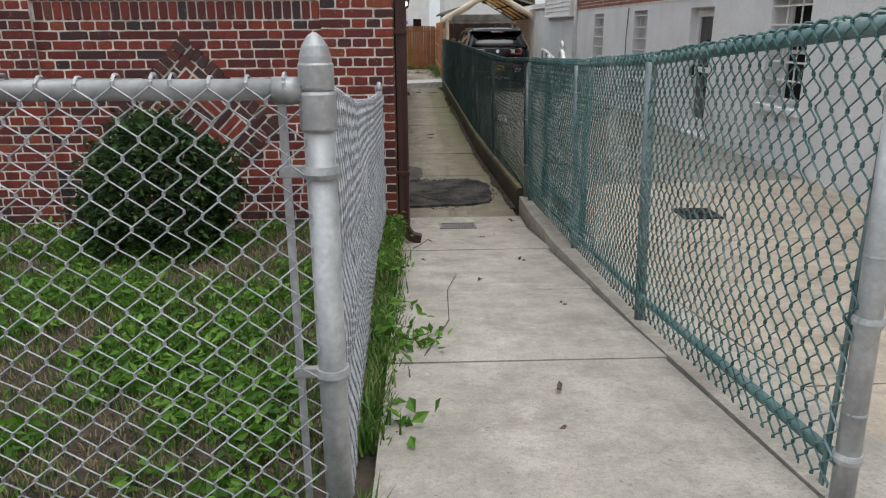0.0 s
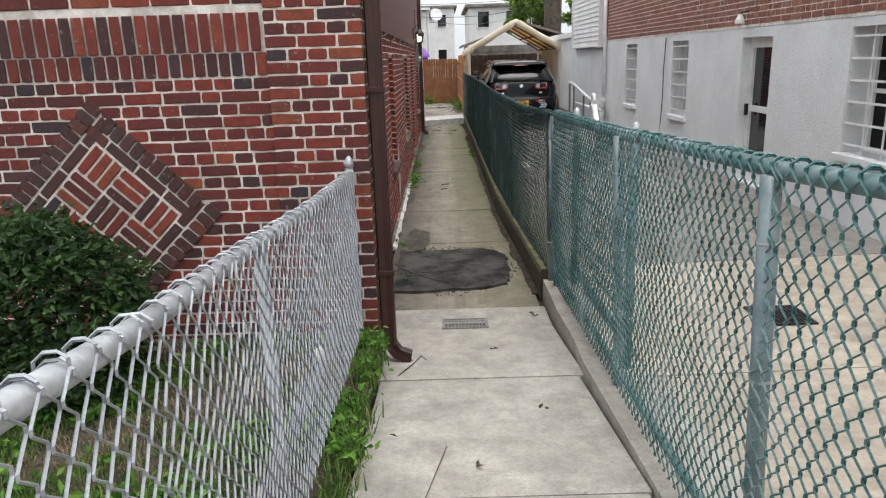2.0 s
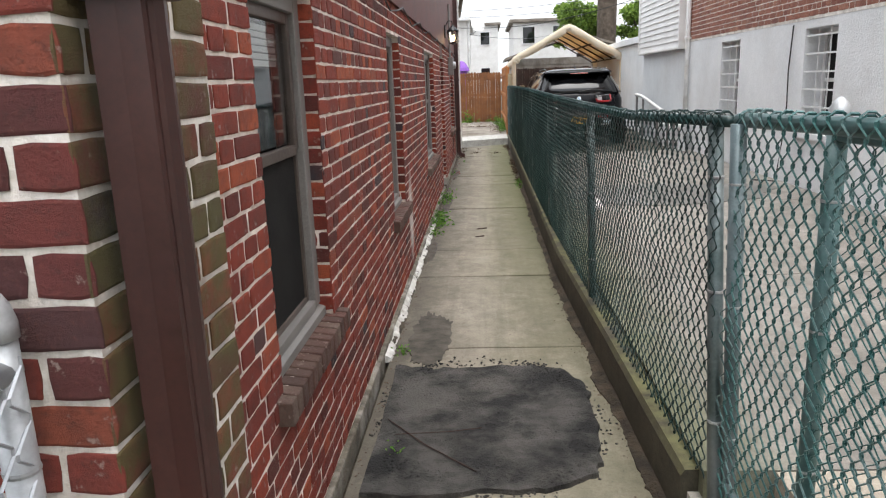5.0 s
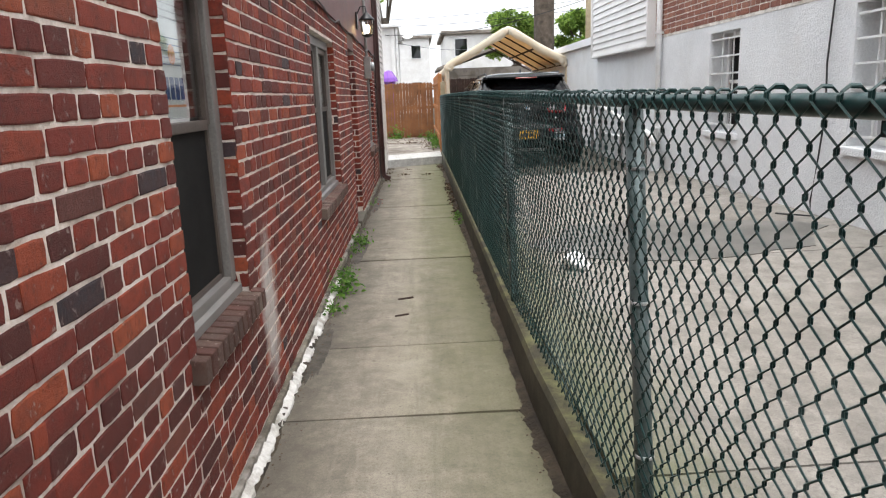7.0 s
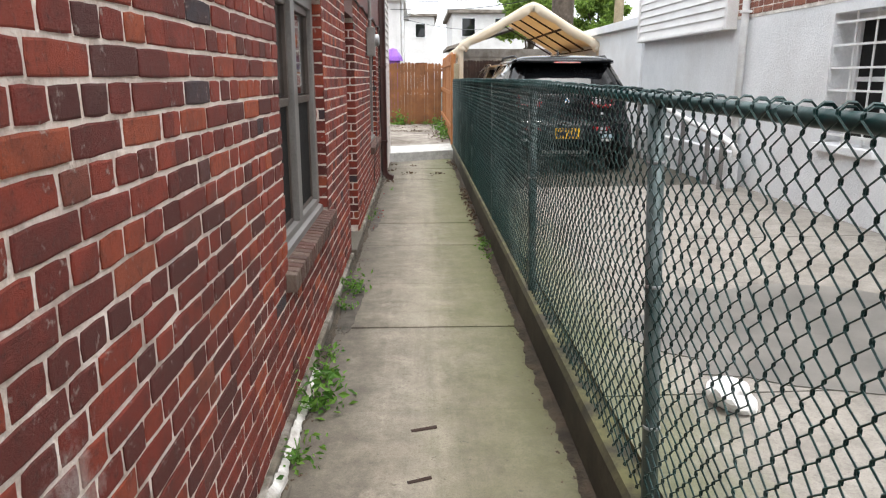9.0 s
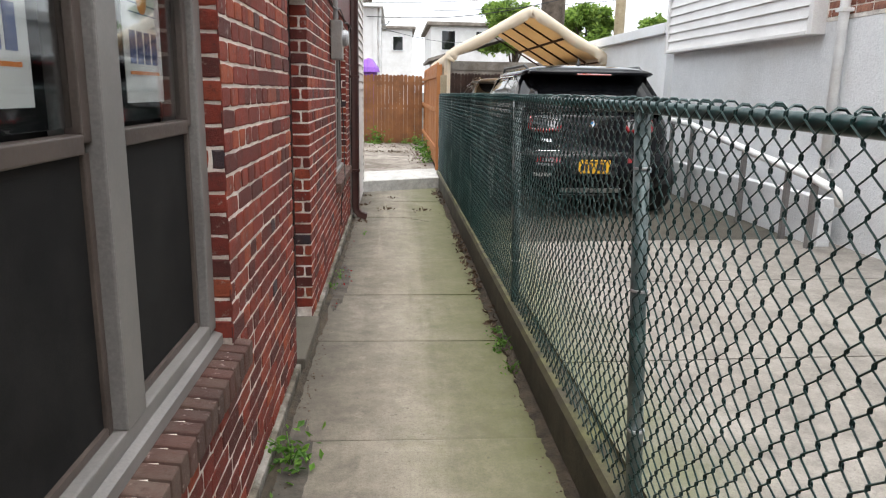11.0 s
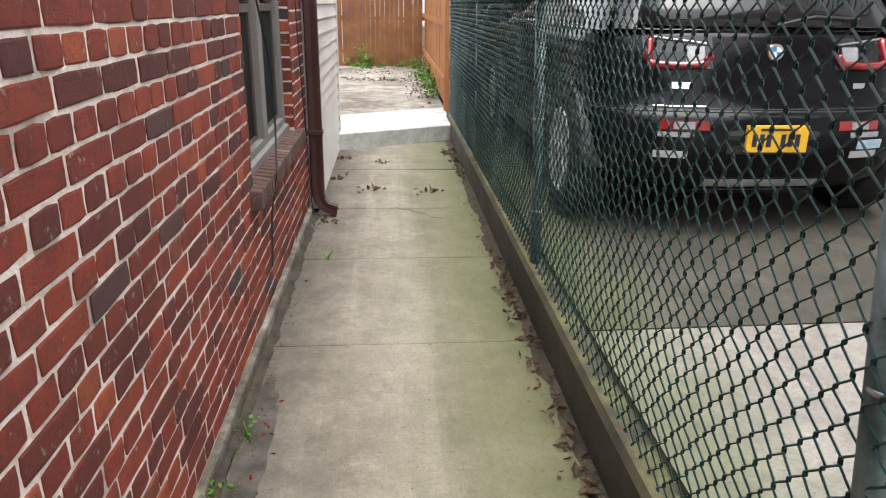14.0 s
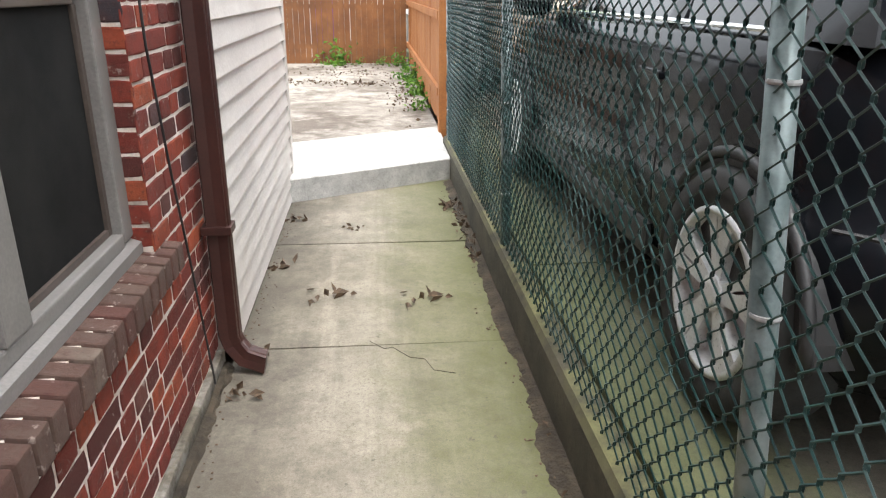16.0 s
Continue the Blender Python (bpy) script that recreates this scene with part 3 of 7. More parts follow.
# Step and rear yard.
rear_yard = sheet("rear_yard", [-3.0, 0.0, 1.0], [0.0, 0.02, 0.5, 1.0], lambda x, y: 0.17, concrete_yard, "stained concrete rear yard behind a low step", 0.3)
for v in rear_yard.data.vertices:
    t = v.co.y
    fx = -3.0 + 3.78 * (v.co.x + 3.0) / 4.0
    y0 = 23.2 + 0.5 * (fx + 0.41)
    v.co.x, v.co.y = fx, y0 + (31.2 - y0) * t
    v.co.z += 0.02 * t if v.co.z > 0 else 0
tagged(rear_yard, category="yard")
# Pale lip; the brightness of the sunlit yard front is put into its colour.
yard_step = sheet("yard_step", [-3.0, 0.0, 1.0], [0.0, 0.02, 0.5, 0.98, 1.0], lambda x, y: 0.177 if 0.01 < y < 0.99 else 0.168, concrete_sunlit_step, "pale concrete lip along the rear step, lightened to look sunlit", 0.3)
for v in yard_step.data.vertices:
    fx = -3.0 + 3.775 * (v.co.x + 3.0) / 4.0
    v.co.x, v.co.y = fx, 23.195 + 0.5 * (fx + 0.41) + 1.35 * v.co.y + (0.12 * noise.noise((fx * 3, 2, 2)) if v.co.y > 0.9 else 0)
tagged(yard_step, category="step")

patch = bmesh.new()
out = [(-0.33, 8.13), (-0.05, 8.12), (0.25, 8.17), (0.5, 8.2), (0.63, 8.28), (0.66, 8.45), (0.70, 8.72), (0.69, 9.05), (0.67, 9.2), (0.58, 9.36), (0.45, 9.42), (0.2, 9.41), (-0.02, 9.38), (-0.2, 9.4), (-0.34, 9.44)]
fine_out = []
for (ax, ay), (bx, by) in zip(out, out[1:] + out[:1]):
    for k in range(5):
        u = k / 5
        x, y = ax + (bx - ax) * u, ay + (by - ay) * u
        fine_out.append((x + 0.03 * noise.noise((x * 14, y * 14, 1)), y + 0.04 * noise.noise((x * 14, y * 14, 2))))
top = [patch.verts.new((x, y, walk_z(y) + 0.022)) for x, y in fine_out]
low = [patch.verts.new((x * 1.01, y, walk_z(y) - 0.01)) for x, y in fine_out]
patch.faces.new(top)
for k in range(len(top)):
    patch.faces.new((low[k], low[(k + 1) % len(top)], top[(k + 1) % len(top)], top[k]))
tagged(part("asphalt_patch", patch, asphalt, None, "black worn asphalt patch on the concrete walkway", kind="structure"), category="patch")


def drain(name, x0, x1, y0, y1, z, slope, label):
    d = thing(name, label, "drain grate", (0.5 * (x0 + x1), 0.5 * (y0 + y1), z))
    w, l = (x1 - x0) / 2, (y1 - y0) / 2
    part("pit", boxes(((-w, -l, -0.006), (w, l, -0.001))), black_plastic, d)
    part("rim", boxes(((-w, -l, -0.002), (w, -l + 0.018, 0.009)), ((-w, l - 0.018, -0.002), (w, l, 0.009)), ((-w, -l + 0.018, -0.002), (-w + 0.018, l - 0.018, 0.009)), ((w - 0.018, -l + 0.018, -0.002), (w, l - 0.018, 0.009)), bevel=0.002), grey_plate if slope else black_iron, d)
    n = max(6, round((x1 - x0 - 0.036) / 0.024))
    for k in range(n + 1):
        x = -w + 0.018 + (2 * w - 0.036) * k / n
        part("bar", boxes(((x - 0.005, -l + 0.018, -0.001), (x + 0.005, l - 0.018, 0.007))), grey_plate if slope else black_iron, d)
    for k in (1, 2, 3):
        y = -l + 2 * l * k / 4
        part("cross_bar", boxes(((-w + 0.018, y - 0.005, 0.0), (w - 0.018, y + 0.005, 0.006))), grey_plate if slope else black_iron, d)
    d.rotation_euler = (-math.atan(slope), 0, 0)
    return d


drain("drain_grate", 0.075, 0.41, 7.27, 7.48, walk_z(7.32) + 0.005, 0.03, "small worn steel drain grate set in the walkway")
drain("drain_grate", 2.02, 2.34, 6.5, 6.82, drive_z(2.2, 6.6) + 0.006, 0.0, "dark iron drain grate set in the driveway")


# ---- brick walls ----
COURSE, BH, DEPTH = 0.0677, 0.0578, 0.0055


def brick_shape(length, h, rng):
    """A worn brick face: an uneven outline with an eased edge, proud of the mortar."""
    a, b, d = length / 2, h / 2, DEPTH
    t = [a * q for q in (-0.36, 0.33)]
    outline = [(-a, -b), (t[0], -b), (t[1], -b), (a, -b), (a, 0), (a, b), (t[1], b), (t[0], b), (-a, b), (-a, 0)]
    outline = [(x + rng.uniform(-0.0028, 0.0022) - 0.0022 * (abs(x) == a and abs(z) == b) * (1 if x > 0 else -1), z + rng.uniform(-0.0018, 0.0014) - 0.0016 * (abs(x) == a and abs(z) == b) * (1 if z > 0 else -1)) for x, z in outline]
    n = len(outline)
    v = [(x, 0, z) for x, z in outline] + [(x, d - 0.0022, z) for x, z in outline]
    v += [(x * (1 - 0.0045 / a), d - rng.uniform(0, 0.0009), z * (1 - 0.0045 / b)) for x, z in outline]
    f = [tuple(range(3 * n - 1, 2 * n - 1, -1))]
    for k in range(n):
        m = (k + 1) % n
        f += [(k, n + k, n + m, m), (n + k, 2 * n + k, 2 * n + m, n + m)]
    return v, f


def brick_mesh(name, length, mat, h=BH, seed=0):
    v, f = brick_shape(length, h, random.Random(seed + int(length * 1e4)))
    me = bpy.data.meshes.new(name)
    me.from_pydata(v, [], f)
    me.materials.append(mat)
    return me


def brick_faces(store, m, length, rng, h=BH):
    o = len(store[0])
    v, f = brick_shape(length, h, rng)
    store[0].extend(tuple(m @ Vector(c)) for c in v)
    store[1].extend(tuple(o + k for k in q) for q in f)


def cut(span, holes):
    spans = [span]
    for h0, h1 in holes:
        nxt = []
        for a, b in spans:
            if h1 <= a or h0 >= b:
                nxt.append((a, b))
            else:
                if h0 - a > 0.03:
                    nxt.append((a, h0))
                if b - h1 > 0.03:
                    nxt.append((h1, b))
        spans = nxt
    return spans


MESHES = {}
LATE = []


def lay_bricks(wall, origin, n, u0, u1, z0, z1, near_mat, far_mat, holes=(), skip=None, keep_near=290, centre=None, seed=1, phase=0):
    """English-bond bricks on a face. origin: a point of the face at u = 0; n: the way that it faces; u runs along the face."""
    rng = random.Random(seed)
    n = Vector(n)
    u = Vector((abs(n.y), abs(n.x), 0))
    lx = n.cross(Vector((0, 0, 1)))
    rot = Matrix((lx, n, Vector((0, 0, 1)))).transposed().to_4x4()
    pieces = []
    k = 0
    z = z0
    while z + BH * 0.7 < z1:
        zc = z + COURSE / 2
        spans = cut((u0, u1), [(a, b) for a, b, c, d in holes if c < zc < d])
        for a, b in spans:
            x = a + (0.0 if (k + phase) % 2 else -0.05)
            while x < b - 0.02:
                length = 0.214 if (k + phase) % 2 == 0 else 0.1085
                if rng.random() < 0.12:
                    length = 0.1085 if length > 0.2 else 0.214
                s, e = max(x, a), min(x + length, b)
                if b - e < 0.035:
                    e = b
                x = e if e > s else x + length
                if e - s < 0.025:
                    continue
                if skip and skip(0.5 * (s + e), zc):
                    continue
                s2, e2 = (s + 0.0052 if s > a + 1e-4 else s - DEPTH), (e - 0.0052 if e < b - 1e-4 else e + DEPTH)
                pieces.append((0.5 * (s2 + e2), zc, e2 - s2))
        z += COURSE
        k += 1
    if centre:
        pieces.sort(key=lambda p: (p[0] - centre[0]) ** 2 + 2.0 * (p[1] - centre[1]) ** 2)
    store = ([], [])
    count = 0
    for uc, zc, length in pieces:
        m = Matrix.Translation(Vector(origin) + u * uc + Vector((0, 0, zc)) + n * rng.uniform(-0.003, 0.001)) @ rot @ Euler((rng.gauss(0, 0.006), rng.gauss(0, 0.006), rng.gauss(0, 0.008))).to_matrix().to_4x4()
        size = 0.2036 if abs(length - 0.2036) < 0.004 else 0.0981 if abs(length - 0.0981) < 0.004 else round(length / 0.004) * 0.004
        if count < keep_near and near_mat:
            key = (round(size, 4), near_mat.name, rng.randrange(8 if size in (0.2036, 0.0981) else 1))
            if key not in MESHES:
                MESHES[key] = brick_mesh("brick", size, near_mat, seed=key[2])
            LATE.append((wall, MESHES[key], m))
            count += 1
        else:
            brick_faces(store, m, length, rng)
    if store[0]:
        mesh_part("brickwork", store[0], store[1], far_mat, wall, "", kind="stuff")


def lay_late():
    for wall, me, m in LATE:
        ob = new("brick", me)
        ob.parent = wall
        ob.matrix_basis = m


XW = -0.452
side_holes = ((7.65, 8.42, 0.68, 1.95), (10.48, 11.22, 0.68, 1.95), (13.5, 14.92, 0.68, 1.95), (19.05, 20.42, 0.68, 1.95))


def side_wall(name, y0, y1, holes, centre, seed):
    bm = bmesh.new()
    cuts = sorted({y0, y1, *[c for h in holes for c in h[:2]]})
    for a, b in zip(cuts, cuts[1:]):
        zs = [(0.0, 2.16)]
        for h in holes:
            if h[0] <= a and b <= h[1]:
                zs = [(0.0, h[2]), (h[3], 2.16)]
        for c, d in zs:
            box(bm, (XW - 0.22, a, c), (XW, b, d))
    w = part(name, bm, mortar_joint, None, "old red brick side wall with pale mortar", kind="structure")
    tagged(w, category="brick wall")
    lay_bricks(w, (XW, 0, 0), (1, 0, 0), y0, y1, 0.0723, 2.155, brick_side, brick_side_far, holes, None, 290, centre, seed, 1)
    for h in holes:
        lay_bricks(w, (XW - 0.1, h[1], 0), (0, -1, 0), 0.0, 0.098, h[2] + 0.02, h[3], None, brick_side_far, seed=seed + 9)
    return w


walls = [side_wall("wall_side_1", 6.9, 9.6, side_holes[:1], (8.9, 1.0), 3), side_wall("wall_side_2", 9.6, 12.2, side_holes[1:2], (10.9, 1.1), 5), side_wall("wall_side_3", 12.2, 16.30, side_holes[2:3], (14.8, 1.1), 7), side_wall("wall_side_4", 17.06, 21.0, side_holes[3:], (17.9, 1.0), 11)]
lay_bricks(walls[3], (XW - 0.15, 17.06, 0), (0, -1, 0), 0.0, 0.15, 0.14, 2.0, None, brick_side_far, seed=21)
footing = part("baseboard", boxes(((XW - 0.2, 6.9, -0.1), (-0.425, 16.30, 0.068)), ((XW - 0.2, 17.06, -0.1), (-0.425, 21.0, 0.068)), bevel=0.01), foot_render, None, "worn plastered foot of the brick wall", kind="structure")
tagged(footing, category="wall base")
# Broken white render: a ragged low ridge with gaps.
chip = bmesh.new()
prev = None
for k in range(330):
    y = 9.55 + 0.0133 * k
    body_h = 0.045 + 0.035 * noise.noise((y * 3.1, 0, 5)) + 0.022 * noise.noise((y * 17, 0, 6))
    out_x = -0.388 + 0.018 * noise.noise((y * 4.3, 2, 5)) + 0.010 * noise.noise((y * 23, 1, 6))
    if body_h < 0.012:
        if prev:
            chip.faces.new(prev[::-1])
        prev = None
        continue
    ring = [chip.verts.new(c) for c in ((-0.435, y, 0.0), (out_x, y, 0.0), (out_x - 0.006, y, body_h * 0.6), (-0.42, y, body_h), (-0.435, y, body_h))]
    if prev:
        for q in range(5):
            chip.faces.new((prev[q], prev[(q + 1) % 5], ring[(q + 1) % 5], ring[q]))
    else:
        chip.faces.new(ring)
    prev = ring
if prev:
    chip.faces.new(prev[::-1])
bmesh.ops.recalc_face_normals(chip, faces=chip.faces)
render_white = grained("flaking_white_render", (0.5, 0.48, 0.44), (0.76, 0.75, 0.72), 13, 70, 0.9, strength=0.9, dist=0.01, stain=(0.2, 0.17, 0.13), amount=0.7)
tagged(part("trim_render", chip, render_white, None, "broken white render along the foot of the wall", kind="structure"), category="render")
upper = part("wall_upper", boxes(((XW - 0.22, 6.5, 2.16), (XW + 0.025, 21.0, 3.6))), red_paint, None, "dark red painted upper wall panel", kind="structure")
tagged(upper, category="wall panel")
backing = part("wall_core", boxes(((-6.0, 6.75, -0.1), (XW - 0.225, 20.9, 3.6))), red_paint, None, "house body behind the brick facing", kind="structure")
tagged(backing, category="house")

# Front wall with piers, soldier course and a diamond panel.
YF = 6.505
front = part("wall_front", boxes(((-6.0, YF, 0.0), (-0.30, 6.9, 3.6))), mortar, None, "mottled red brick front wall with pale mortar", kind="structure")
tagged(front, category="brick wall")
DX, DZ, DH = -1.815, 1.072, 0.672


diamond_holes = []
for k in range(26):
    zc = 0.2 + COURSE * (k + 0.5)
    half = DH - 0.03 - abs(zc - DZ)
    if half > 0:
        diamond_holes.append((DX - half, DX + half, zc - 0.03, zc + 0.03))


lay_bricks(front, (0, YF, 0), (0, -1, 0), -2.86, -0.81, 0.2, 1.85, brick_front, brick_front_far, diamond_holes, None, 290, (-1.2, 1.2), 31)
lay_bricks(front, (0, YF, 0), (0, -1, 0), -2.86, -0.81, 2.20, 3.2, None, brick_front_far, (), None, 0, None, 33)
rot_f = Matrix((Vector((-1, 0, 0)), Vector((0, -1, 0)), Vector((0, 0, 1)))).transposed().to_4x4()


def single(wall, x, y, z, length, angle, mat, out=0.0, h=BH):
    key = (round(length, 3), mat.name, round(h, 3))
    if key not in MESHES:
        MESHES[key] = brick_mesh("brick", length, mat, h)
    LATE.append((wall, MESHES[key], Matrix.Translation((x, y - out, z)) @ rot_f @ Matrix.Rotation(angle, 4, "Y")))


x = -2.83
while x < -0.83:
    single(front, x, YF, 2.06, 0.2, math.pi / 2, brick_front, 0.012)
    x += COURSE
x = -2.81
while x < -0.83:
    single(front, x, YF, 1.893, 0.122, math.pi / 2, brick_front, 0.004)
    x += COURSE
panel = thing("brick_panel", "diamond panel of basket-weave bricks with a dark brick border", "brick panel", (0, 0, 0), kind="structure")
c45 = math.sqrt(0.5)


def on_diamond(u, v):
    return DX + (u - v) * c45, DZ + (u + v) * c45


S = DH * c45 * 2 / 2
k = -S + 0.034
while k < S:
    for sgn in (-1, 1):
        x, z = on_diamond(k, sgn * (S - 0.052))
        single(panel, x, YF, z, 0.097, -math.pi / 4, brick_dark, 0.006)
        if abs(k) < S - 0.12:
            x, z = on_diamond(sgn * (S - 0.052), k)
            single(panel, x, YF, z, 0.097, math.pi / 4, brick_dark, 0.006)
    k += COURSE
inner = S - 0.112
for sgn in (-1, 1):
    for i in range(-1, 3):
        u = -inner + 0.107 + (i + 1) * 0.2
        if abs(u) < inner:
            x, z = on_diamond(u, sgn * (inner - 0.03))
            single(panel, x, YF, z, 0.19, math.pi / 4, brick_dark)
            x, z = on_diamond(sgn * (inner - 0.03), u)
            single(panel, x, YF, z, 0.19, -math.pi / 4, brick_dark)
cell = (2 * (inner - 0.066)) / 3
for i in range(3):
    for j in range(3):
        cu, cv = (i - 1) * cell, (j - 1) * cell
        for q in (-1, 0, 1):
            if (i + j) % 2:
                x, z = on_diamond(cu + q * cell / 3, cv)
                single(panel, x, YF, z, cell - 0.015, -math.pi / 4, brick_front, 0.002, cell / 3 - 0.014)
            else:
                x, z = on_diamond(cu, cv + q * cell / 3)
                single(panel, x, YF, z, cell - 0.015, math.pi / 4, brick_front, 0.002, cell / 3 - 0.014)
for name, x0, x1, near in (("pier_1", -0.805, -0.295, True), ("pier_2", -3.45, -2.86, False)):
    p = part(name, boxes(((x0, YF - 0.045, 0.0), (x1, 6.91, 3.6))), mortar, None, "brick corner pier standing proud of the front wall", kind="structure")
    tagged(p, category="brick pier")
    lay_bricks(p, (0, YF - 0.045, 0), (0, -1, 0), x0, x1, 0.14, 3.1, brick_front if near else None, brick_front_far, (), None, 190, (-0.5, 1.2), 41, 1)
    if near:
        lay_bricks(p, (x1, 0, 0), (1, 0, 0), YF - 0.045, 6.9, 0.14, 3.1, brick_mossy, brick_mossy_far, keep_near=110, centre=(6.6, 1.2), seed=43)


# ---- windows of the brick house ----
def brick_window(name, y0, y1, panes, sign):
    w = thing(name, "double-hung window with taupe frame, dark insect screens and brick sill", "window", (XW, 0.5 * (y0 + y1), 0.74), kind="structure")
    h, hw = 1.205, (y1 - y0) / 2
    xf, xb = -0.05, -0.155
    part("window_frame", boxes(((xb, -hw, 0.0), (xf, -hw + 0.075, h)), ((xb, hw - 0.075, 0.0), (xf, hw, h)), ((xb, -hw + 0.075, h - 0.07), (xf, hw - 0.075, h)), ((xb, -hw + 0.075, -0.01), (xf, hw - 0.075, 0.03)), bevel=0.006), grey_frame, w)
    sill = bmesh.new()
    box(sill, (-0.16, -hw, -0.05), (-0.03, hw, 0.0))
    for v in sill.verts:
        if v.co.z > -0.01:
            v.co.z += -0.018 if v.co.x > -0.05 else 0.03
    part("window_sill", sill, grey_frame, w)
    edges = [-hw + 0.075, hw - 0.075]
    if panes == 2:
        part("mullion", boxes(((xb, -0.055, 0.03), (xf + 0.004, 0.055, h - 0.07)), bevel=0.006), grey_frame, w)
        edges = [-hw + 0.075, -0.055, 0.055, hw - 0.075]
    for a, b in zip(edges[::2], edges[1::2]):
        mid = 0.64
        part("upper_sash", boxes(((-0.105, a, mid), (-0.07, a + 0.04, h - 0.07)), ((-0.105, b - 0.04, mid), (-0.07, b, h - 0.07)), ((-0.105, a + 0.04, mid - 0.02), (-0.068, b - 0.04, mid + 0.018)), ((-0.105, a + 0.04, h - 0.11), (-0.07, b - 0.04, h - 0.07)), bevel=0.004), sash_brown, w)
        g = part("pane", boxes(((-0.093, a + 0.04, mid + 0.03), (-0.088, b - 0.04, h - 0.11))), glass, w, "clear upper pane")
        g.visible_shadow = False
        part("insect_screen", boxes(((-0.094, a + 0.025, 0.045), (-0.088, b - 0.025, mid - 0.022))), screen_room_dark, w, "dark insect screen")
        part("screen_frame", boxes(((-0.1, a, 0.03), (-0.078, a + 0.025, mid - 0.02)), ((-0.1, b - 0.025, 0.03), (-0.078, b, mid - 0.02)), ((-0.1, a + 0.025, 0.03), (-0.078, b - 0.025, 0.05)), bevel=0.003), sash_brown, w)
        for k in range(6):
            z = h - 0.14 - k * 0.024
            if panes == 1:
                part("blind_slat", boxes(((-0.135, a + 0.03, z), (-0.125, b - 0.03, z + 0.019))), blind_white, w)
    for e in edges[1::2] if sign is not None else ():
        sg = part("paper_sign", boxes(((-0.0985, e - 0.42, 0.69), (-0.097, e - 0.16, 1.04))), paper, w, "white paper sign stuck inside the pane")
        sg.location.z = sign
        yc, xf2 = e - 0.29, -0.0968
        part("sun_mark", turned(((0.035, 0.0), (0.034, 0.0012)), 20), orange_ink, sg).matrix_basis = Matrix.Translation((xf2, yc, 0.93)) @ Matrix.Rotation(radians(90), 4, "Y")
        for q in range(5):
            part("stripe", boxes(((xf2, yc - 0.09, 0.895 + q * 0.022), (xf2 + 0.001, yc + 0.09, 0.898 + q * 0.022))), blue_ink, sg)
        for q in range(4):
            part("letter_bar", boxes(((xf2, yc - 0.095 + q * 0.05, 0.78), (xf2 + 0.001, yc - 0.058 + q * 0.05, 0.855))), blue_ink, sg)
        part("footer_bar", boxes(((xf2, yc - 0.1, 0.755), (xf2 + 0.001, yc + 0.1, 0.763))), orange_ink, sg)
    # Dark sheet stands for the unlit room behind the panes.
    part("unlit_room_backing", boxes(((-0.19, -hw, 0.0), (-0.18, hw, h))), screen_room_dark, w)
    part("mortar_bed", boxes(((-0.06, -hw - 0.03, -0.136), (0.04, hw + 0.02, -0.075))), mortar, w)
    k = -hw - 0.07
    while k < hw + 0.05:
        m = brick_mesh_row(k)
        ob = new("brick", m)
        ob.parent = w
        ob.location = (0, k + 0.034, -0.085)
        ob.rotation_euler = (random.gauss(0, 0.02), random.gauss(0, 0.015), 0)
        k += COURSE
    return w


def brick_mesh_row(k):
    if "rowlock" not in MESHES:
        bm = boxes(((-0.06, -0.0285, -0.055), (0.05, 0.0285, 0.037)), bevel=0.007)
        for v in bm.verts:
            if v.co.z > 0:
                v.co.z -= 0.012 * (v.co.x > 0)
        MESHES["rowlock"] = finish("brick", bm, sill_brick)
    return MESHES["rowlock"]


brick_window("window_7", 7.65, 8.42, 1, None)
brick_window("window_1", 10.48, 11.22, 1, -0.045)
brick_window("window_2", 13.5, 14.92, 2, 0.02)
brick_window("window_3", 19.05, 20.42, 2, None)

# Recessed doorway with an ornamental iron door.
doorway = part("wall_doorway", boxes(((-0.78, 16.30, 0.0), (-0.70, 17.06, 2.16)), ((-0.70, 16.30, 2.0), (XW, 17.06, 2.16))), red_paint, None, "dark recess of the side doorway", kind="structure")
tagged(doorway, category="doorway")
stoop = part("stoop", boxes(((-0.70, 16.31, -0.1), (-0.405, 17.05, 0.09)), bevel=0.012), concrete_alley, None, "low concrete stoop at the side door", kind="structure")
tagged(stoop, category="stoop")
door = thing("door_1", "black ornamental iron security door standing closed", "door", (-0.575, 16.67, 0.09), kind="structure")
part("door_frame", boxes(((-0.02, -0.39, 0), (0.03, -0.34, 1.9)), ((-0.02, 0.34, 0), (0.03, 0.39, 1.9)), ((-0.02, -0.34, 1.85), (0.03, 0.34, 1.9)), ((-0.02, -0.34, 0.0), (0.03, 0.34, 0.06)), bevel=0.004), black_iron, door)
part("door_panel", boxes(((-0.03, -0.34, 0.0), (-0.015, 0.34, 1.85))), screen_room_dark, door)
part("kick_plate", boxes(((-0.01, -0.34, 0.86), (0.02, 0.34, 0.96)), ((-0.01, -0.34, 1.0), (0.02, 0.34, 1.10)), bevel=0.004), grey_plate, door, "grey lock plates")
for yb in (-0.29, -0.24, 0.24, 0.29, -0.05, 0.05):
    part("bar", boxes(((-0.005, yb - 0.009, 0.06), (0.02, yb + 0.009, 0.86)), ((-0.005, yb - 0.009, 1.1), (0.02, yb + 0.009, 1.85))), black_iron, door)
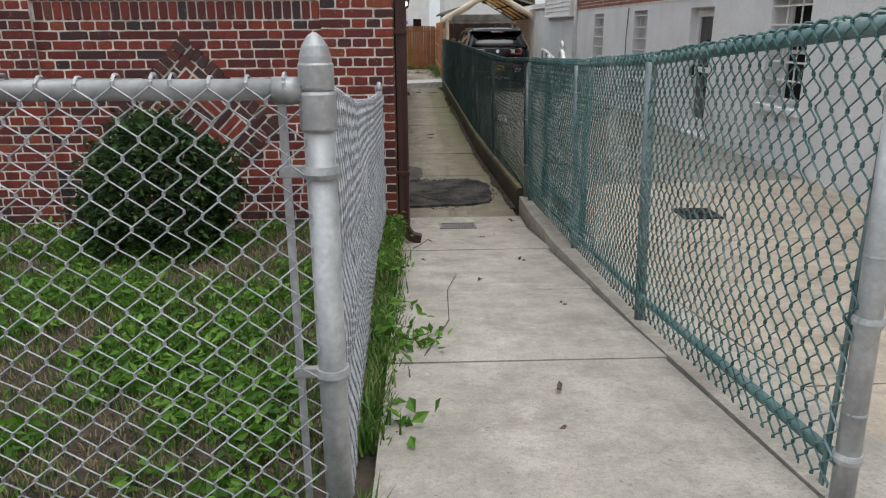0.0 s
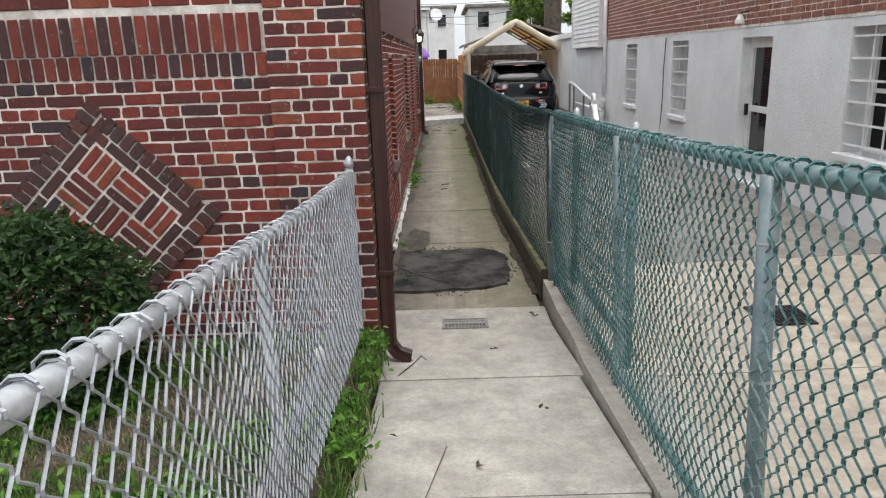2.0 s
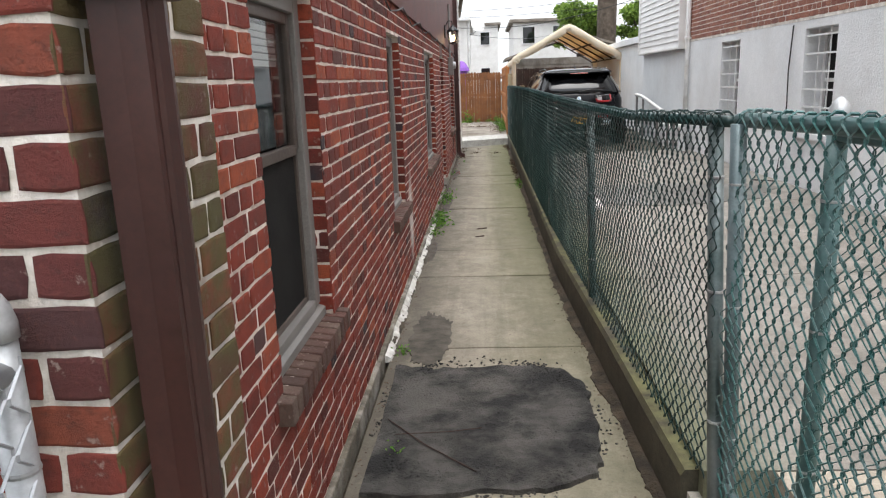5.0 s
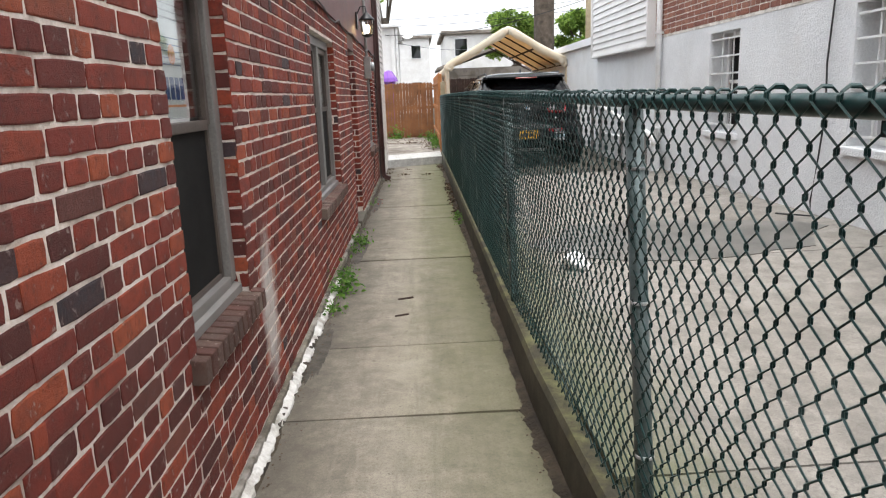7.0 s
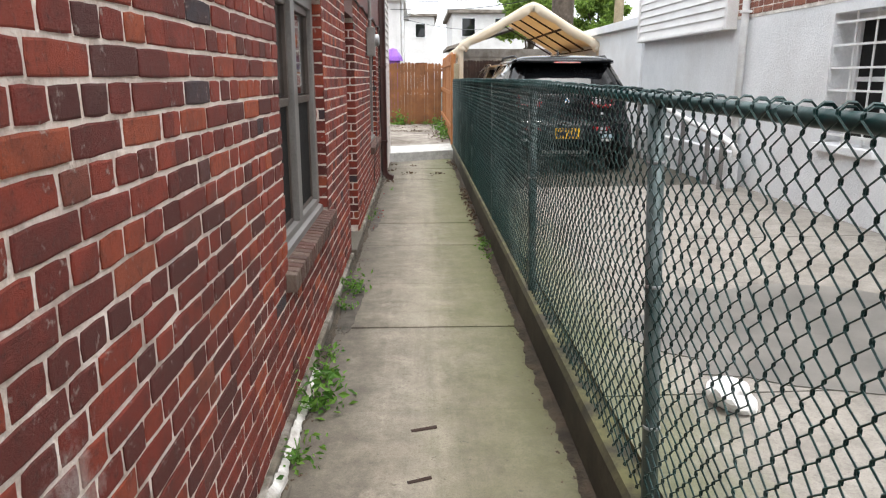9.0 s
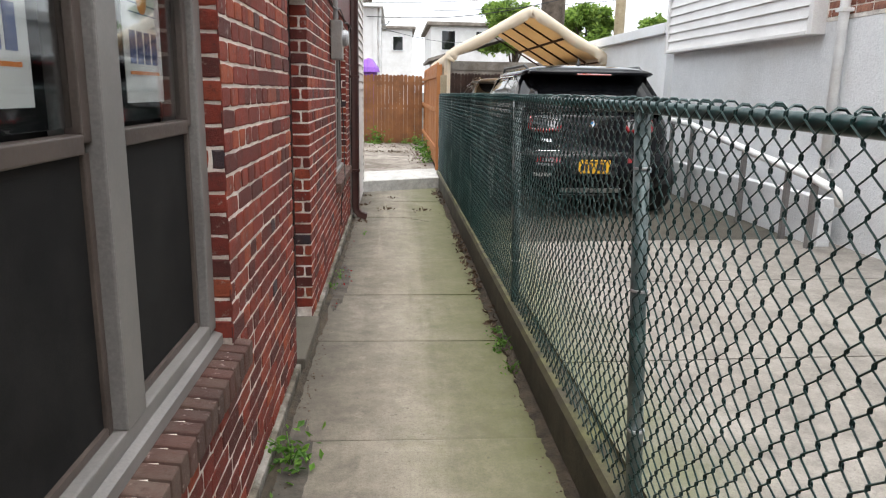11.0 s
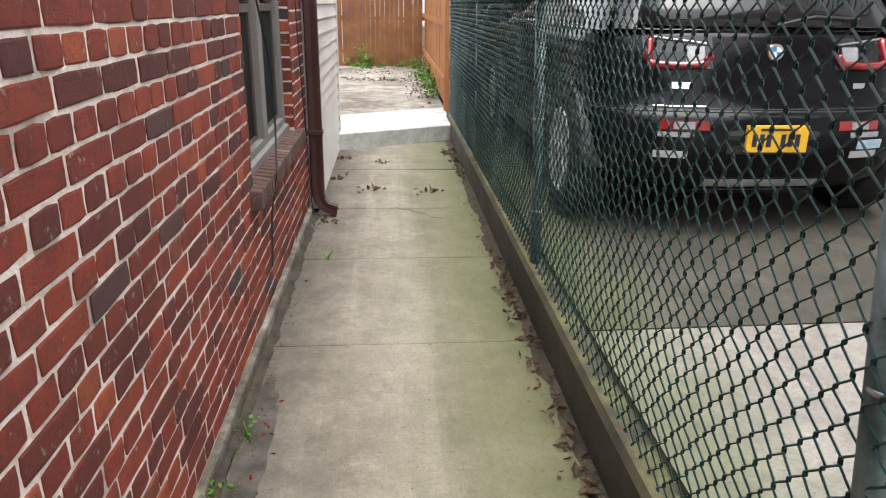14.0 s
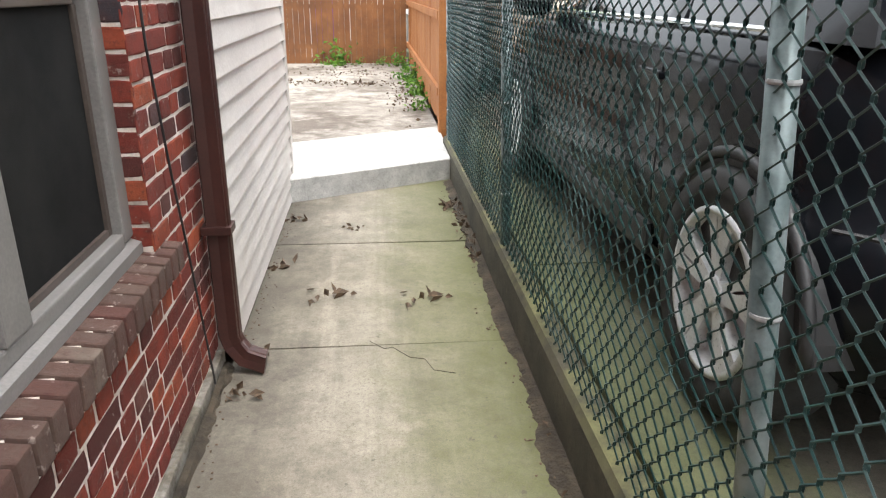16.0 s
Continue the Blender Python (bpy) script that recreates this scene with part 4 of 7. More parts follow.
for zc in (0.46, 1.48):
    for yc in (-0.145, 0.145):
        for k in range(9):
            t = zc - 0.32 + 0.08 * k
            a = 0.07
            pts = [(0.012, yc + a * math.cos(q) * (1 - q / 9), t + 0.045 * math.sin(q) * (1 - q / 9)) for q in [0.7 * i for i in range(11)]]
            part("scroll", tube(pts, 0.008, 6), black_iron, door)


# ---- siding ----
def siding(name, mat, label, n, u0, u1, z0, z1, plane, lap=0.105):
    """Horizontal lapped boards facing along x; n is +1 or -1."""
    w = part(name, boxes(((plane - 0.08 * n, u0, z0), (plane, u1, z1))), mat, None, label, kind="structure")
    tagged(w, category="siding wall")
    z, me = z0, None
    a = bmesh.new()
    v = [a.verts.new(c) for c in ((0, u0, 0), (0.024 * n, u0, 0), (0.003 * n, u0, lap), (0, u0, lap), (0, u1, 0), (0.024 * n, u1, 0), (0.003 * n, u1, lap), (0, u1, lap))]
    for f in ((0, 1, 2, 3), (7, 6, 5, 4), (0, 4, 5, 1), (1, 5, 6, 2), (2, 6, 7, 3)):
        a.faces.new([v[i] for i in f])
    bmesh.ops.recalc_face_normals(a, faces=a.faces)
    me = finish("board", a, mat)
    while z < z1 - 0.01:
        ob = new("board", me)
        ob.parent = w
        ob.location = (plane, 0, z)
        z += lap
    return w


annex = siding("wall_annex", beige_vinyl, "beige vinyl lap siding on the rear annex", 1, 21.12, 23.35, 0.03, 4.0, -0.415)
part("corner_post", boxes(((-0.5, 23.35, 0.02), (-0.39, 23.43, 4.0)), ((-0.5, 21.06, 0.02), (-0.385, 21.12, 4.0)), bevel=0.005), beige_vinyl, annex)
part("annex_body", boxes(((-6.0, 21.0, -0.1), (-0.5, 23.4, 4.0))), beige_vinyl, annex)


def downspout(x, y, z0, z1, label):
    d = thing("downspout", label, "downspout", (x, y, z0))
    bm = bmesh.new()
    n = 24
    ring = []
    for k in range(n):
        a = 2 * math.pi * k / n
        r = 1.0 + 0.09 * math.cos(6 * a)
        cx, cy = math.copysign(abs(math.cos(a)) ** 0.45, math.cos(a)) * 0.042 * r, math.copysign(abs(math.sin(a)) ** 0.45, math.sin(a)) * 0.034 * r
        ring.append((cx, cy))
    path = [((0, 0, z1 - z0), 0), ((0, 0, 0.14), 0), ((0.012, 0, 0.10), 25), ((0.05, -0.015, 0.055), 55), ((0.13, -0.03, 0.03), 78)]
    rings = []
    for (px, py, pz), tilt in path:
        t = radians(tilt)
        rings.append([bm.verts.new((px + cx * math.cos(t), py + cy, pz + cx * math.sin(t))) for cx, cy in ring])
    for a, b in zip(rings, rings[1:]):
        for k in range(n):
            bm.faces.new((a[k], b[k], b[(k + 1) % n], a[(k + 1) % n]))
    bm.faces.new(rings[-1])
    bmesh.ops.recalc_face_normals(bm, faces=bm.faces)
    part("pipe", bm, brown_metal, d)
    for z in (0.55, 1.6):
        part("strap", boxes(((-0.055, -0.045, z), (0.052, 0.042, z + 0.03)), bevel=0.003), brown_metal, d)
    return d


downspout(-0.238, 6.53, walk_z(6.5), 3.5, "dark brown corrugated downspout at the corner of the brick house")
downspout(-0.385, 20.94, 0.02, 3.5, "dark brown downspout beside the beige siding")


# ---- white house across the driveway ----
XS = 3.75
WINDOWS = ((8.2, 9.02, 0.95, 2.05), (13.27, 14.02, 0.93, 2.04), (16.07, 16.86, 0.93, 2.04))
DOOR2 = (10.56, 11.36, 0.33, 2.02)
bm = bmesh.new()
holes = (*WINDOWS, DOOR2)
cuts = sorted({-4.0, 22.2, *[c for h in holes for c in h[:2]]})
for a, b in zip(cuts, cuts[1:]):
    zs = [(-0.1, 2.13)]
    for h in holes:
        if h[0] <= a and b <= h[1]:
            zs = [(-0.1, h[2]), (h[3], 2.13)]
    for c, d in zs:
        box(bm, (XS, a, c), (XS + 0.298, b, d))
white_wall = part("wall_east", bm, stucco, None, "white rough stucco ground floor wall", kind="structure")
tagged(white_wall, category="stucco wall")
body = part("wall_east_core", boxes(((XS + 0.3, -4.0, -0.1), (9.0, 22.1, 4.6))), stucco, None, "body of the white house", kind="structure")
tagged(body, category="house")
upper_e = part("wall_east_upper", boxes(((XS - 0.005, -4.0, 2.132), (XS + 0.298, 22.2, 4.6))), mortar, None, "pale red brick upper storey", kind="structure")
tagged(upper_e, category="brick wall")
lay_bricks(upper_e, (XS - 0.005, 0, 0), (-1, 0, 0), 2.0, 18.8, 2.16, 3.9, None, brick_pale, seed=51)
box_bay = siding("wall_bay", white_vinyl, "white lap siding on the projecting upper bay", -1, 18.9, 22.15, 2.07, 4.5, XS - 0.09)
part("corner_post", boxes(((XS - 0.13, 18.83, 2.03), (XS + 0.1, 18.9, 4.5)), ((XS - 0.13, 22.15, 2.03), (XS + 0.1, 22.22, 4.5)), ((XS - 0.14, 18.9, 2.03), (XS, 22.15, 2.068)), bevel=0.006), white_vinyl, box_bay)


def barred_window(name, y0, y1, z0, z1):
    w = thing(name, "small window with white security bars in a white stucco wall", "window", (XS, 0.5 * (y0 + y1), z0), kind="structure")
    hw, h = (y1 - y0) / 2, z1 - z0
    part("window_frame", boxes(((0.21, -hw, 0), (0.27, -hw + 0.06, h)), ((0.21, hw - 0.06, 0), (0.27, hw, h)), ((0.21, -hw + 0.06, h - 0.06), (0.27, hw - 0.06, h)), ((0.21, -hw + 0.06, 0), (0.27, hw - 0.06, 0.05)), ((0.22, -hw + 0.06, h / 2 - 0.02), (0.26, hw - 0.06, h / 2 + 0.02)), bevel=0.004), white_paint, w)
    for a, b in ((0.05, h / 2 - 0.02), (h / 2 + 0.02, h - 0.06)):
        # Matte dark pane: the unlit room is put into its colour.
        g = part("pane", boxes(((0.238, -hw + 0.06, a), (0.243, hw - 0.06, b))), screen_room_dark, w)
        g.visible_shadow = False
    part("unlit_room_backing", boxes(((0.29, -hw, 0), (0.298, hw, h))), screen_room_dark, w)
    part("window_sill", boxes(((-0.05, -hw - 0.05, -0.07), (0.27, hw + 0.05, -0.003)), bevel=0.008), stucco, w)
    for k in range(6):
        z = 0.08 + (h - 0.16) * k / 5
        part("bar", boxes(((0.02, -hw, z - 0.009), (0.038, hw, z + 0.009))), white_paint, w)
    for y in (-hw * 0.35, hw * 0.35):
        bm = bmesh.new()
        rod(bm, (0.05, y, 0), (0.05, y, h), 0.009, 8)
        part("bar", bm, white_paint, w)
    return w


for i, q in enumerate(WINDOWS):
    barred_window("window_%d" % (i + 4), *q)
d2 = thing("door_2", "white framed storm door with dark glass panels", "door", (XS, 0.5 * (DOOR2[0] + DOOR2[1]), 0.33), kind="structure")
hw, h = (DOOR2[1] - DOOR2[0]) / 2, DOOR2[3] - DOOR2[2]
part("door_frame", boxes(((0.1, -hw, 0), (0.18, -hw + 0.09, h)), ((0.1, hw - 0.09, 0), (0.18, hw, h)), ((0.1, -hw + 0.09, h - 0.12), (0.18, hw - 0.09, h)), ((0.1, -hw + 0.09, 0.0), (0.18, hw - 0.09, 0.2)), ((0.1, -hw + 0.09, 0.83), (0.18, hw - 0.09, 0.9)), bevel=0.005), white_paint, d2)
for a, b in ((0.2, 0.83), (0.9, h - 0.12)):
    part("pane", boxes(((0.135, -hw + 0.09, a), (0.145, hw - 0.09, b))), car_glass, d2)
part("door_handle", boxes(((0.06, hw - 0.075, 0.78), (0.1, hw - 0.04, 0.92)), bevel=0.006), black_iron, d2)
# Dark sheet in place of the unlit room behind the door.
part("unlit_room_backing", boxes(((0.24, -hw, 0), (0.25, hw, h))), screen_room_dark, d2)

pipe = thing("drain_pipe", "white rainwater pipe on the stucco wall", "pipe", (XS - 0.06, 18.5, 0.28))
bm = bmesh.new()
rod(bm, (0, 0, 0), (0, 0, 4.2), 0.04, 14)
part("pipe", bm, white_paint, pipe, smooth=True)
for z in (0.6, 1.9, 3.2):
    part("strap", boxes(((-0.048, -0.05, z), (0.06, 0.05, z + 0.03)), bevel=0.003), white_paint, pipe)


# ---- chain-link fences ----
def along(line, s):
    """Point of a fence line at arc length s: x, y, foot, top, and the way along it."""
    for a, b in zip(line, line[1:]):
        d = math.hypot(b[0] - a[0], b[1] - a[1])
        if s <= d or b is line[-1]:
            t = s / d
            return [p + (q - p) * t for p, q in zip(a, b)], ((b[0] - a[0]) / d, (b[1] - a[1]) / d)
        s -= d


def length_of(line):
    return sum(math.hypot(b[0] - a[0], b[1] - a[1]) for a, b in zip(line, line[1:]))


def link_mesh(line, mat, parent, r=0.0021, cell=0.036, offset=0.0, pitch=0.036):
    """Woven wires: each wire zigzags upright and hooks into its neighbours."""
    total = length_of(line)
    verts, faces = [], []
    rng = random.Random(len(line) + int(total * 10))
    for i in range(int(total / cell)):
        lift = rng.uniform(-0.004, 0.004)
        p, (dx, dy) = along(line, min(total, i * cell + 0.001))
        q, _ = along(line, min(total, (i + 1) * cell))
        n = max(4, int((p[3] - p[2]) / pitch))
        nx, ny = -dy, dx
        start = len(verts)
        for k in range(n + 1):
            side = (k + i) % 2
            hook = 0.0024 if (side == 1) else -0.0024
            c = q if side else p
            bow = 0.006 * math.sin(k * 0.7 + i * 0.05) * math.sin(math.pi * k / n)
            bx = c[0] + nx * (hook + offset + bow) + dx * (0.0006 if side else -0.0006)
            by = c[1] + ny * (hook + offset + bow) + dy * (0.0006 if side else -0.0006)
            bz = p[2] + (p[3] - p[2]) * k / n + lift
            for dz in (-0.0045, 0.0045):
                for ex, ey in ((nx * r, ny * r), (dx * r * 1.25, dy * r * 1.25), (-nx * r, -ny * r), (-dx * r * 1.25, -dy * r * 1.25)):
                    verts.append((bx + ex, by + ey, bz + dz))
        rings = 2 * n + 2
        if offset:
            s = 1 if offset > 0 else -1
            for reach, rise, axis in ((0.9, 0.008, (nx, ny, 0)), (0.4, 0.016, (0, 0, s)), (-0.35, 0.015, (0, 0, s)), (-0.95, 0.003, (-nx, -ny, 0)), (-1.05, -0.018, (-nx, -ny, 0))):
                hx, hy, hz = c[0] + nx * offset * reach, c[1] + ny * offset * reach, p[3] + lift + rise
                for ex, ey, ez in (axis, (dx * 1.25, dy * 1.25, 0), tuple(-v for v in axis), (-dx * 1.25, -dy * 1.25, 0)):
                    verts.append((hx + ex * r, hy + ey * r, hz + ez * r))
            rings += 5
        for k in range(rings - 1):
            a = start + 4 * k
            for m in range(4):
                o = (m + 1) % 4
                faces.append((a + m, a + o, a + 4 + o, a + 4 + m))
    return mesh_part("wire_mesh", verts, faces, mat, parent, "woven diamond wire mesh", kind="stuff")


def fence(label, line, posts, mats, cell=0.036, post_mat=None, rail_drop=0.0, post_r=0.024, bottom_rail=False, caps=True, rail_r=0.021, offset=0.0, post_extra=0.05, tall=(), wire_r=0.0022, lean_y=0.0):
    wire, pole = mats
    f = thing("chain_link_fence", label, "fence")
    link_mesh([(x, y, z0 + 0.02, z1 + (0.012 if offset else 0.034)) for x, y, z0, z1 in line], wire, f, r=wire_r, cell=cell, offset=offset)
    part("top_rail", tube([(x, y, z1 - rail_drop) for x, y, z0, z1 in line], rail_r, 12), pole, f, smooth=True)
    if bottom_rail:
        part("bottom_rail", tube([(x, y, z0 + 0.085) for x, y, z0, z1 in line], rail_r * 0.8, 10), pole, f, smooth=True)
    for s in posts:
        (x, y, z0, z1), (dx, dy) = along(line, s)
        r = post_r * (1.1 if s in tall else 1.0)
        top = z1 + (post_extra if s in tall or caps else -0.01)
        pm = bmesh.new()
        lean = 0.02 if tall and not pole is galvanised else 0.0
        rod(pm, (x + lean, y - lean_y, z0 - 0.05), (x - lean, y + lean_y, top), r, 14)
        p = part("post", pm, galvanised if s in tall else post_mat or pole, f, smooth=True)
        if caps or s in tall:
            part("cap", turned(((r * 1.16, 0.0), (r * 1.16, 0.02), (r * 0.95, 0.04), (r * 0.6, 0.055), (r * 0.15, 0.064)), 14, (x - lean, y, top - 0.01)), galvanised, p, smooth=True)
        for k in (0.2, 0.55, 0.85):
            z = z0 + (z1 - z0) * k
            part("tie_band", turned(((r * 1.03, 0), (r * 1.07, 0.004), (r * 1.03, 0.008)), 12, (x + lean * (1 - 2 * k), y + lean_y * (2 * k - 1), z)), galvanised, p)
    return f


# Green fence along the alley kerb.
G1 = [(0.932, 7.85, 0.25, 1.465), (0.888, 9.1, 0.24, 1.42), (0.86, 10.14, 0.235, 1.42), (0.815, 12.5, 0.235, 1.435), (0.808, 14.85, 0.235, 1.455), (0.808, 19.5, 0.235, 1.45), (0.80, 24.3, 0.235, 1.43)]
gl = length_of(G1)
fence("dark green vinyl chain-link fence on the alley kerb", G1, [0.03, 2.29, 4.65, 6.9, 9.13, 11.58, 13.9, gl - 0.03], (dark_green_vinyl, dark_green_vinyl), post_r=0.025, caps=False, wire_r=0.0027, cell=0.033, post_mat=fence_post_paint, offset=0.021, rail_r=0.018, lean_y=0.1)
# Near fence beside the ramp, with steel end post.
G2 = [(0.805, 2.42, walk_z(2.42) + 0.04, 1.77), (0.866, 4.08, strip_z(4.08) + 0.04, 1.63), (0.945, 5.78, strip_z(5.78) + 0.03, 1.535), (0.955, 7.83, 0.2, 1.47)]
g2l = length_of(G2)
ramp_fence = fence("green chain-link fence with weathered posts beside the ramp", G2, [0.0, 1.66, 3.36, g2l - 0.05], (green_vinyl, blue_green_paint), bottom_rail=True, caps=False, tall=(0.0,), post_extra=0.04, cell=0.0325, post_mat=weathered_pipe, offset=0.022, wire_r=0.003)
for z in (0.82, 1.15, 1.62):
    part("clamp", turned(((0.03, 0), (0.033, 0.012), (0.03, 0.024)), 14, (0.805 + 0.02 * (1.25 - z) / 0.6, 2.42, z)), galvanised, ramp_fence)
part("tension_bar", boxes(((0.785, 2.44, 0.74), (0.791, 2.455, 1.75))), blue_green_paint, ramp_fence)
# Gate leaf folded back against it.
G3 = [(1.04, 5.9, 0.36, 1.49), (1.035, 7.42, 0.34, 1.46)]
gate = fence("green chain-link driveway gate folded back against the fence", G3, [0.02, 1.5], (green_vinyl, blue_green_paint), bottom_rail=True, caps=True, post_extra=0.03)
latch = thing("gate_latch", "white painted fork latch and hinge hardware on the folded gate", "latch", (1.03, 6.85, 1.48))
part("fork", tube([(0, -0.17, -0.02), (0, -0.11, 0.02), (0, -0.04, 0.10), (0, 0.0, 0.115), (0, 0.04, 0.10), (0, 0.11, 0.02), (0, 0.17, -0.02)], 0.016, 10), white_paint, latch, smooth=True)
part("finial", tube([(0.0, 0.03 * math.sin(a), 0.145 + 0.03 * math.cos(a)) for a in [0.55 * k for k in range(12)]], 0.011, 8), white_paint, latch, smooth=True)
part("arm", tube([(-0.03, -0.3, 0.0), (-0.03, -0.1, 0.01), (-0.03, 0.1, 0.015), (-0.03, 0.35, 0.0)], 0.016, 8), blue_green_paint, latch)
part("collar", turned(((0.035, -0.04), (0.04, 0.0), (0.035, 0.03)), 12), galvanised, latch)
# Silver fences round the front lawn.
G4 = [(-0.335, 2.5, yard_z(-0.4, 2.5) + 0.06, 1.635), (-0.37, 3.6, 0.44, 1.49), (-0.40, 4.45, 0.42, 1.41), (-0.41, 5.3, 0.40, 1.335), (-0.40, 6.43, 0.36, 1.285)]
fence("bare galvanised chain-link fence beside the lawn", G4, [1.95, length_of(G4) - 0.01], (wire_steel, galvanised), caps=False, post_extra=0.05, tall=(length_of(G4) - 0.01,), post_r=0.02, offset=-0.023, wire_r=0.0028)
G5 = [(-4.5, 2.5, 0.45, 1.66), (-0.335, 2.5, 0.45, 1.645)]
fence("bare galvanised chain-link fence across the front of the lawn", G5, [0.1, 2.1], (wire_steel, galvanised), caps=False, post_r=0.02, offset=-0.023, wire_r=0.0025)
corner = thing("fence_post", "thick galvanised corner post with a bullet cap", "fence post", (-0.335, 2.5, 0.4))
pm = bmesh.new()
rod(pm, (0, 0, -0.1), (0, 0, 1.27), 0.031, 18)
post = part("post", pm, galvanised, corner, smooth=True)
part("cap", turned(((0.0335, 1.245), (0.035, 1.25), (0.035, 1.292), (0.0325, 1.296), (0.031, 1.308), (0.025, 1.328), (0.014, 1.345), (0.004, 1.352)), 24), galvanised, post)
for z in (0.62, 1.07):
    part("tension_band", turned(((0.037, z), (0.041, z + 0.01), (0.037, z + 0.025)), 16), galvanised, post)
    part("band_lug", boxes(((-0.085, -0.008, z), (-0.035, 0.008, z + 0.025)), bevel=0.003), galvanised, post)
part("rail_sleeve", turned(((0.034, 1.165), (0.037, 1.17), (0.037, 1.236), (0.034, 1.242)), 24), galvanised, post)
sleeve = bmesh.new()
rod(sleeve, (-0.028, 0, 1.243), (-0.085, 0, 1.243), 0.027, 14)
part("rail_cup", sleeve, galvanised, post, smooth=True)
part("tension_bar", boxes(((-0.078, -0.006, 0.1), (-0.062, 0.004, 1.26))), galvanised, corner)


# ---- wooden fences at the back ----
def board_fence(name, label, mat, x0, x1, y0, y1, z0, z1, width=0.09, pointed=True):
    f = thing(name, label, "fence")
    d = math.hypot(x1 - x0, y1 - y0)
    ux, uy = (x1 - x0) / d, (y1 - y0) / d
    n = int(d / (width + 0.004))
    bm = bmesh.new()
    w = width / 2
    prof = [(-w, 0), (w, 0), (w, z1 - z0 - 0.03), (w * 0.4, z1 - z0), (-w * 0.4, z1 - z0), (-w, z1 - z0 - 0.03)]
    fr = [bm.verts.new((a, -0.009, z)) for a, z in prof]
    bk = [bm.verts.new((a, 0.009, z)) for a, z in prof]
    bm.faces.new(fr)
    bm.faces.new(bk[::-1])
    for k in range(6):
        bm.faces.new((fr[k], bk[k], bk[(k + 1) % 6], fr[(k + 1) % 6]))
    bmesh.ops.recalc_face_normals(bm, faces=bm.faces)
    me = finish("board", bm, mat)
    rng = random.Random(n)
    for k in range(n):
        s = (k + 0.5) * (width + 0.004)
        ob = new("board", me)
        ob.parent = f
        ob.matrix_basis = Matrix.Translation((x0 + ux * s + rng.uniform(-0.003, 0.003), y0 + uy * s, z0 + rng.uniform(-0.015, 0.015))) @ Matrix.Rotation(math.atan2(uy, ux) + rng.gauss(0, 0.02), 4, "Z")
    for z in (0.3, 0.55 * (z1 - z0), 0.88 * (z1 - z0)):
        part("rail", boxes(((0, 0.012, z0 + z - 0.035), (d, 0.045, z0 + z + 0.035))), mat, f).matrix_basis = Matrix.Translation((x0, y0, 0)) @ Matrix.Rotation(math.atan2(uy, ux), 4, "Z")
    return f


board_fence("wooden_fence", "reddish brown stockade fence closing the rear yard", fence_brown, -3.0, 0.84, 31.0, 31.0, 0.17, 1.88)
side_wood = board_fence("wooden_fence", "bright orange stained board fence along the rear yard", fence_orange, 0.80, 0.80, 24.95, 30.9, 0.22, 1.97, 0.12)
part("end_post", boxes(((0.76, 24.8, -0.1), (0.85, 24.92, 1.93)), bevel=0.008), fence_orange, side_wood)
end_post = part("fence_post", boxes(((0.80, 24.40, -0.1), (0.90, 24.5, 1.75)), bevel=0.012), pine_wood, None, "weathered wooden post at the end of the green fence")
tagged(end_post, category="fence post")
board_fence("wooden_fence", "dark brown picket fence behind the carport", dark_wood, 0.95, 6.0, 32.2, 32.2, 0.1, 1.98, 0.085)


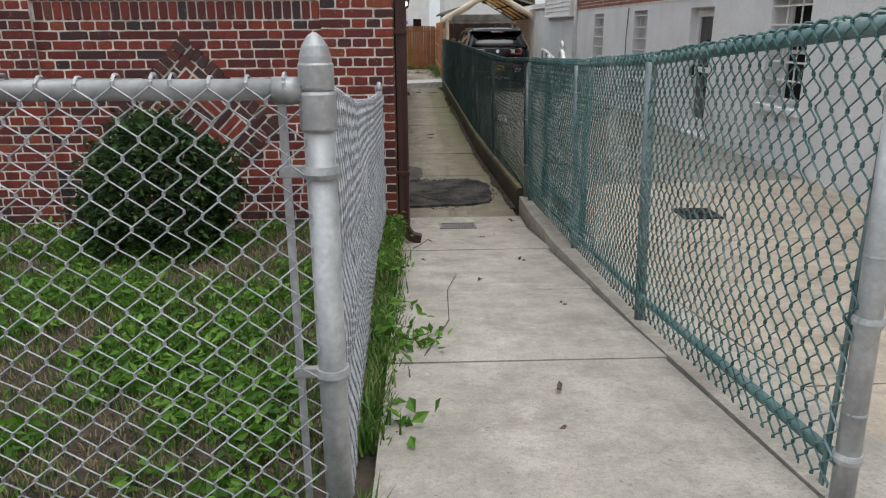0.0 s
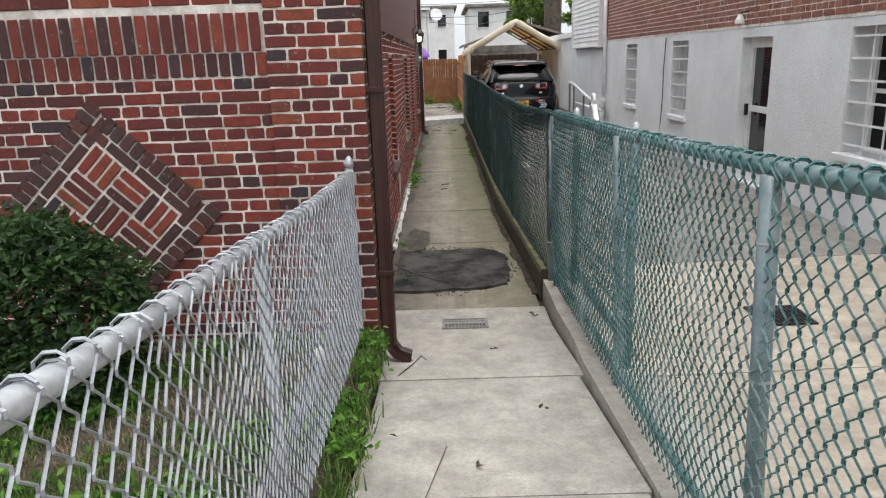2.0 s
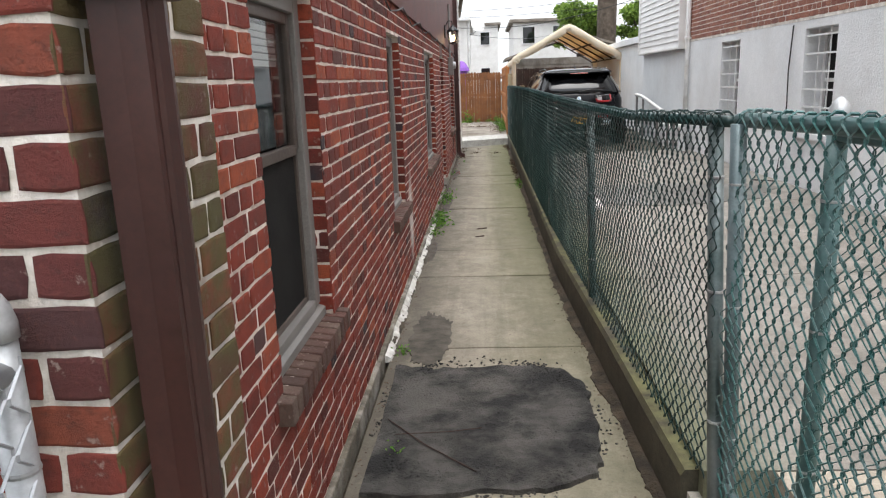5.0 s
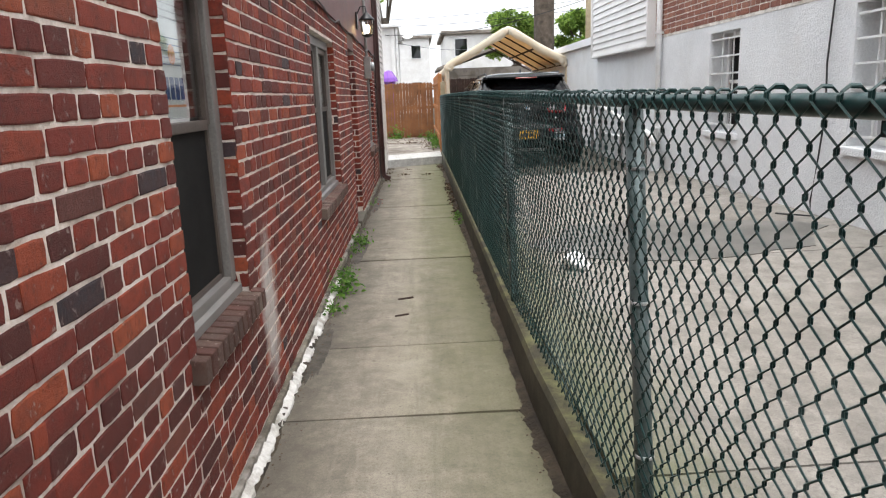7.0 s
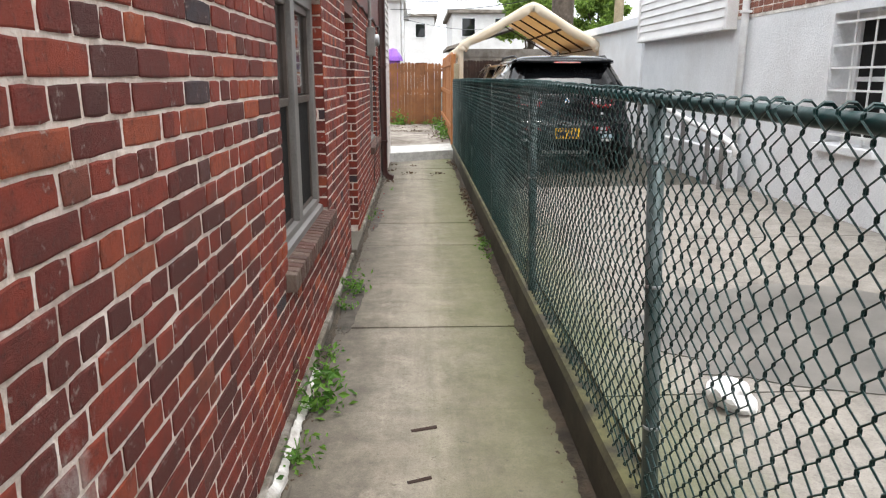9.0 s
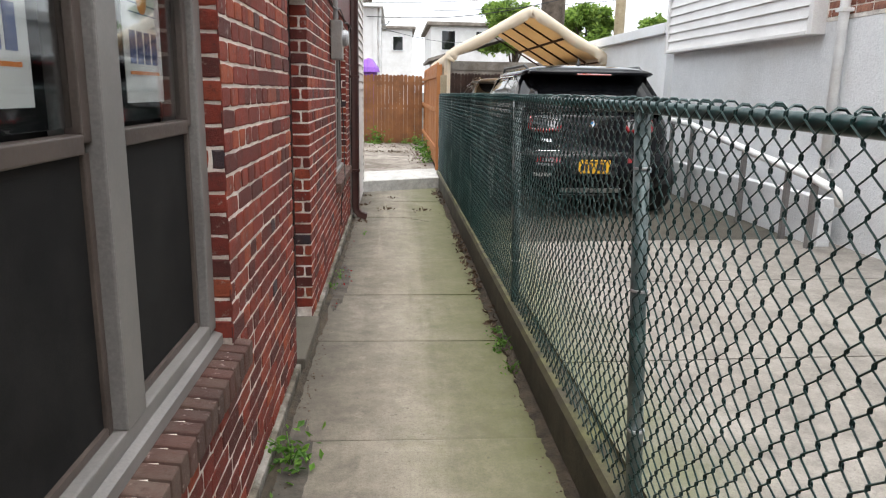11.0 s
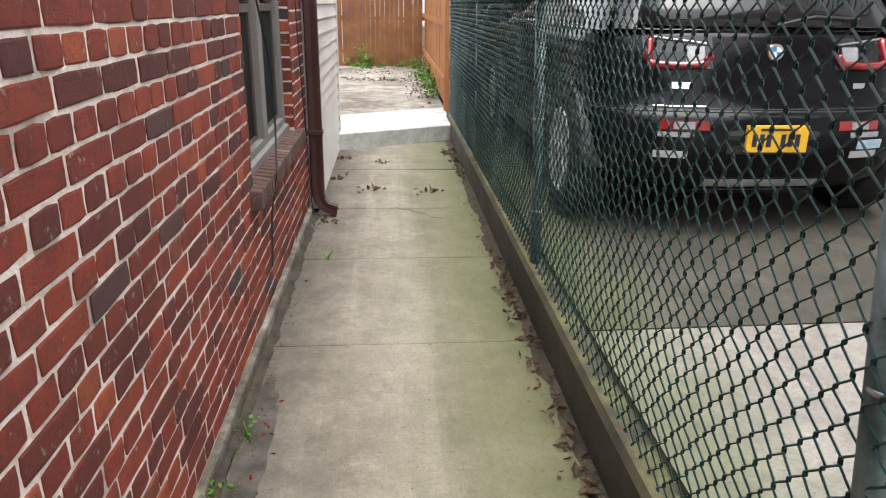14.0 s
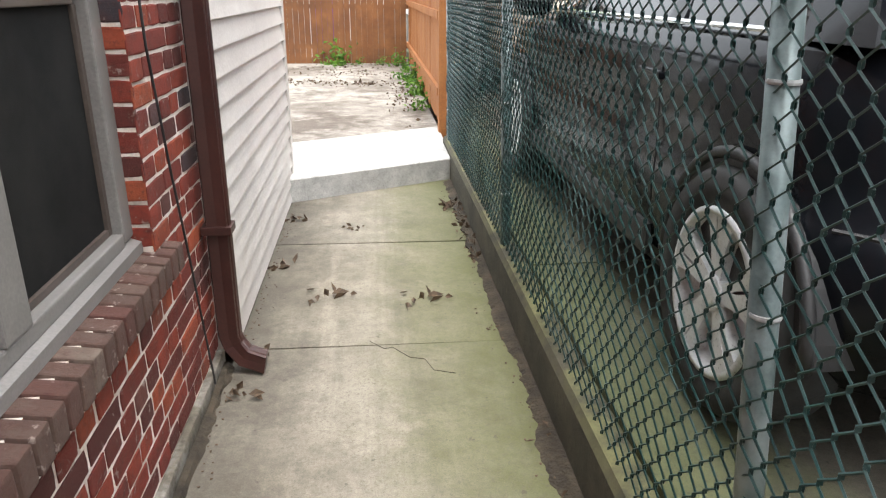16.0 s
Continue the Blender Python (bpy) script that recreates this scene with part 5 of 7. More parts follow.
# ---- carport ----
def carport():
    c = thing("carport_tent", "cream tarpaulin carport tent on a pipe frame", "carport", (0, 0, 0))
    xl, xr, xm, ze, zp, y0, y1 = 1.02, 3.97, 2.53, 2.14, 2.98, 26.0, 31.6
    gable = [(xl - 0.05, ze - 0.22), (xl - 0.05, ze - 0.06), (xl - 0.01, ze + 0.03), (xl + 0.1, ze + 0.11), (xl + 0.5 * (xm - xl), ze + 0.5 * (zp - ze) + 0.03), (xm - 0.16, zp - 0.04), (xm, zp + 0.02), (xm + 0.16, zp - 0.04), (xm + 0.5 * (xr - xm), ze + 0.5 * (zp - ze) + 0.03), (xr - 0.1, ze + 0.11), (xr + 0.01, ze + 0.03), (xr + 0.05, ze - 0.06), (xr + 0.05, ze - 0.22)]
    bm = bmesh.new()
    rows = []
    for j in range(25):
        y = y0 + (y1 - y0) * j / 24
        sag = 0.025 * math.sin(math.pi * ((j / 24 * 4) % 1))
        rows.append([bm.verts.new((x, y, z - sag * (0.4 if k in (0, 6, 12) else 1.0))) for k, (x, z) in enumerate(gable)])
    for a, b in zip(rows, rows[1:]):
        for k in range(len(gable) - 1):
            bm.faces.new((a[k], a[k + 1], b[k + 1], b[k]))
    cover = part("cover", bm, tarpaulin, c, smooth=True)
    cover.modifiers.new("thickness", "SOLIDIFY").thickness = 0.006
    # Front edge folded over the first rafter: a deep soft roll with a wavy lower hem.
    roll = bmesh.new()
    fine = []
    for (ax, az), (bx, bz) in zip(gable[1:-1], gable[2:-1]):
        fine += [(ax + (bx - ax) * q / 6, az + (bz - az) * q / 6) for q in range(6)]
    fine.append(gable[-2])
    prev = None
    for k, (x, z) in enumerate(fine):
        ax, az = fine[max(0, k - 1)]
        bx, bz = fine[min(len(fine) - 1, k + 1)]
        d = math.hypot(bx - ax, bz - az)
        nx, nz = (bz - az) / d, -(bx - ax) / d
        drop = 0.17 + 0.02 * math.sin(k * 0.9) + 0.015 * noise.noise((k * 0.6, 3, 1))
        ring = [roll.verts.new(q) for q in ((x - nx * 0.015, y0 + 0.12, z - nz * 0.015), (x - nx * 0.025, y0 - 0.02, z - nz * 0.025), (x + nx * 0.03, y0 - 0.075, z + nz * 0.03), (x + nx * drop, y0 - 0.05, z + nz * drop), (x + nx * drop, y0 - 0.035, z + nz * drop), (x + nx * 0.03, y0 - 0.055, z + nz * 0.03))]
        if prev:
            for q in range(6):
                roll.faces.new((prev[q], prev[(q + 1) % 6], ring[(q + 1) % 6], ring[q]))
        prev = ring
    bmesh.ops.recalc_face_normals(roll, faces=roll.faces)
    part("hem", roll, tarpaulin, c, "folded cream front edge", smooth=True)
    for j in range(5):
        y = y0 + 0.03 + (y1 - y0 - 0.06) * j / 4
        part("rafter", tube([(xl, y, ze - 0.04), (xm, y, zp - 0.05), (xr, y, ze - 0.04)], 0.022, 8), dark_wood if j else tarpaulin, c)
        for x in (xl, xr):
            r = bmesh.new()
            rod(r, (x, y, 0.2), (x, y, ze), 0.03 if j else 0.062, 10)
            part("leg", r, white_paint if j else tarpaulin, c)
    for x, z in ((xl, ze - 0.05), (xm, zp - 0.07), (xr, ze - 0.05), ((xl + xm) / 2, (ze + zp) / 2 - 0.05), ((xr + xm) / 2, (ze + zp) / 2 - 0.05)):
        r = bmesh.new()
        rod(r, (x, y0, z), (x, y1, z), 0.026, 8)
        part("purlin", r, dark_wood, c)
    return c


carport()


# ---- vehicles ----
def corner_curve(u, p):
    """Setback of the tail or nose at a share u of the half width."""
    return 1.0 - (1.0 - min(1.0, abs(u)) ** p) ** (1.0 / p)


def plan_ring(w, y0, y1, z, tail, nose, n=16):
    """A car's outline at one height: straight flanks, rounded tail and nose."""
    ring = []
    for k in range(n + 1):
        a = -math.pi / 2 + math.pi * k / n
        u = math.copysign(abs(math.sin(a)) ** 0.75, a)
        ring.append((w * u, y0 + tail * corner_curve(u, 2.7), z))
    for t in (0.12, 0.25, 0.37, 0.5, 0.62, 0.75, 0.88):
        ring.append((w * (1.0 + 0.004 * math.sin(math.pi * t)), y0 + tail + (y1 - nose - y0 - tail) * t, z))
    for k in range(n + 1):
        a = math.pi / 2 - math.pi * k / n
        u = math.copysign(abs(math.sin(a)) ** 0.75, a)
        ring.append((w * u, y1 - nose * corner_curve(u, 2.4), z))
    for t in (0.88, 0.75, 0.62, 0.5, 0.37, 0.25, 0.12):
        ring.append((-w * (1.0 + 0.004 * math.sin(math.pi * t)), y0 + tail + (y1 - nose - y0 - tail) * t, z))
    return ring


def hull(levels, mat, name, parent, tail=0.5, nose=0.8, cap=True, label=""):
    bm = bmesh.new()
    rings = [[bm.verts.new(p) for p in plan_ring(w, y0, y1, z, tail, nose)] for z, w, y0, y1 in levels]
    n = len(rings[0])
    for a, b in zip(rings, rings[1:]):
        for k in range(n):
            bm.faces.new((a[k], a[(k + 1) % n], b[(k + 1) % n], b[k]))
    if cap:
        bm.faces.new(rings[0][::-1])
        bm.faces.new(rings[-1])
    bmesh.ops.recalc_face_normals(bm, faces=bm.faces)
    return part(name, bm, mat, parent, label, smooth=True)


BODY = ((0.20, 0.79, 0.24, 4.22), (0.235, 0.835, 0.13, 4.32), (0.30, 0.862, 0.06, 4.40), (0.40, 0.878, 0.015, 4.43), (0.50, 0.884, 0.0, 4.43), (0.60, 0.885, 0.012, 4.42), (0.632, 0.880, 0.035, 4.41), (0.655, 0.872, 0.075, 4.40), (0.74, 0.876, 0.085, 4.37), (0.83, 0.884, 0.105, 4.32), (0.895, 0.880, 0.12, 4.22), (0.945, 0.862, 0.14, 4.02), (0.985, 0.842, 0.158, 3.7), (1.02, 0.818, 0.18, 3.35))


def skin(x, z):
    """Rear face of the car body at a side offset and height."""
    for (z0, w0, a0, _), (z1, w1, a1, _) in zip(BODY, BODY[1:]):
        if z <= z1:
            t = max(0.0, (z - z0) / (z1 - z0))
            w, a = w0 + (w1 - w0) * t, a0 + (a1 - a0) * t
            return a + 0.5 * corner_curve(x / w, 2.7)
    return BODY[-1][2]


def on_skin(pts, r, out=0.006, n=6):
    """A bar that follows the tail of the car through (x, z) points."""
    fine = []
    for (ax, az), (bx, bz) in zip(pts, pts[1:]):
        fine += [(ax + (bx - ax) * k / 5, az + (bz - az) * k / 5) for k in range(5)]
    fine.append(pts[-1])
    return tube([(x, skin(x, z) - out, z) for x, z in fine], r, n)


def skin_panel(x0, x1, z0, z1, out, n=8):
    """A thin plate lying on the curved tail."""
    bm = bmesh.new()
    rows = []
    for z in (z0, 0.5 * (z0 + z1), z1):
        rows.append([(x0 + (x1 - x0) * k / n, z) for k in range(n + 1)])
    outer = [[bm.verts.new((x, skin(x, z) - out, z)) for x, z in r] for r in rows]
    inner = [[bm.verts.new((x, skin(x, z) + 0.01, z)) for x, z in r] for r in rows]
    for a, b in zip(outer, outer[1:]):
        for k in range(n):
            bm.faces.new((a[k], a[k + 1], b[k + 1], b[k]))
    loop_o = outer[0] + [outer[1][-1]] + outer[2][::-1] + [outer[1][0]]
    loop_i = inner[0] + [inner[1][-1]] + inner[2][::-1] + [inner[1][0]]
    for k in range(len(loop_o)):
        m = (k + 1) % len(loop_o)
        bm.faces.new((loop_o[k], loop_i[k], loop_i[m], loop_o[m]))
    bmesh.ops.recalc_face_normals(bm, faces=bm.faces)
    return bm


def wheel(car, x, y, r, side):
    w = part("wheel", turned(((r * 0.66, -0.10), (r * 0.93, -0.11), (r, -0.075), (r, 0.075), (r * 0.93, 0.11), (r * 0.68, 0.10), (r * 0.66, 0.02)), 36), rubber, car, smooth=True)
    w.location, w.rotation_euler = (x, y, r), (0, radians(90) * side, 0)
    part("rim", turned(((r * 0.68, 0.06), (r * 0.69, 0.105), (r * 0.63, 0.108), (r * 0.6, 0.03)), 36), alloy, w, smooth=True)
    part("hub", turned(((r * 0.16, 0.05), (r * 0.15, 0.098), (r * 0.08, 0.106)), 20), alloy, w)
    part("wheel_well", turned(((r * 0.6, 0.026), (r * 0.6, 0.034)), 24), black_plastic, w)
    for k in range(5):
        for off, wide in ((-0.2, 1.0), (0.14, 0.55)):
            a = 2 * math.pi * k / 5 + off
            sp = bmesh.new()
            pts = [(r * 0.10, -0.022), (r * 0.4, -0.03 * wide), (r * 0.64, -0.06 * wide), (r * 0.64, 0.06 * wide), (r * 0.4, 0.03 * wide), (r * 0.10, 0.022)]
            lo = [sp.verts.new((p, q + 0.10 * (p - 0.1 * r), 0.05)) for p, q in pts]
            hi = [sp.verts.new((p, q * 0.78 + 0.10 * (p - 0.1 * r), 0.088 + 0.02 * p / r)) for p, q in pts]
            sp.faces.new(lo[::-1])
            sp.faces.new(hi)
            for m in range(6):
                sp.faces.new((lo[m], lo[(m + 1) % 6], hi[(m + 1) % 6], hi[m]))
            part("spoke", sp, alloy, w).rotation_euler = (0, 0, a)
    return w


def suv(label, paint, loc, detailed):
    c = thing("car", label, "car", loc)
    W = 0.885
    hull(BODY, paint, "body", c)
    hull(((1.018, 0.812, 0.185, 3.32), (1.10, 0.782, 0.235, 3.08), (1.20, 0.738, 0.30, 2.82), (1.30, 0.686, 0.375, 2.58), (1.385, 0.636, 0.44, 2.38)), car_glass, "side_glass", c, 0.3, 0.5, False)
    hull(((1.37, 0.655, 0.40, 2.46), (1.395, 0.668, 0.30, 2.44), (1.42, 0.655, 0.255, 2.38), (1.44, 0.62, 0.27, 2.3), (1.465, 0.55, 0.36, 2.18), (1.487, 0.42, 0.55, 2.0), (1.50, 0.24, 0.8, 1.8)), paint, "roof", c, 0.22, 0.5)
    hull(((0.14, 0.76, 0.4, 4.1), (0.22, 0.82, 0.2, 4.25)), black_plastic, "underbody", c)
    for s in (-1, 1):
        for y, w in ((0.36, 0.2), (1.3, 0.07), (2.3, 0.07)):
            y2 = y + (0.26 if y < 1 else 0.03 if y < 2 else -0.12)
            p = bmesh.new()
            a = [(s * 0.829, y - 0.05, 1.01), (s * 0.829, y + w, 1.01), (s * 0.648, y2 + w * 0.8, 1.39), (s * 0.648, y2 - 0.02, 1.39)]
            vs = [p.verts.new(q) for q in a] + [p.verts.new((q[0] - s * 0.035, q[1], q[2])) for q in a]
            for f in ((0, 1, 2, 3), (7, 6, 5, 4), (0, 4, 5, 1), (1, 5, 6, 2), (2, 6, 7, 3), (3, 7, 4, 0)):
                p.faces.new([vs[i] for i in f])
            bmesh.ops.recalc_face_normals(p, faces=p.faces)
            part("pillar", p, paint, c)
        part("window_trim", tube([(s * 0.832, 0.62, 1.025), (s * 0.838, 1.8, 1.022), (s * 0.832, 2.95, 1.015)], 0.009, 6), chrome, c)
        part("upper_trim", tube([(s * 0.70, 0.72, 1.33), (s * 0.672, 0.9, 1.375), (s * 0.672, 1.9, 1.375), (s * 0.70, 2.25, 1.33)], 0.007, 6), chrome, c)
        part("roof_rail", tube([(s * 0.585, 0.55, 1.445), (s * 0.60, 0.7, 1.485), (s * 0.60, 2.0, 1.485), (s * 0.585, 2.2, 1.44)], 0.014, 8), black_plastic if detailed else chrome, c)
        mirror = hull(((0.985, 0.06, -0.05, 0.07), (1.02, 0.1, -0.07, 0.1), (1.09, 0.105, -0.075, 0.1), (1.125, 0.07, -0.05, 0.07)), paint, "wing_mirror", c, 0.05, 0.06)
        mirror.location = (s * 0.95, 2.9, 0.0)
        for y in (1.2, 2.15):
            part("door_handle", boxes(((s * (W - 0.012), y, 0.845), (s * (W + 0.018), y + 0.2, 0.872)), bevel=0.008), paint, c)
        for y in (1.22, 2.2, 3.12):
            part("door_seam", tube([(s * (W + 0.0015), y, 0.36), (s * (W + 0.0025), y - 0.03, 0.6), (s * (W + 0.001), y, 0.88), (s * 0.845, y + 0.02, 0.98)], 0.0025, 4), black_plastic, c)
        part("sill_trim", boxes(((s * (W - 0.03), 1.2, 0.24), (s * (W + 0.004), 3.2, 0.36)), bevel=0.02), black_plastic, c)
        for y in (0.64, 3.45):
            arch = bmesh.new()
            seg = [(y + 0.40 * math.cos(math.pi * k / 20), 0.325 + 0.40 * math.sin(math.pi * k / 20)) for k in range(21)]
            vo = [arch.verts.new((s * (W + 0.004), p, z)) for p, z in seg]
            vi = [arch.verts.new((s * (W - 0.2), p, z)) for p, z in seg]
            arch.faces.new(vo)
            for k in range(20):
                arch.faces.new((vo[k], vo[k + 1], vi[k + 1], vi[k]))
            part("wheel_arch", arch, black_plastic, c)
            part("arch_lip", tube([(s * (W + 0.004), p, z) for p, z in seg], 0.017, 8), black_plastic, c, smooth=True)
            wheel(c, s * (W - 0.066), y, 0.345, s)
    if not detailed:
        return c
    # Tail of the car.
    rw = bmesh.new()
    grid = []
    for z, a, w in ((1.035, 0.19, 0.66), (1.12, 0.242, 0.635), (1.22, 0.305, 0.59), (1.355, 0.405, 0.53)):
        grid.append([rw.verts.new((w * u, a + 0.3 * corner_curve(u * 0.82, 2.7) - 0.008, z)) for u in (-1, -0.8, -0.5, -0.2, 0.2, 0.5, 0.8, 1)])
    for a, b in zip(grid, grid[1:]):
        for k in range(7):
            rw.faces.new((a[k], a[k + 1], b[k + 1], b[k]))
    rear_glass = part("rear_window", rw, car_glass, c, smooth=True)
    rear_glass.modifiers.new("thickness", "SOLIDIFY").thickness = -0.006
    hull(((1.385, 0.60, 0.235, 0.6), (1.405, 0.625, 0.20, 0.62), (1.425, 0.61, 0.215, 0.62), (1.432, 0.57, 0.26, 0.6)), paint, "spoiler", c, 0.12, 0.05)
    part("brake_light", tube([(-0.17, 0.207, 1.392), (0.0, 0.203, 1.392), (0.17, 0.207, 1.392)], 0.009, 6), lens_red, c)
    part("wiper", tube([(0.0, 0.155, 1.045), (0.2, 0.18, 1.085), (0.45, 0.215, 1.075)], 0.01, 6), black_plastic, c)
    part("tailgate_seam", on_skin([(-0.66, 0.98), (-0.7, 0.82), (-0.66, 0.655), (0, 0.65), (0.66, 0.655), (0.7, 0.82), (0.66, 0.98)], 0.004, 0.001), black_plastic, c)
    part("bumper_seam", on_skin([(-0.84, 0.632), (-0.5, 0.64), (0, 0.64), (0.5, 0.64), (0.84, 0.632)], 0.006, 0.0), black_plastic, c)
    part("bumper_trim", on_skin([(-0.58, 0.66), (-0.45, 0.66), (-0.32, 0.662)], 0.004, 0.004), chrome, c)
    part("plate_recess", skin_panel(-0.23, 0.23, 0.44, 0.625, 0.002), black_plastic, c)
    for s in (-1, 1):
        t = part("tail_light", skin_panel(s * 0.31, s * 0.63, 0.84, 0.99, 0.004), car_glass, c, "dark glass tail light")
        part("lens", on_skin([(s * 0.60, 0.98), (s * 0.612, 0.87), (s * 0.59, 0.857), (s * 0.47, 0.853), (s * 0.35, 0.862), (s * 0.322, 0.905)], 0.021, 0.008, 8), lens_red, t, "red U-shaped light bar", smooth=True)
        part("upper_line", on_skin([(s * 0.60, 0.985), (s * 0.46, 0.97), (s * 0.33, 0.955)], 0.006, 0.008), lens_white, t)
        part("reversing_lens", skin_panel(s * 0.35, s * 0.44, 0.873, 0.945, 0.008, 4), lens_white, t)
        r = part("reflector", skin_panel(s * 0.33, s * 0.56, 0.555, 0.60, 0.004), lens_red, c, "red bumper reflector")
        part("reflector_strip", skin_panel(s * 0.40, s * 0.5, 0.56, 0.595, 0.007, 4), lens_white, r)
        part("lower_lamp", skin_panel(s * 0.40, s * 0.57, 0.52, 0.545, 0.005), lens_white, c)
        part("lower_trim", skin_panel(s * 0.42, s * 0.58, 0.415, 0.45, 0.005), alloy, c)
        part("corner_sticker", skin_panel(s * 0.835, s * 0.862, 0.36, 0.385, 0.004, 3), lens_white, c, "pale reflective sticker")
    part("side_marker", on_skin([(-0.862, 0.45), (-0.868, 0.50), (-0.868, 0.55)], 0.012, 0.004), lens_red, c, "red side marker")
    part("decal", skin_panel(0.45, 0.6, 0.46, 0.505, 0.006, 6), sticker_blue, c, "pale blue oval sticker")
    part("skid_plate", skin_panel(-0.30, 0.30, 0.215, 0.30, 0.006), alloy, c, "silver skid plate under the bumper")
    part("number_plate", boxes(((-0.155, -0.024, 0.455), (0.155, 0.0, 0.585)), bevel=0.004), plate_yellow, c, "yellow number plate")
    for k in range(7):
        if k != 3:
            part("plate_mark", boxes(((-0.127 + k * 0.036, -0.0275, 0.483), (-0.104 + k * 0.036, -0.0243, 0.545))), ink, c)
    part("plate_band", boxes(((-0.09, -0.0275, 0.562), (0.09, -0.0243, 0.572))), ink, c)
    b = part("badge", turned(((0.041, 0), (0.043, 0.006), (0.038, 0.012)), 28), chrome, c, "round blue and white badge")
    b.matrix_basis = Matrix.Translation((0, skin(0, 0.92), 0.92)) @ Matrix.Rotation(radians(80), 4, "X")
    for k in range(4):
        s = bmesh.new()
        vs = [s.verts.new((0, 0, 0.0125))] + [s.verts.new((0.026 * math.cos(a), 0.026 * math.sin(a), 0.0125)) for a in [math.pi / 2 * k + math.pi / 2 * i / 6 for i in range(7)]]
        s.faces.new(vs)
        ex = bmesh.ops.extrude_face_region(s, geom=s.faces[:])
        bmesh.ops.translate(s, verts=[v for v in ex["geom"] if isinstance(v, bmesh.types.BMVert)], vec=(0, 0, 0.002))
        part("quarter", s, blue_enamel if k % 2 else white_paint, b)
    part("model_mark", skin_panel(-0.50, -0.41, 0.745, 0.775, 0.005, 4), chrome, c)
    part("trim_mark", skin_panel(0.42, 0.49, 0.75, 0.775, 0.005, 4), chrome, c)
    part("antenna_fin", turned(((0.05, 0), (0.035, 0.03), (0.012, 0.075), (0.004, 0.08)), 10, (0, 0, 0)), black_plastic, c, smooth=True).matrix_basis = Matrix.Translation((0, 0.85, 1.49)) @ Matrix.Diagonal((0.4, 1.3, 1, 1))
    return c


suv("black estate SUV parked on the driveway, seen from behind", car_black, (2.0, 19.5, 0.285), True)
suv("tan older SUV parked under the carport tent", car_silver, (2.35, 26.4, 0.285), False)


# ---- plants ----
def leaves(count, place, size, mat, name, parent, label="", seed=1, fold=0.25, kind="stuff"):
    rng = random.Random(seed)
    verts, faces = [], []
    for _ in range(count):
        p = place(rng)
        if p is None:
            continue
        l = size * rng.uniform(0.6, 1.3)
        e = Euler((rng.gauss(0, 0.8), rng.gauss(0, 0.8), rng.uniform(0, 6.28))).to_matrix()
        o = len(verts)
        for c in ((0, 0, 0), (l * 0.28, l * 0.45, l * fold * 0.4), (0, l, 0), (-l * 0.28, l * 0.45, l * fold * 0.4), (0, l * 0.45, -l * 0.05)):
            verts.append(tuple(Vector(p) + e @ Vector(c)))
        faces += [(o, o + 1, o + 4), (o + 4, o + 1, o + 2), (o, o + 4, o + 3), (o + 4, o + 2, o + 3)]
    return mesh_part(name, verts, faces, mat, parent, label, kind=kind)


bush = thing("bush", "dense dark green rounded shrub on the lawn", "bush", (-1.83, 5.75, yard_z(-1.8, 5.7)))
for k in range(9):
    a = k * 0.7
    part("branch", tube([(0, 0, -0.03), (0.12 * math.cos(a), 0.12 * math.sin(a), 0.3), (0.34 * math.cos(a), 0.34 * math.sin(a), 0.62)], 0.012, 6), bark, bush)


def bush_place(rng):
    a, b = rng.uniform(0, 6.283), math.acos(rng.uniform(-0.8, 1))
    lump = 1 + 0.3 * noise.noise((math.cos(a) * 2.4, math.sin(a) * 2.4, b * 2.2)) + 0.16 * noise.noise((math.cos(a) * 7, math.sin(a) * 7, b * 6))
    r = lump * rng.uniform(0.5, 1.0) ** 0.5
    taper = 1.12 - 0.28 * math.cos(b)
    return (0.45 * r * taper * math.sin(b) * math.cos(a), 0.42 * r * taper * math.sin(b) * math.sin(a), 0.44 + 0.47 * r * math.cos(b))


leaves(9500, bush_place, 0.048, leaf_dark, "foliage", bush, seed=3)


def grass(name, label, count, place, height, mat, seed, width=0.0035):
    rng = random.Random(seed)
    verts, faces = [], []
    for _ in range(count):
        p = place(rng)
        if p is None:
            continue
        x, y, z = p
        h, a = height * rng.uniform(0.4, 1.4), rng.uniform(0, 6.283)
        dx, dy, lean = math.cos(a) * width, math.sin(a) * width, rng.uniform(0.1, 0.9) * h
        o = len(verts)
        lx, ly = -math.sin(a) * lean, math.cos(a) * lean
        verts += [(x - dx, y - dy, z), (x + dx, y + dy, z), (x + dx * 0.7 + lx * 0.4, y + dy * 0.7 + ly * 0.4, z + h * 0.65), (x - dx * 0.7 + lx * 0.4, y - dy * 0.7 + ly * 0.4, z + h * 0.65), (x + lx, y + ly, z + h)]
        faces += [(o, o + 1, o + 2, o + 3), (o + 3, o + 2, o + 4)]
    ob = mesh_part(name, verts, faces, mat, None, label, kind="stuff")
    return tagged(ob, category="grass")


def lawn_cover(x, y):
    return noise.noise((x * 1.3, y * 1.3, 7)) + 0.6 * noise.noise((x * 3.7, y * 3.7, 2)) + 0.16


def lawn_place(rng):
    x, y = rng.uniform(-4.4, -0.3), rng.uniform(2.2, 6.45)
    if lawn_cover(x, y) + rng.uniform(-0.5, 0.4) < 0.1:
        return None
    return x, y, yard_z(x, y) - 0.005


def bare_place(rng):
    x, y = rng.uniform(-4.4, -0.3), rng.uniform(2.2, 6.45)
    return None if lawn_cover(x, y) + rng.uniform(-0.4, 0.4) > 0.25 else (x, y, yard_z(x, y))


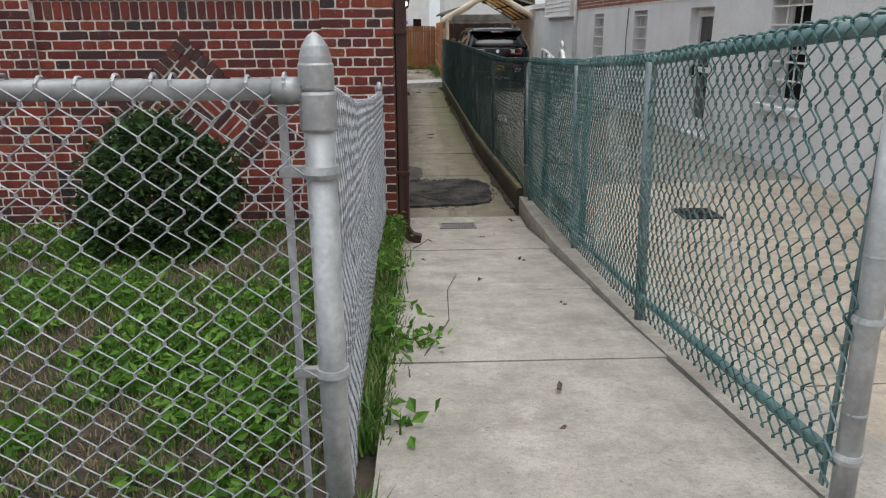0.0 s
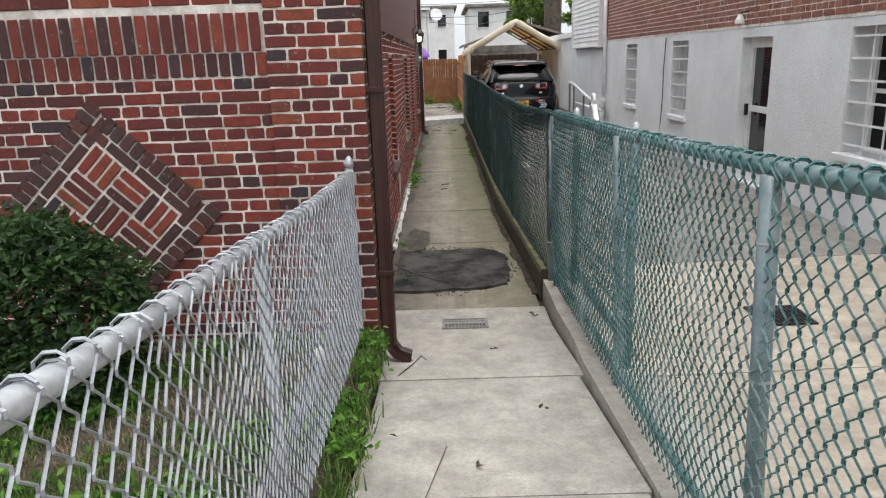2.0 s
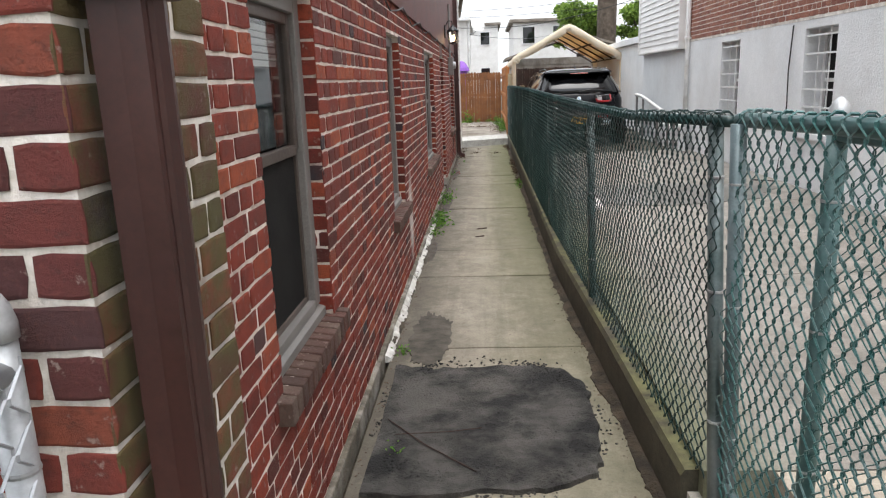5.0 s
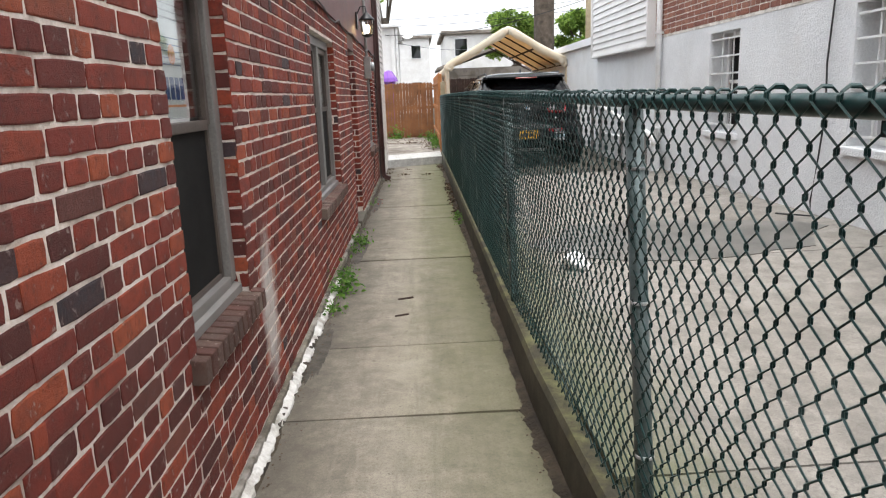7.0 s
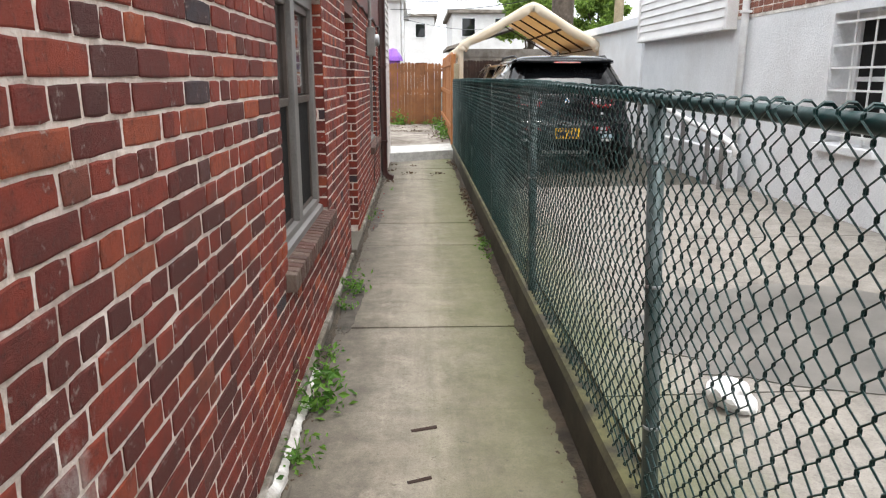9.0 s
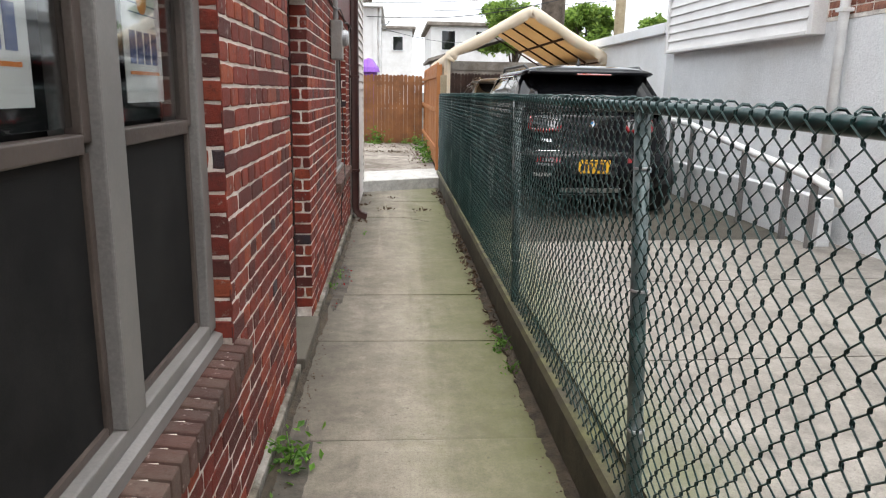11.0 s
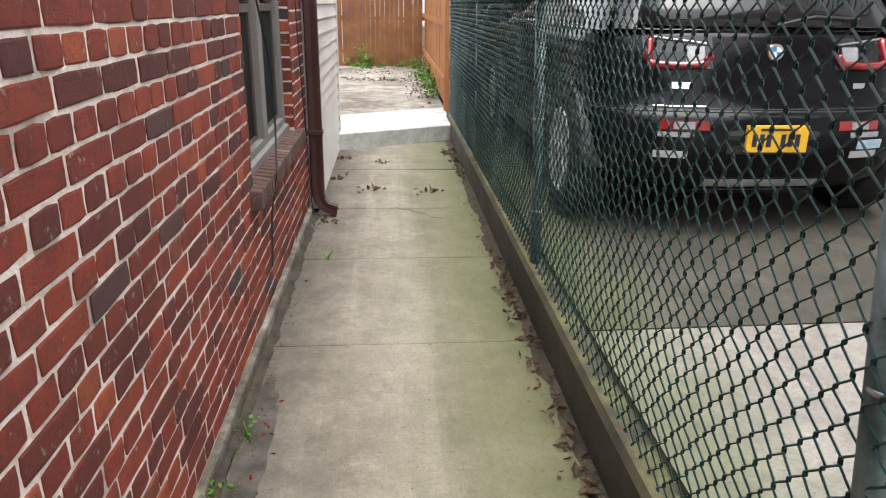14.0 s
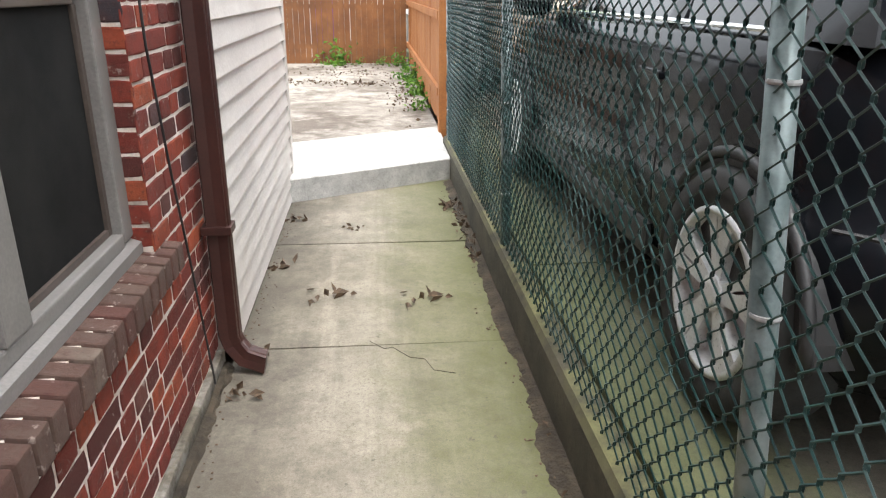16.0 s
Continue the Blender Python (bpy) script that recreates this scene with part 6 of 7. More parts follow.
grass("grass", "uneven weedy green grass on the front lawn", 110000, lawn_place, 0.05, leaf_grass, 5)
grass("straw", "dry straw and dead stalks lying on the lawn", 42000, bare_place, 0.024, straw, 6, 0.003)


def lawn_leaf(rng):
    p = lawn_place(rng)
    if p is None or lawn_cover(p[0], p[1]) + 0.5 * noise.noise((p[0] * 6, p[1] * 6, 4)) < 0.12:
        return None
    return p[0], p[1], p[2] + rng.uniform(0.0, 0.075)


lawn_weeds = leaves(34000, lawn_leaf, 0.055, leaf_bright, "lawn_weeds", None, "bright broad-leaved weeds among the grass", 8)
tagged(lawn_weeds, category="weeds")


def weed(x, y, z, size, count, seed, label="small bright green weed growing from a crack"):
    w = thing("weed", label, "weed", (x, y, z), "weeds along the walkway")
    rng = random.Random(seed)
    for k in range(4):
        a = rng.uniform(0, 6.28)
        part("stem", tube([(0, 0, -0.01), (0.3 * size * math.cos(a), 0.3 * size * math.sin(a), 0.6 * size), (0.7 * size * math.cos(a), 0.7 * size * math.sin(a), 0.8 * size)], 0.0025, 5), leaf_bright, w)
    leaves(count, lambda r: (r.gauss(0, size * 0.45), r.gauss(0, size * 0.5), abs(r.gauss(0, size * 0.5))), size * 0.33, leaf_bright, "leaves", w, seed=seed)
    return w


for i, (x, y, s, c) in enumerate(((-0.36, 13.05, 0.10, 60), (-0.37, 13.55, 0.15, 110), (-0.36, 13.85, 0.11, 70), (-0.35, 15.35, 0.13, 90), (-0.36, 14.15, 0.07, 40), (-0.37, 14.95, 0.08, 40), (0.71, 16.65, 0.10, 60), (0.70, 16.3, 0.07, 30), (-0.27, 4.35, 0.1, 60), (-0.26, 3.75, 0.12, 70), (-0.25, 3.4, 0.1, 60), (-0.27, 5.0, 0.11, 70), (-0.30, 6.2, 0.10, 50), (-0.31, 5.85, 0.11, 60), (-0.30, 5.5, 0.09, 50), (-0.22, 8.45, 0.05, 20), (-0.33, 9.65, 0.06, 30), (-0.37, 18.25, 0.06, 25), (0.86, 18.1, 0.09, 50), (-0.3, 4.2, 0.09, 60), (-0.28, 2.9, 0.11, 70), (0.72, 27.2, 0.2, 160), (0.70, 28.6, 0.22, 160), (0.68, 26.1, 0.14, 90), (-0.4, 30.75, 0.3, 120), (0.3, 30.8, 0.12, 90), (-0.05, 30.8, 0.1, 90), (0.6, 30.6, 0.2, 120), (-0.2, 3.78, 0.17, 150), (-0.23, 2.86, 0.18, 170), (0.70, 16.9, 0.06, 30), (-0.25, 20.02, 0.045, 14), (-0.40, 17.95, 0.07, 30))):
    zz = walk_z(y) if y < 24 else 0.18
    if y < 6.4 and x < 0:
        zz = yard_z(x, y) + 0.03
    weed(x, y, zz, s, c, 60 + i)


def edge_grass(rng):
    y = rng.uniform(2.3, 6.4)
    x = rng.gauss(-0.30, 0.035)
    return (x, y, max(walk_z(y) - 0.03, yard_z(x, y) - 0.02)) if noise.noise((y * 1.7, 3, 1)) > -0.25 else None


grass("grass", "long grass hanging over the edge of the walkway", 3200, edge_grass, 0.085, leaf_grass, 15, 0.004)
litter = leaves(260, lambda r: (0.715 + r.gauss(0, 0.03), r.choice((17.2, 18.0, 19.1, 19.6, 22.6)) + r.gauss(0, 0.35), 0.03), 0.045, dead_leaf, "leaf_litter", None, "brown dead leaves and petals along the kerb", 21)
tagged(litter, category="litter")
for x, y, s in ((-0.05, 21.57, 0.09), (-0.34, 22.0, 0.08), (0.40, 21.5, 0.09), (0.05, 22.6, 0.06), (-0.3, 22.8, 0.07), (0.66, 23.0, 0.08), (0.76, 7.5, 0.035), (-0.33, 20.72, 0.06), (-0.3, 21.02, 0.05)):
    l = leaves(9, lambda r: (x + r.gauss(0, s * 0.5), y + r.gauss(0, s * 0.4), walk_z(y) + 0.008 + abs(r.gauss(0, 0.01))), s * 0.8, dead_leaf, "dead_leaves", None, "crumpled dead leaves lying on the concrete", int(y * 10))
    tagged(l, category="dead leaves")
    l.modifiers.new("thickness", "SOLIDIFY").thickness = 0.001


def tree(x, y, r, height, crown_r, crown_z, count, seed, label):
    t = thing("tree", label, "tree", (x, y, -0.1))
    part("trunk", tube([(0, 0, 0), (0.05, 0, height * 0.3), (0.1, 0.05, height * 0.6), (0.0, 0.1, height)], r, 14), bark, t, smooth=True)
    rng = random.Random(seed)
    clumps = []
    for k in range(26):
        a, b = rng.uniform(0, 6.28), rng.uniform(-0.7, 1)
        d = crown_r * rng.uniform(0.4, 1.0)
        clumps.append((d * math.cos(a), d * math.sin(a), crown_z + b * crown_r * 0.75, rng.uniform(0.2, 0.4) * crown_r))
    for cx, cy, cz, cr in clumps[:9]:
        part("limb", tube([(0.05, 0.05, min(height * 0.8, cz * 0.7)), (cx * 0.5, cy * 0.5, cz * 0.88), (cx, cy, cz)], r * 0.22, 6), bark, t)

    def place(g):
        cx, cy, cz, cr = g.choice(clumps)
        v = Vector((g.gauss(0, 1), g.gauss(0, 1), g.gauss(0, 0.7))).normalized() * cr * g.uniform(0.3, 1.0)
        return cx + v.x, cy + v.y, cz + v.z

    leaves(count, place, 0.22, leaf_tree, "crown", t, seed=seed)
    return t


tree(5.55, 38.5, 0.42, 13, 4.5, 17.0, 5000, 3, "tall street tree with a thick bare trunk")
tree(8.75, 46, 0.2, 2.8, 1.3, 4.3, 9000, 5, "bright leafy tree behind the carport")
tree(5.5, 46.5, 0.2, 3.0, 1.5, 4.35, 9000, 6, "leafy tree behind the houses")
tree(12.4, 47, 0.2, 3.0, 1.1, 4.2, 5000, 9, "leafy tree behind the white house")
tree(-1.3, 47, 0.22, 5.6, 1.7, 7.6, 6000, 12, "leafy tree hanging over the far roofs")


# ---- small fixtures ----
lamp = thing("wall_lantern", "black wall lantern with a lit warm bulb", "wall lamp", (XW + 0.03, 17.35, 2.18))
part("back_plate", boxes(((0, -0.05, 0.1), (0.02, 0.05, 0.3)), bevel=0.006), black_iron, lamp)
part("arm", tube([(0.02, 0, 0.28), (0.06, 0, 0.36), (0.12, 0, 0.36), (0.13, 0, 0.29)], 0.008, 8), black_iron, lamp)
part("top", turned(((0.1, 0.20), (0.09, 0.22), (0.05, 0.26), (0.015, 0.29), (0.008, 0.31)), 12, (0.13, 0, 0)), black_iron, lamp, smooth=True)
gl_ob = part("shade", turned(((0.06, 0.03), (0.085, 0.195)), 8, (0.13, 0, 0)), lantern_glass, lamp, "clear glass shade")
gl_ob.visible_shadow = False
for k in range(8):
    a = 2 * math.pi * k / 8
    r = bmesh.new()
    rod(r, (0.13 + 0.062 * math.cos(a), 0.062 * math.sin(a), 0.03), (0.13 + 0.087 * math.cos(a), 0.087 * math.sin(a), 0.2), 0.005, 6)
    part("rib", r, black_iron, lamp)
part("base", turned(((0.02, 0.0), (0.06, 0.015), (0.066, 0.032)), 12, (0.13, 0, 0)), black_iron, lamp)
part("bulb", turned(((0.012, 0.05), (0.028, 0.09), (0.03, 0.12), (0.015, 0.15)), 12, (0.13, 0, 0)), bulb_glow, lamp, smooth=True)
meter = thing("meter_box", "grey electric meter box on the brick wall", "meter", (XW + 0.012, 18.62, 1.72))
part("case", boxes(((0, -0.09, 0), (0.09, 0.09, 0.30)), bevel=0.01), grey_plate, meter)
part("dial", turned(((0.06, 0), (0.062, 0.03), (0.05, 0.045)), 20), galvanised, meter).matrix_basis = Matrix.Translation((0.09, 0, 0.17)) @ Matrix.Rotation(radians(90), 4, "Y")
part("conduit", tube([(0.035, 0, 0.3), (0.035, 0, 0.7), (0.035, 0.01, 1.2)], 0.018, 10), grey_plate, meter)
rng = random.Random(2)
pts = [(XW + 0.04 + rng.uniform(0, 0.02), 7.0 + k * 0.35, 2.12 + 0.03 * math.sin(k * 1.7) + rng.uniform(-0.015, 0.015)) for k in range(40)]
tagged(part("cable", tube(pts, 0.006, 6), black_plastic, None, "black cable clipped along the top of the brick wall"), category="cable")
pts = [(XW + 0.035, 19.0, 2.1), (XW + 0.04, 19.2, 1.43), (XW + 0.045, 19.36, 1.22), (XW + 0.042, 19.48, 1.05), (XW + 0.045, 19.45, 0.85), (XW + 0.06, 19.33, 0.69), (XW + 0.03, 19.3, 0.5), (XW + 0.02, 19.28, 0.25)]
tagged(part("cable", tube(pts, 0.005, 6), black_plastic, None, "loose black cable hanging across the last window"), category="cable")
pts = [(XW + 0.035, 20.44, 2.15), (XW + 0.04, 20.46, 1.25), (XW + 0.045, 20.52, 0.9), (XW + 0.05, 20.58, 0.62), (XW + 0.05, 20.71, 0.08)]
tagged(part("cable", tube(pts, 0.004, 6), black_plastic, None, "thin black cable hanging down the brick wall"), category="cable")
pts = [(XS - 0.02, 14.3, 2.1), (XS - 0.03, 14.33, 1.6), (XS - 0.04, 14.28, 1.2), (XS - 0.03, 14.36, 0.8), (XS - 0.05, 14.4, 0.42), (XS - 0.15, 14.2, 0.33), (XS - 0.3, 14.5, 0.31)]
tagged(part("cable", tube(pts, 0.008, 6), black_plastic, None, "loose black cable hanging on the stucco wall"), category="cable")
flood = thing("flood_light", "white flood lamp above the side door", "lamp", (XS - 0.02, 11.2, 2.32))
part("arm", tube([(0, 0, 0), (-0.08, 0, -0.02), (-0.1, 0, -0.06)], 0.012, 6), black_plastic, flood)
part("head", turned(((0.02, 0), (0.05, -0.06), (0.055, -0.1)), 14, (-0.1, 0, -0.04)), white_paint, flood)
rail = thing("handrail", "white iron handrail sloping beside the white house", "handrail", (3.42, 0, 0))
part("top_rail", tube([(0, 21.3, 1.20), (0, 20.7, 1.18), (0, 19.1, 0.97), (0, 18.2, 0.87), (0, 17.85, 0.80), (0, 17.8, 0.70)], 0.035, 10), white_paint, rail, smooth=True)
for y, z in ((20.6, 1.16), (19.35, 1.0), (18.55, 0.9), (18.15, 0.86), (21.2, 1.19)):
    part("post", boxes(((-0.02, y - 0.025, 0.27), (0.02, y + 0.025, z)), bevel=0.004), grey_plate, rail)
side_panel = part("stair_cheek", boxes(((0.0, 0, 0), (0.12, 3.1, 0.45)), bevel=0.01), stucco, rail, "white stair cheek wall")
side_panel.location = (0.1, 18.2, 0.25)

# Beyond the back fence: the corner of a white house, roofs, wires.
far1 = siding("wall_far_house", white_vinyl, "white sided house beyond the rear fence", 1, 35.5, 44, -0.1, 3.95, -0.5, 0.12)
part("gable_wall", boxes(((-6.0, 35.42, -0.1), (-0.5, 43.9, 3.95))), white_vinyl, far1)
part("corner_trim", boxes(((-0.61, 35.38, -0.1), (-0.47, 35.5, 3.95)), bevel=0.01), white_vinyl, far1)
part("eaves", boxes(((-6.2, 35.2, 3.95), (-0.3, 44.2, 4.06)), bevel=0.02), white_paint, far1)
part("pipe", turned(((0.05, 0), (0.05, 3.95)), 10, (-0.4, 35.5, 0)), white_paint, far1)
dish = thing("satellite_dish", "grey satellite dish on the far white house", "satellite dish", (-0.05, 35.6, 3.75))
part("bowl", turned(((0.02, 0.0), (0.16, 0.03), (0.28, 0.1), (0.27, 0.105), (0.15, 0.045), (0.01, 0.02)), 24), white_paint, dish, smooth=True).rotation_euler = (radians(70), 0, radians(20))
part("mast", tube([(-0.3, 0, -0.3), (-0.1, 0, -0.25), (0, 0, 0)], 0.02, 8), galvanised, dish)
toy = thing("purple_playhouse", "purple plastic toy top showing over the rear fence", "toy", (-0.62, 31.9, 1.95))
part("roof", turned(((0.30, 0.0), (0.26, 0.12), (0.12, 0.32), (0.02, 0.36)), 8), purple_plastic, toy)
part("body", turned(((0.2, -2.08), (0.22, 0.0)), 8), purple_plastic, toy)


def far_house(x0, x1, y0, y1, z1, mat, label, roof_mat, cols=3, rows=2):
    h = thing("house", label, "house", ((x0 + x1) / 2, y0, 0))
    w = (x1 - x0) / 2
    part("wall", boxes(((-w, 0, -0.2), (w, y1 - y0, z1))), mat, h)
    part("roof", boxes(((-w - 0.3, -0.3, z1), (w + 0.3, y1 - y0 + 0.3, z1 + 0.25)), bevel=0.05), roof_mat, h)
    for r in range(rows):
        for c in range(cols):
            x = -w + 2 * w * (c + 0.5) / cols
            z = z1 * (r + 0.45) / rows
            win = part("window", boxes(((x - 0.5, -0.06, z), (x + 0.5, 0.0, z + 1.3)), bevel=0.02), white_paint, h)
            part("pane", boxes(((x - 0.42, -0.075, z + 0.08), (x + 0.42, -0.062, z + 1.22))), car_glass, win)
    return h


far_house(2.4, 9.0, 60, 70, 5.6, white_vinyl, "white two-storey house far beyond the yards", grey_wood)
far_house(-6, 1.6, 78, 88, 6.8, white_vinyl, "pale house far down the block", grey_wood)
shed = thing("shed", "grey weathered wooden shed with a sagging roof", "shed", (3.6, 33.2, 0))
part("wall", boxes(((-2.4, 0.3, -0.1), (2.6, 3.4, 2.35))), grey_wood, shed)
rf = bmesh.new()
for a, b in (((-2.6, 0.0, 2.3), (0.1, 0.0, 3.15)), ((0.1, 0.0, 3.15), (2.8, 0.0, 2.3))):
    v = [rf.verts.new(c) for c in (a, b, (b[0], 3.7, b[2]), (a[0], 3.7, a[2]))]
    u = [rf.verts.new((q.co.x, q.co.y, q.co.z + 0.09)) for q in v]
    for f in ((0, 1, 2, 3), (7, 6, 5, 4), (0, 4, 5, 1), (1, 5, 6, 2), (2, 6, 7, 3), (3, 7, 4, 0)):
        rf.faces.new([(v + u)[i] for i in f])
bmesh.ops.recalc_face_normals(rf, faces=rf.faces)
part("roof", rf, grey_wood, shed)
for k in range(9):
    part("board", boxes(((-2.4, 0.27, 0.1 + k * 0.25), (2.6, 0.3, 0.32 + k * 0.25)), bevel=0.006), grey_wood, shed)
garage = part("garage", boxes(((3.95, 23.0, -0.1), (8.0, 30.0, 2.35)), ((3.85, 22.9, 2.35), (8.1, 30.1, 2.5)), bevel=0.01), stucco, None, "low white garage behind the white house")
tagged(garage, category="garage")
pole = thing("utility_pole", "wooden utility pole above the garage", "utility pole", (5.7, 31.0, 0))
bm = bmesh.new()
rod(bm, (0, 0, -0.1), (0, 0, 9), 0.14, 12, 0.11)
part("pole", bm, pine_wood, pole, smooth=True)
for i, (a, b) in enumerate((((-6, 48, 5.6), (9, 40, 5.4)), ((-6, 48, 5.3), (9, 40, 5.0)), ((-1.2, 36, 3.6), (6, 62, 4.9)), ((5.7, 31, 4.2), (-0.9, 35.5, 3.7)))):
    p = [Vector(a).lerp(Vector(b), k / 10) - Vector((0, 0, 0.35 * math.sin(math.pi * k / 10))) for k in range(11)]
    tagged(part("overhead_wire", tube(p, 0.012, 5), black_plastic, None, "thin overhead utility wire against the sky"), category="wire")
# Added unseen block behind the camera; its height limits the sky in reflections.
tagged(part("street_backdrop", boxes(((-30, -26, -0.1), (30, -25, 6.0))), brick_pale, None, "unseen block added behind the viewpoint to bound the sky", kind="structure"), category="backdrop")


def blob(name, cx, cy, z, rx, ry, mat, label, category, seed, n=40, thick=0.002, zf=None):
    """A thin film with a wandering outline."""
    bm = bmesh.new()
    ring = []
    for k in range(n):
        a = 2 * math.pi * k / n
        q = 1 + 0.28 * noise.noise((math.cos(a) * 1.6, math.sin(a) * 1.6, seed)) + 0.16 * noise.noise((math.cos(a) * 5, math.sin(a) * 5, seed)) + 0.14 * noise.noise((math.cos(a) * 19, math.sin(a) * 19, seed))
        x, y = cx + rx * q * math.cos(a), cy + ry * q * math.sin(a)
        ring.append((x, y, zf(x, y) if zf else z))
    top = [bm.verts.new((x, y, h + thick)) for x, y, h in ring]
    low = [bm.verts.new((x, y, h - 0.004)) for x, y, h in ring]
    bm.faces.new(top)
    for k in range(n):
        bm.faces.new((low[k], low[(k + 1) % n], top[(k + 1) % n], top[k]))
    return tagged(part(name, bm, mat, None, label, kind="structure"), category=category)


wet = grained("wet_concrete", (0.10, 0.095, 0.085), (0.16, 0.15, 0.135), 3, 90, 0.5, strength=0.2, dist=0.002)
blob("puddle", 2.3, 13.75, 0, 1.12, 0.72, wet, "dark wet patch drying on the driveway", "puddle", 2.0, zf=lambda x, y: drive_z(x, y) + 0.004)
bag_mesh = bmesh.new()
bmesh.ops.create_icosphere(bag_mesh, subdivisions=3, radius=0.088)
for v in bag_mesh.verts:
    v.co *= 1 + 0.55 * noise.noise(v.co * 14)
    v.co.z = max(-0.05, v.co.z * 0.75)
bag = part("plastic_bag", bag_mesh, paper, None, "crumpled white plastic bag lying on the driveway")
bag.location = (1.32, 12.98, drive_z(1.3, 13) + 0.05)
tagged(bag, category="bag")
rag_mesh = bmesh.new()
bmesh.ops.create_icosphere(rag_mesh, subdivisions=3, radius=0.042)
for v in rag_mesh.verts:
    v.co *= 1 + 0.7 * noise.noise(v.co * 25)
    v.co.z *= 0.7
rag = part("paper_scrap", rag_mesh, paper, None, "crumpled white paper scrap caught in the lawn fence")
rag.location = (-0.53, 5.9, 0.45)
tagged(rag, category="litter")

def twig(pts, r=0.003):
    t = part("twig", tube([(x, y, walk_z(y) + h) for x, y, h in pts], r, 5), dark_wood, None, "thin dry twig lying on the concrete")
    tagged(t, category="twig")


twig([(-0.17, 6.2, 0.006), (-0.1, 6.4, 0.01), (-0.05, 6.55, 0.02), (-0.02, 6.5, 0.008)])
twig([(-0.1, 6.48, 0.008), (-0.14, 6.6, 0.01), (-0.16, 6.62, 0.006)])
twig([(-0.3, 8.75, 0.028), (-0.1, 8.5, 0.03), (0.13, 8.28, 0.028)])
twig([(-0.25, 8.6, 0.028), (0.0, 8.62, 0.03), (0.15, 8.66, 0.028)], 0.002)
twig([(-0.12, 3.6, 0.006), (0.0, 4.1, 0.012), (0.02, 4.7, 0.02), (0.1, 5.2, 0.006)], 0.002)
twig([(0.07, 12.9, 0.005), (0.16, 12.93, 0.008)], 0.008)
twig([(0.08, 13.3, 0.005), (0.19, 13.33, 0.008)], 0.009)
crack = part("crack", tube([(x, y, walk_z(y) + 0.0005) for x, y in ((0.14, 21.12), (0.2, 21.05), (0.235, 21.06), (0.30, 20.97), (0.36, 20.95), (0.39, 20.86), (0.47, 20.83))], 0.0013, 5), dirt, None, "thin dark crack across the walkway", kind="structure")
tagged(crack, category="crack")
yard_litter = leaves(700, lambda r: (lambda q: (q[0] + r.gauss(0, q[2]), min(30.9, q[1] + r.gauss(0, q[3])), 0.193))(r.choice(((-0.2, 29.4, 0.5, 0.35), (0.2, 28.2, 0.35, 0.12), (-0.8, 28.4, 0.4, 0.15), (0.1, 30.5, 0.6, 0.2), (0.55, 27.0, 0.12, 0.8)))), 0.045, dead_leaf, "leaf_litter", None, "rotten brown leaves scattered over the rear yard", 77, 0.05)
tagged(yard_litter, category="litter")
for x, y in ((0.35, 3.2), (0.6, 4.4), (0.2, 5.0), (0.55, 5.6), (0.3, 2.9), (0.4, 6.7), (0.52, 6.9)):
    b = leaves(2, lambda r: (x + r.gauss(0, 0.01), y + r.gauss(0, 0.01), walk_z(y) + 0.008), 0.035, dead_leaf, "dead_leaf", None, "small brown leaf lying on the concrete", int(x * 100))
    b.modifiers.new("thickness", "SOLIDIFY").thickness = 0.001
    tagged(b, category="dead leaf")
petals = leaves(40, lambda r: (r.choice((-0.36, -0.33, 0.68)) + r.gauss(0, 0.03), r.choice((17.9, 18.2, 18.6, 19.2)) + r.gauss(0, 0.2), 0.018), 0.022, lens_red, "petals", None, "pink petals scattered on the concrete", 33)
tagged(petals, category="petals")

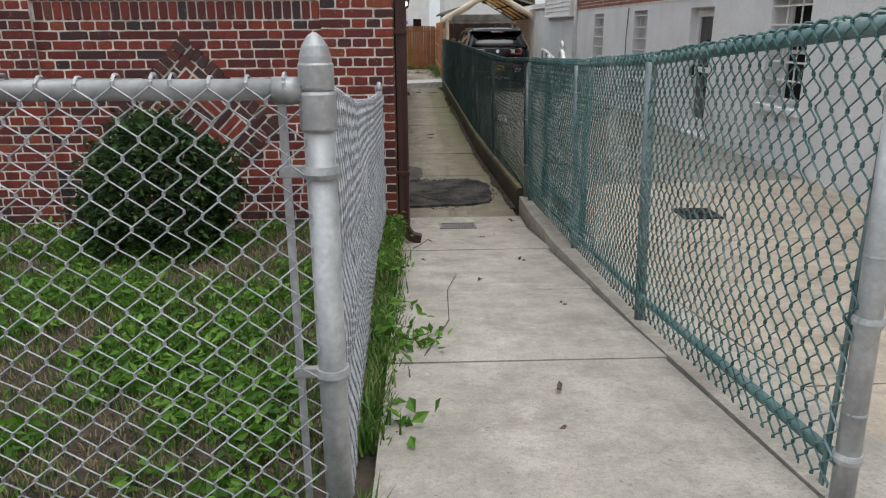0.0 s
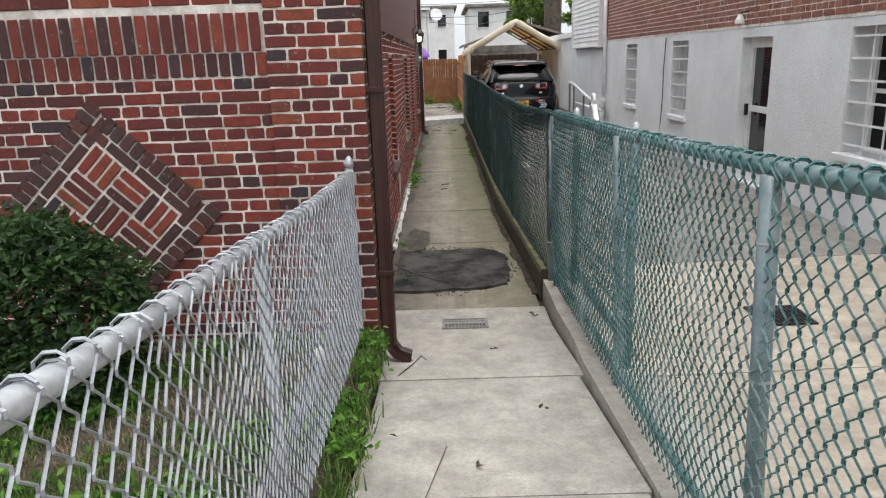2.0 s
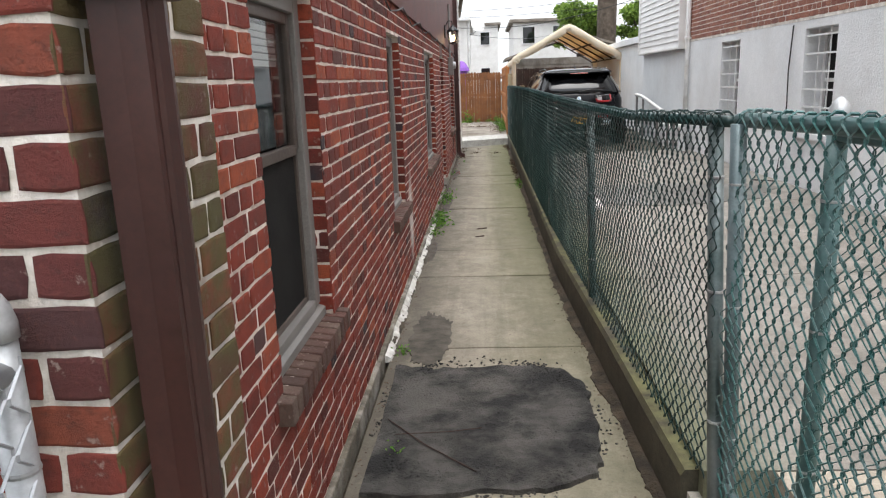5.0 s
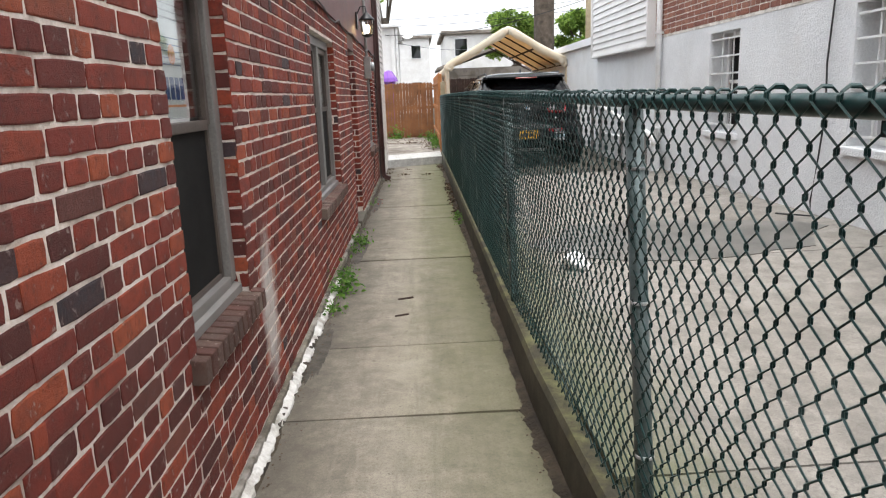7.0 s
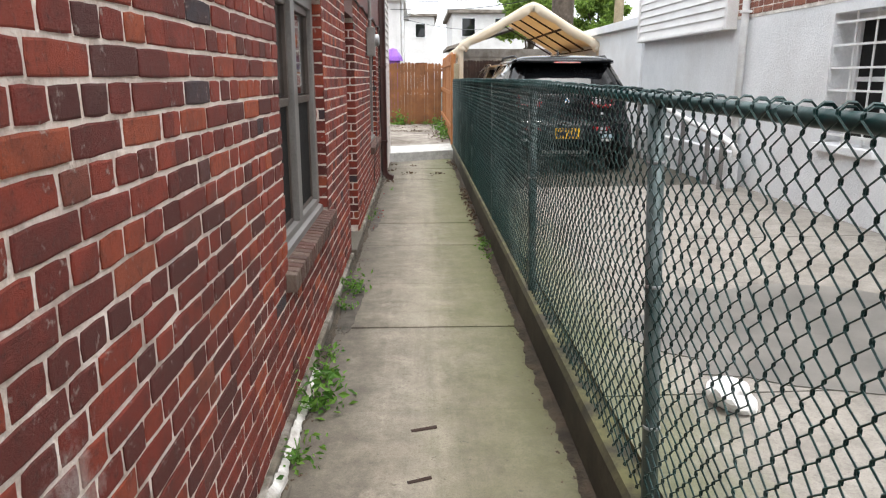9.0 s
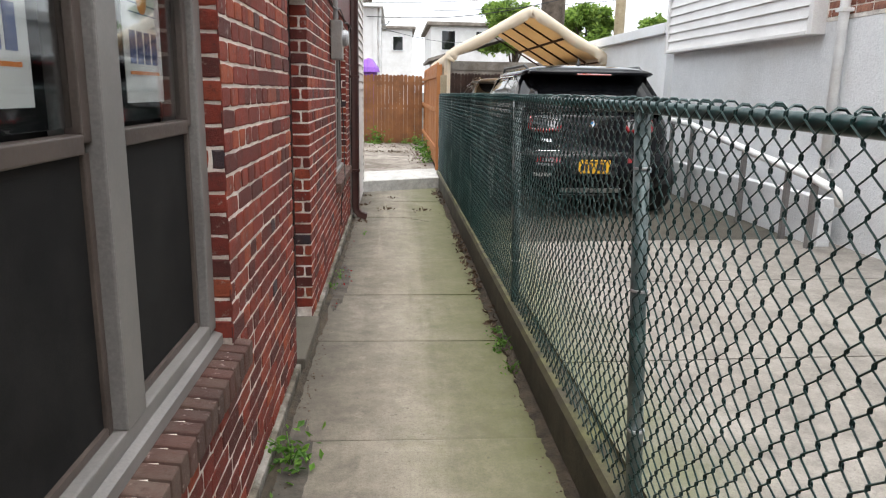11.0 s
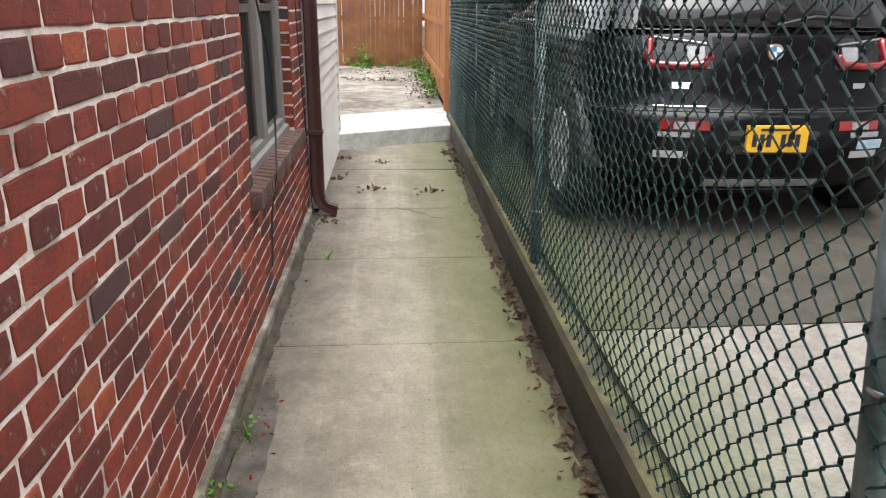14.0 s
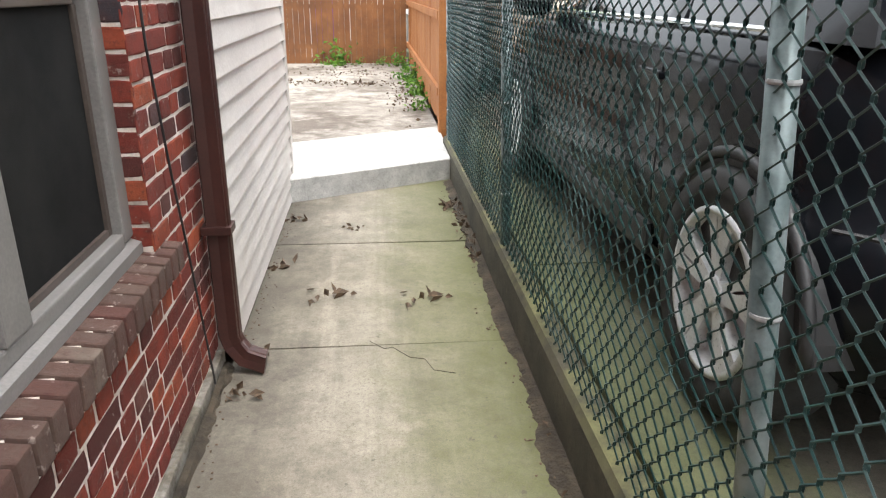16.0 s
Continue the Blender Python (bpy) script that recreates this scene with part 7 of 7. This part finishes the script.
gravel_mesh = bmesh.new()
bmesh.ops.create_icosphere(gravel_mesh, subdivisions=1, radius=0.008)
base_verts = [tuple(v.co) for v in gravel_mesh.verts]
base_faces = [tuple(v.index for v in f.verts) for f in gravel_mesh.faces]
gravel_mesh.free()
rng = random.Random(12)
gv, gf = [], []
for _ in range(900):
    if rng.random() < 0.6:
        a = rng.uniform(0, 6.283)
        x, y = 0.17 + (0.53 + rng.gauss(0, 0.05)) * math.cos(a), 8.83 + (0.72 + rng.gauss(0, 0.05)) * math.sin(a)
    else:
        x, y = rng.uniform(-0.3, 0.6), rng.uniform(8.2, 9.5)
    if x < -0.38 or x > 0.8:
        continue
    k, o = rng.uniform(0.3, 1.1), len(gv)
    inside = abs(x - 0.17) < 0.45 and abs(y - 8.83) < 0.62
    gv += [(x + c[0] * k * rng.uniform(0.7, 1.3), y + c[1] * k * rng.uniform(0.7, 1.3), walk_z(y) + (0.022 if inside else 0.002) + c[2] * k * 0.7) for c in base_verts]
    gf += [tuple(o + q for q in f) for f in base_faces]
tagged(mesh_part("gravel", gv, gf, asphalt, None, "loose black asphalt crumbs on and around the patch", kind="stuff"), category="gravel")
rng = random.Random(14)
gv, gf = [], []
for _ in range(1400):
    y = rng.uniform(8.0, 23.5)
    left = rng.random() < 0.45
    x = (-0.385 + abs(rng.gauss(0, 0.03))) if left else (kerb_x(y) - 0.02 - abs(rng.gauss(0, 0.045)))
    k, o = rng.uniform(0.15, 0.7), len(gv)
    gv += [(x + c[0] * k * rng.uniform(0.7, 1.4), y + c[1] * k * rng.uniform(0.7, 1.6), walk_z(y) + 0.005 + c[2] * k * 0.6) for c in base_verts]
    gf += [tuple(o + q for q in f) for f in base_faces]
tagged(mesh_part("debris", gv, gf, dead_leaf, None, "small dark crumbs and grit along the edges of the walkway", kind="stuff"), category="debris")

damp = grained("damp_dirty_concrete", (0.035, 0.03, 0.023), (0.10, 0.088, 0.07), 9, 60, 0.85, strength=0.5, dist=0.006)
for x, y, rx, ry, seed in ((-0.345, 15.15, 0.075, 0.55, 3.0), (-0.35, 18.05, 0.06, 0.6, 5.0), (-0.36, 12.3, 0.05, 0.5, 9.0)):
    blob("dirt_patch", x, y, walk_z(y), rx, ry, damp, "dark damp dirt on the concrete at the foot of the wall", "dirt", seed, 90, 0.003)

blob("wet_stain", -0.18, 9.95, walk_z(9.9), 0.13, 0.5, damp, "dark damp stain beyond the asphalt patch", "stain", 16.0, 110, 0.003)


# ---- bricks ----
lay_late()
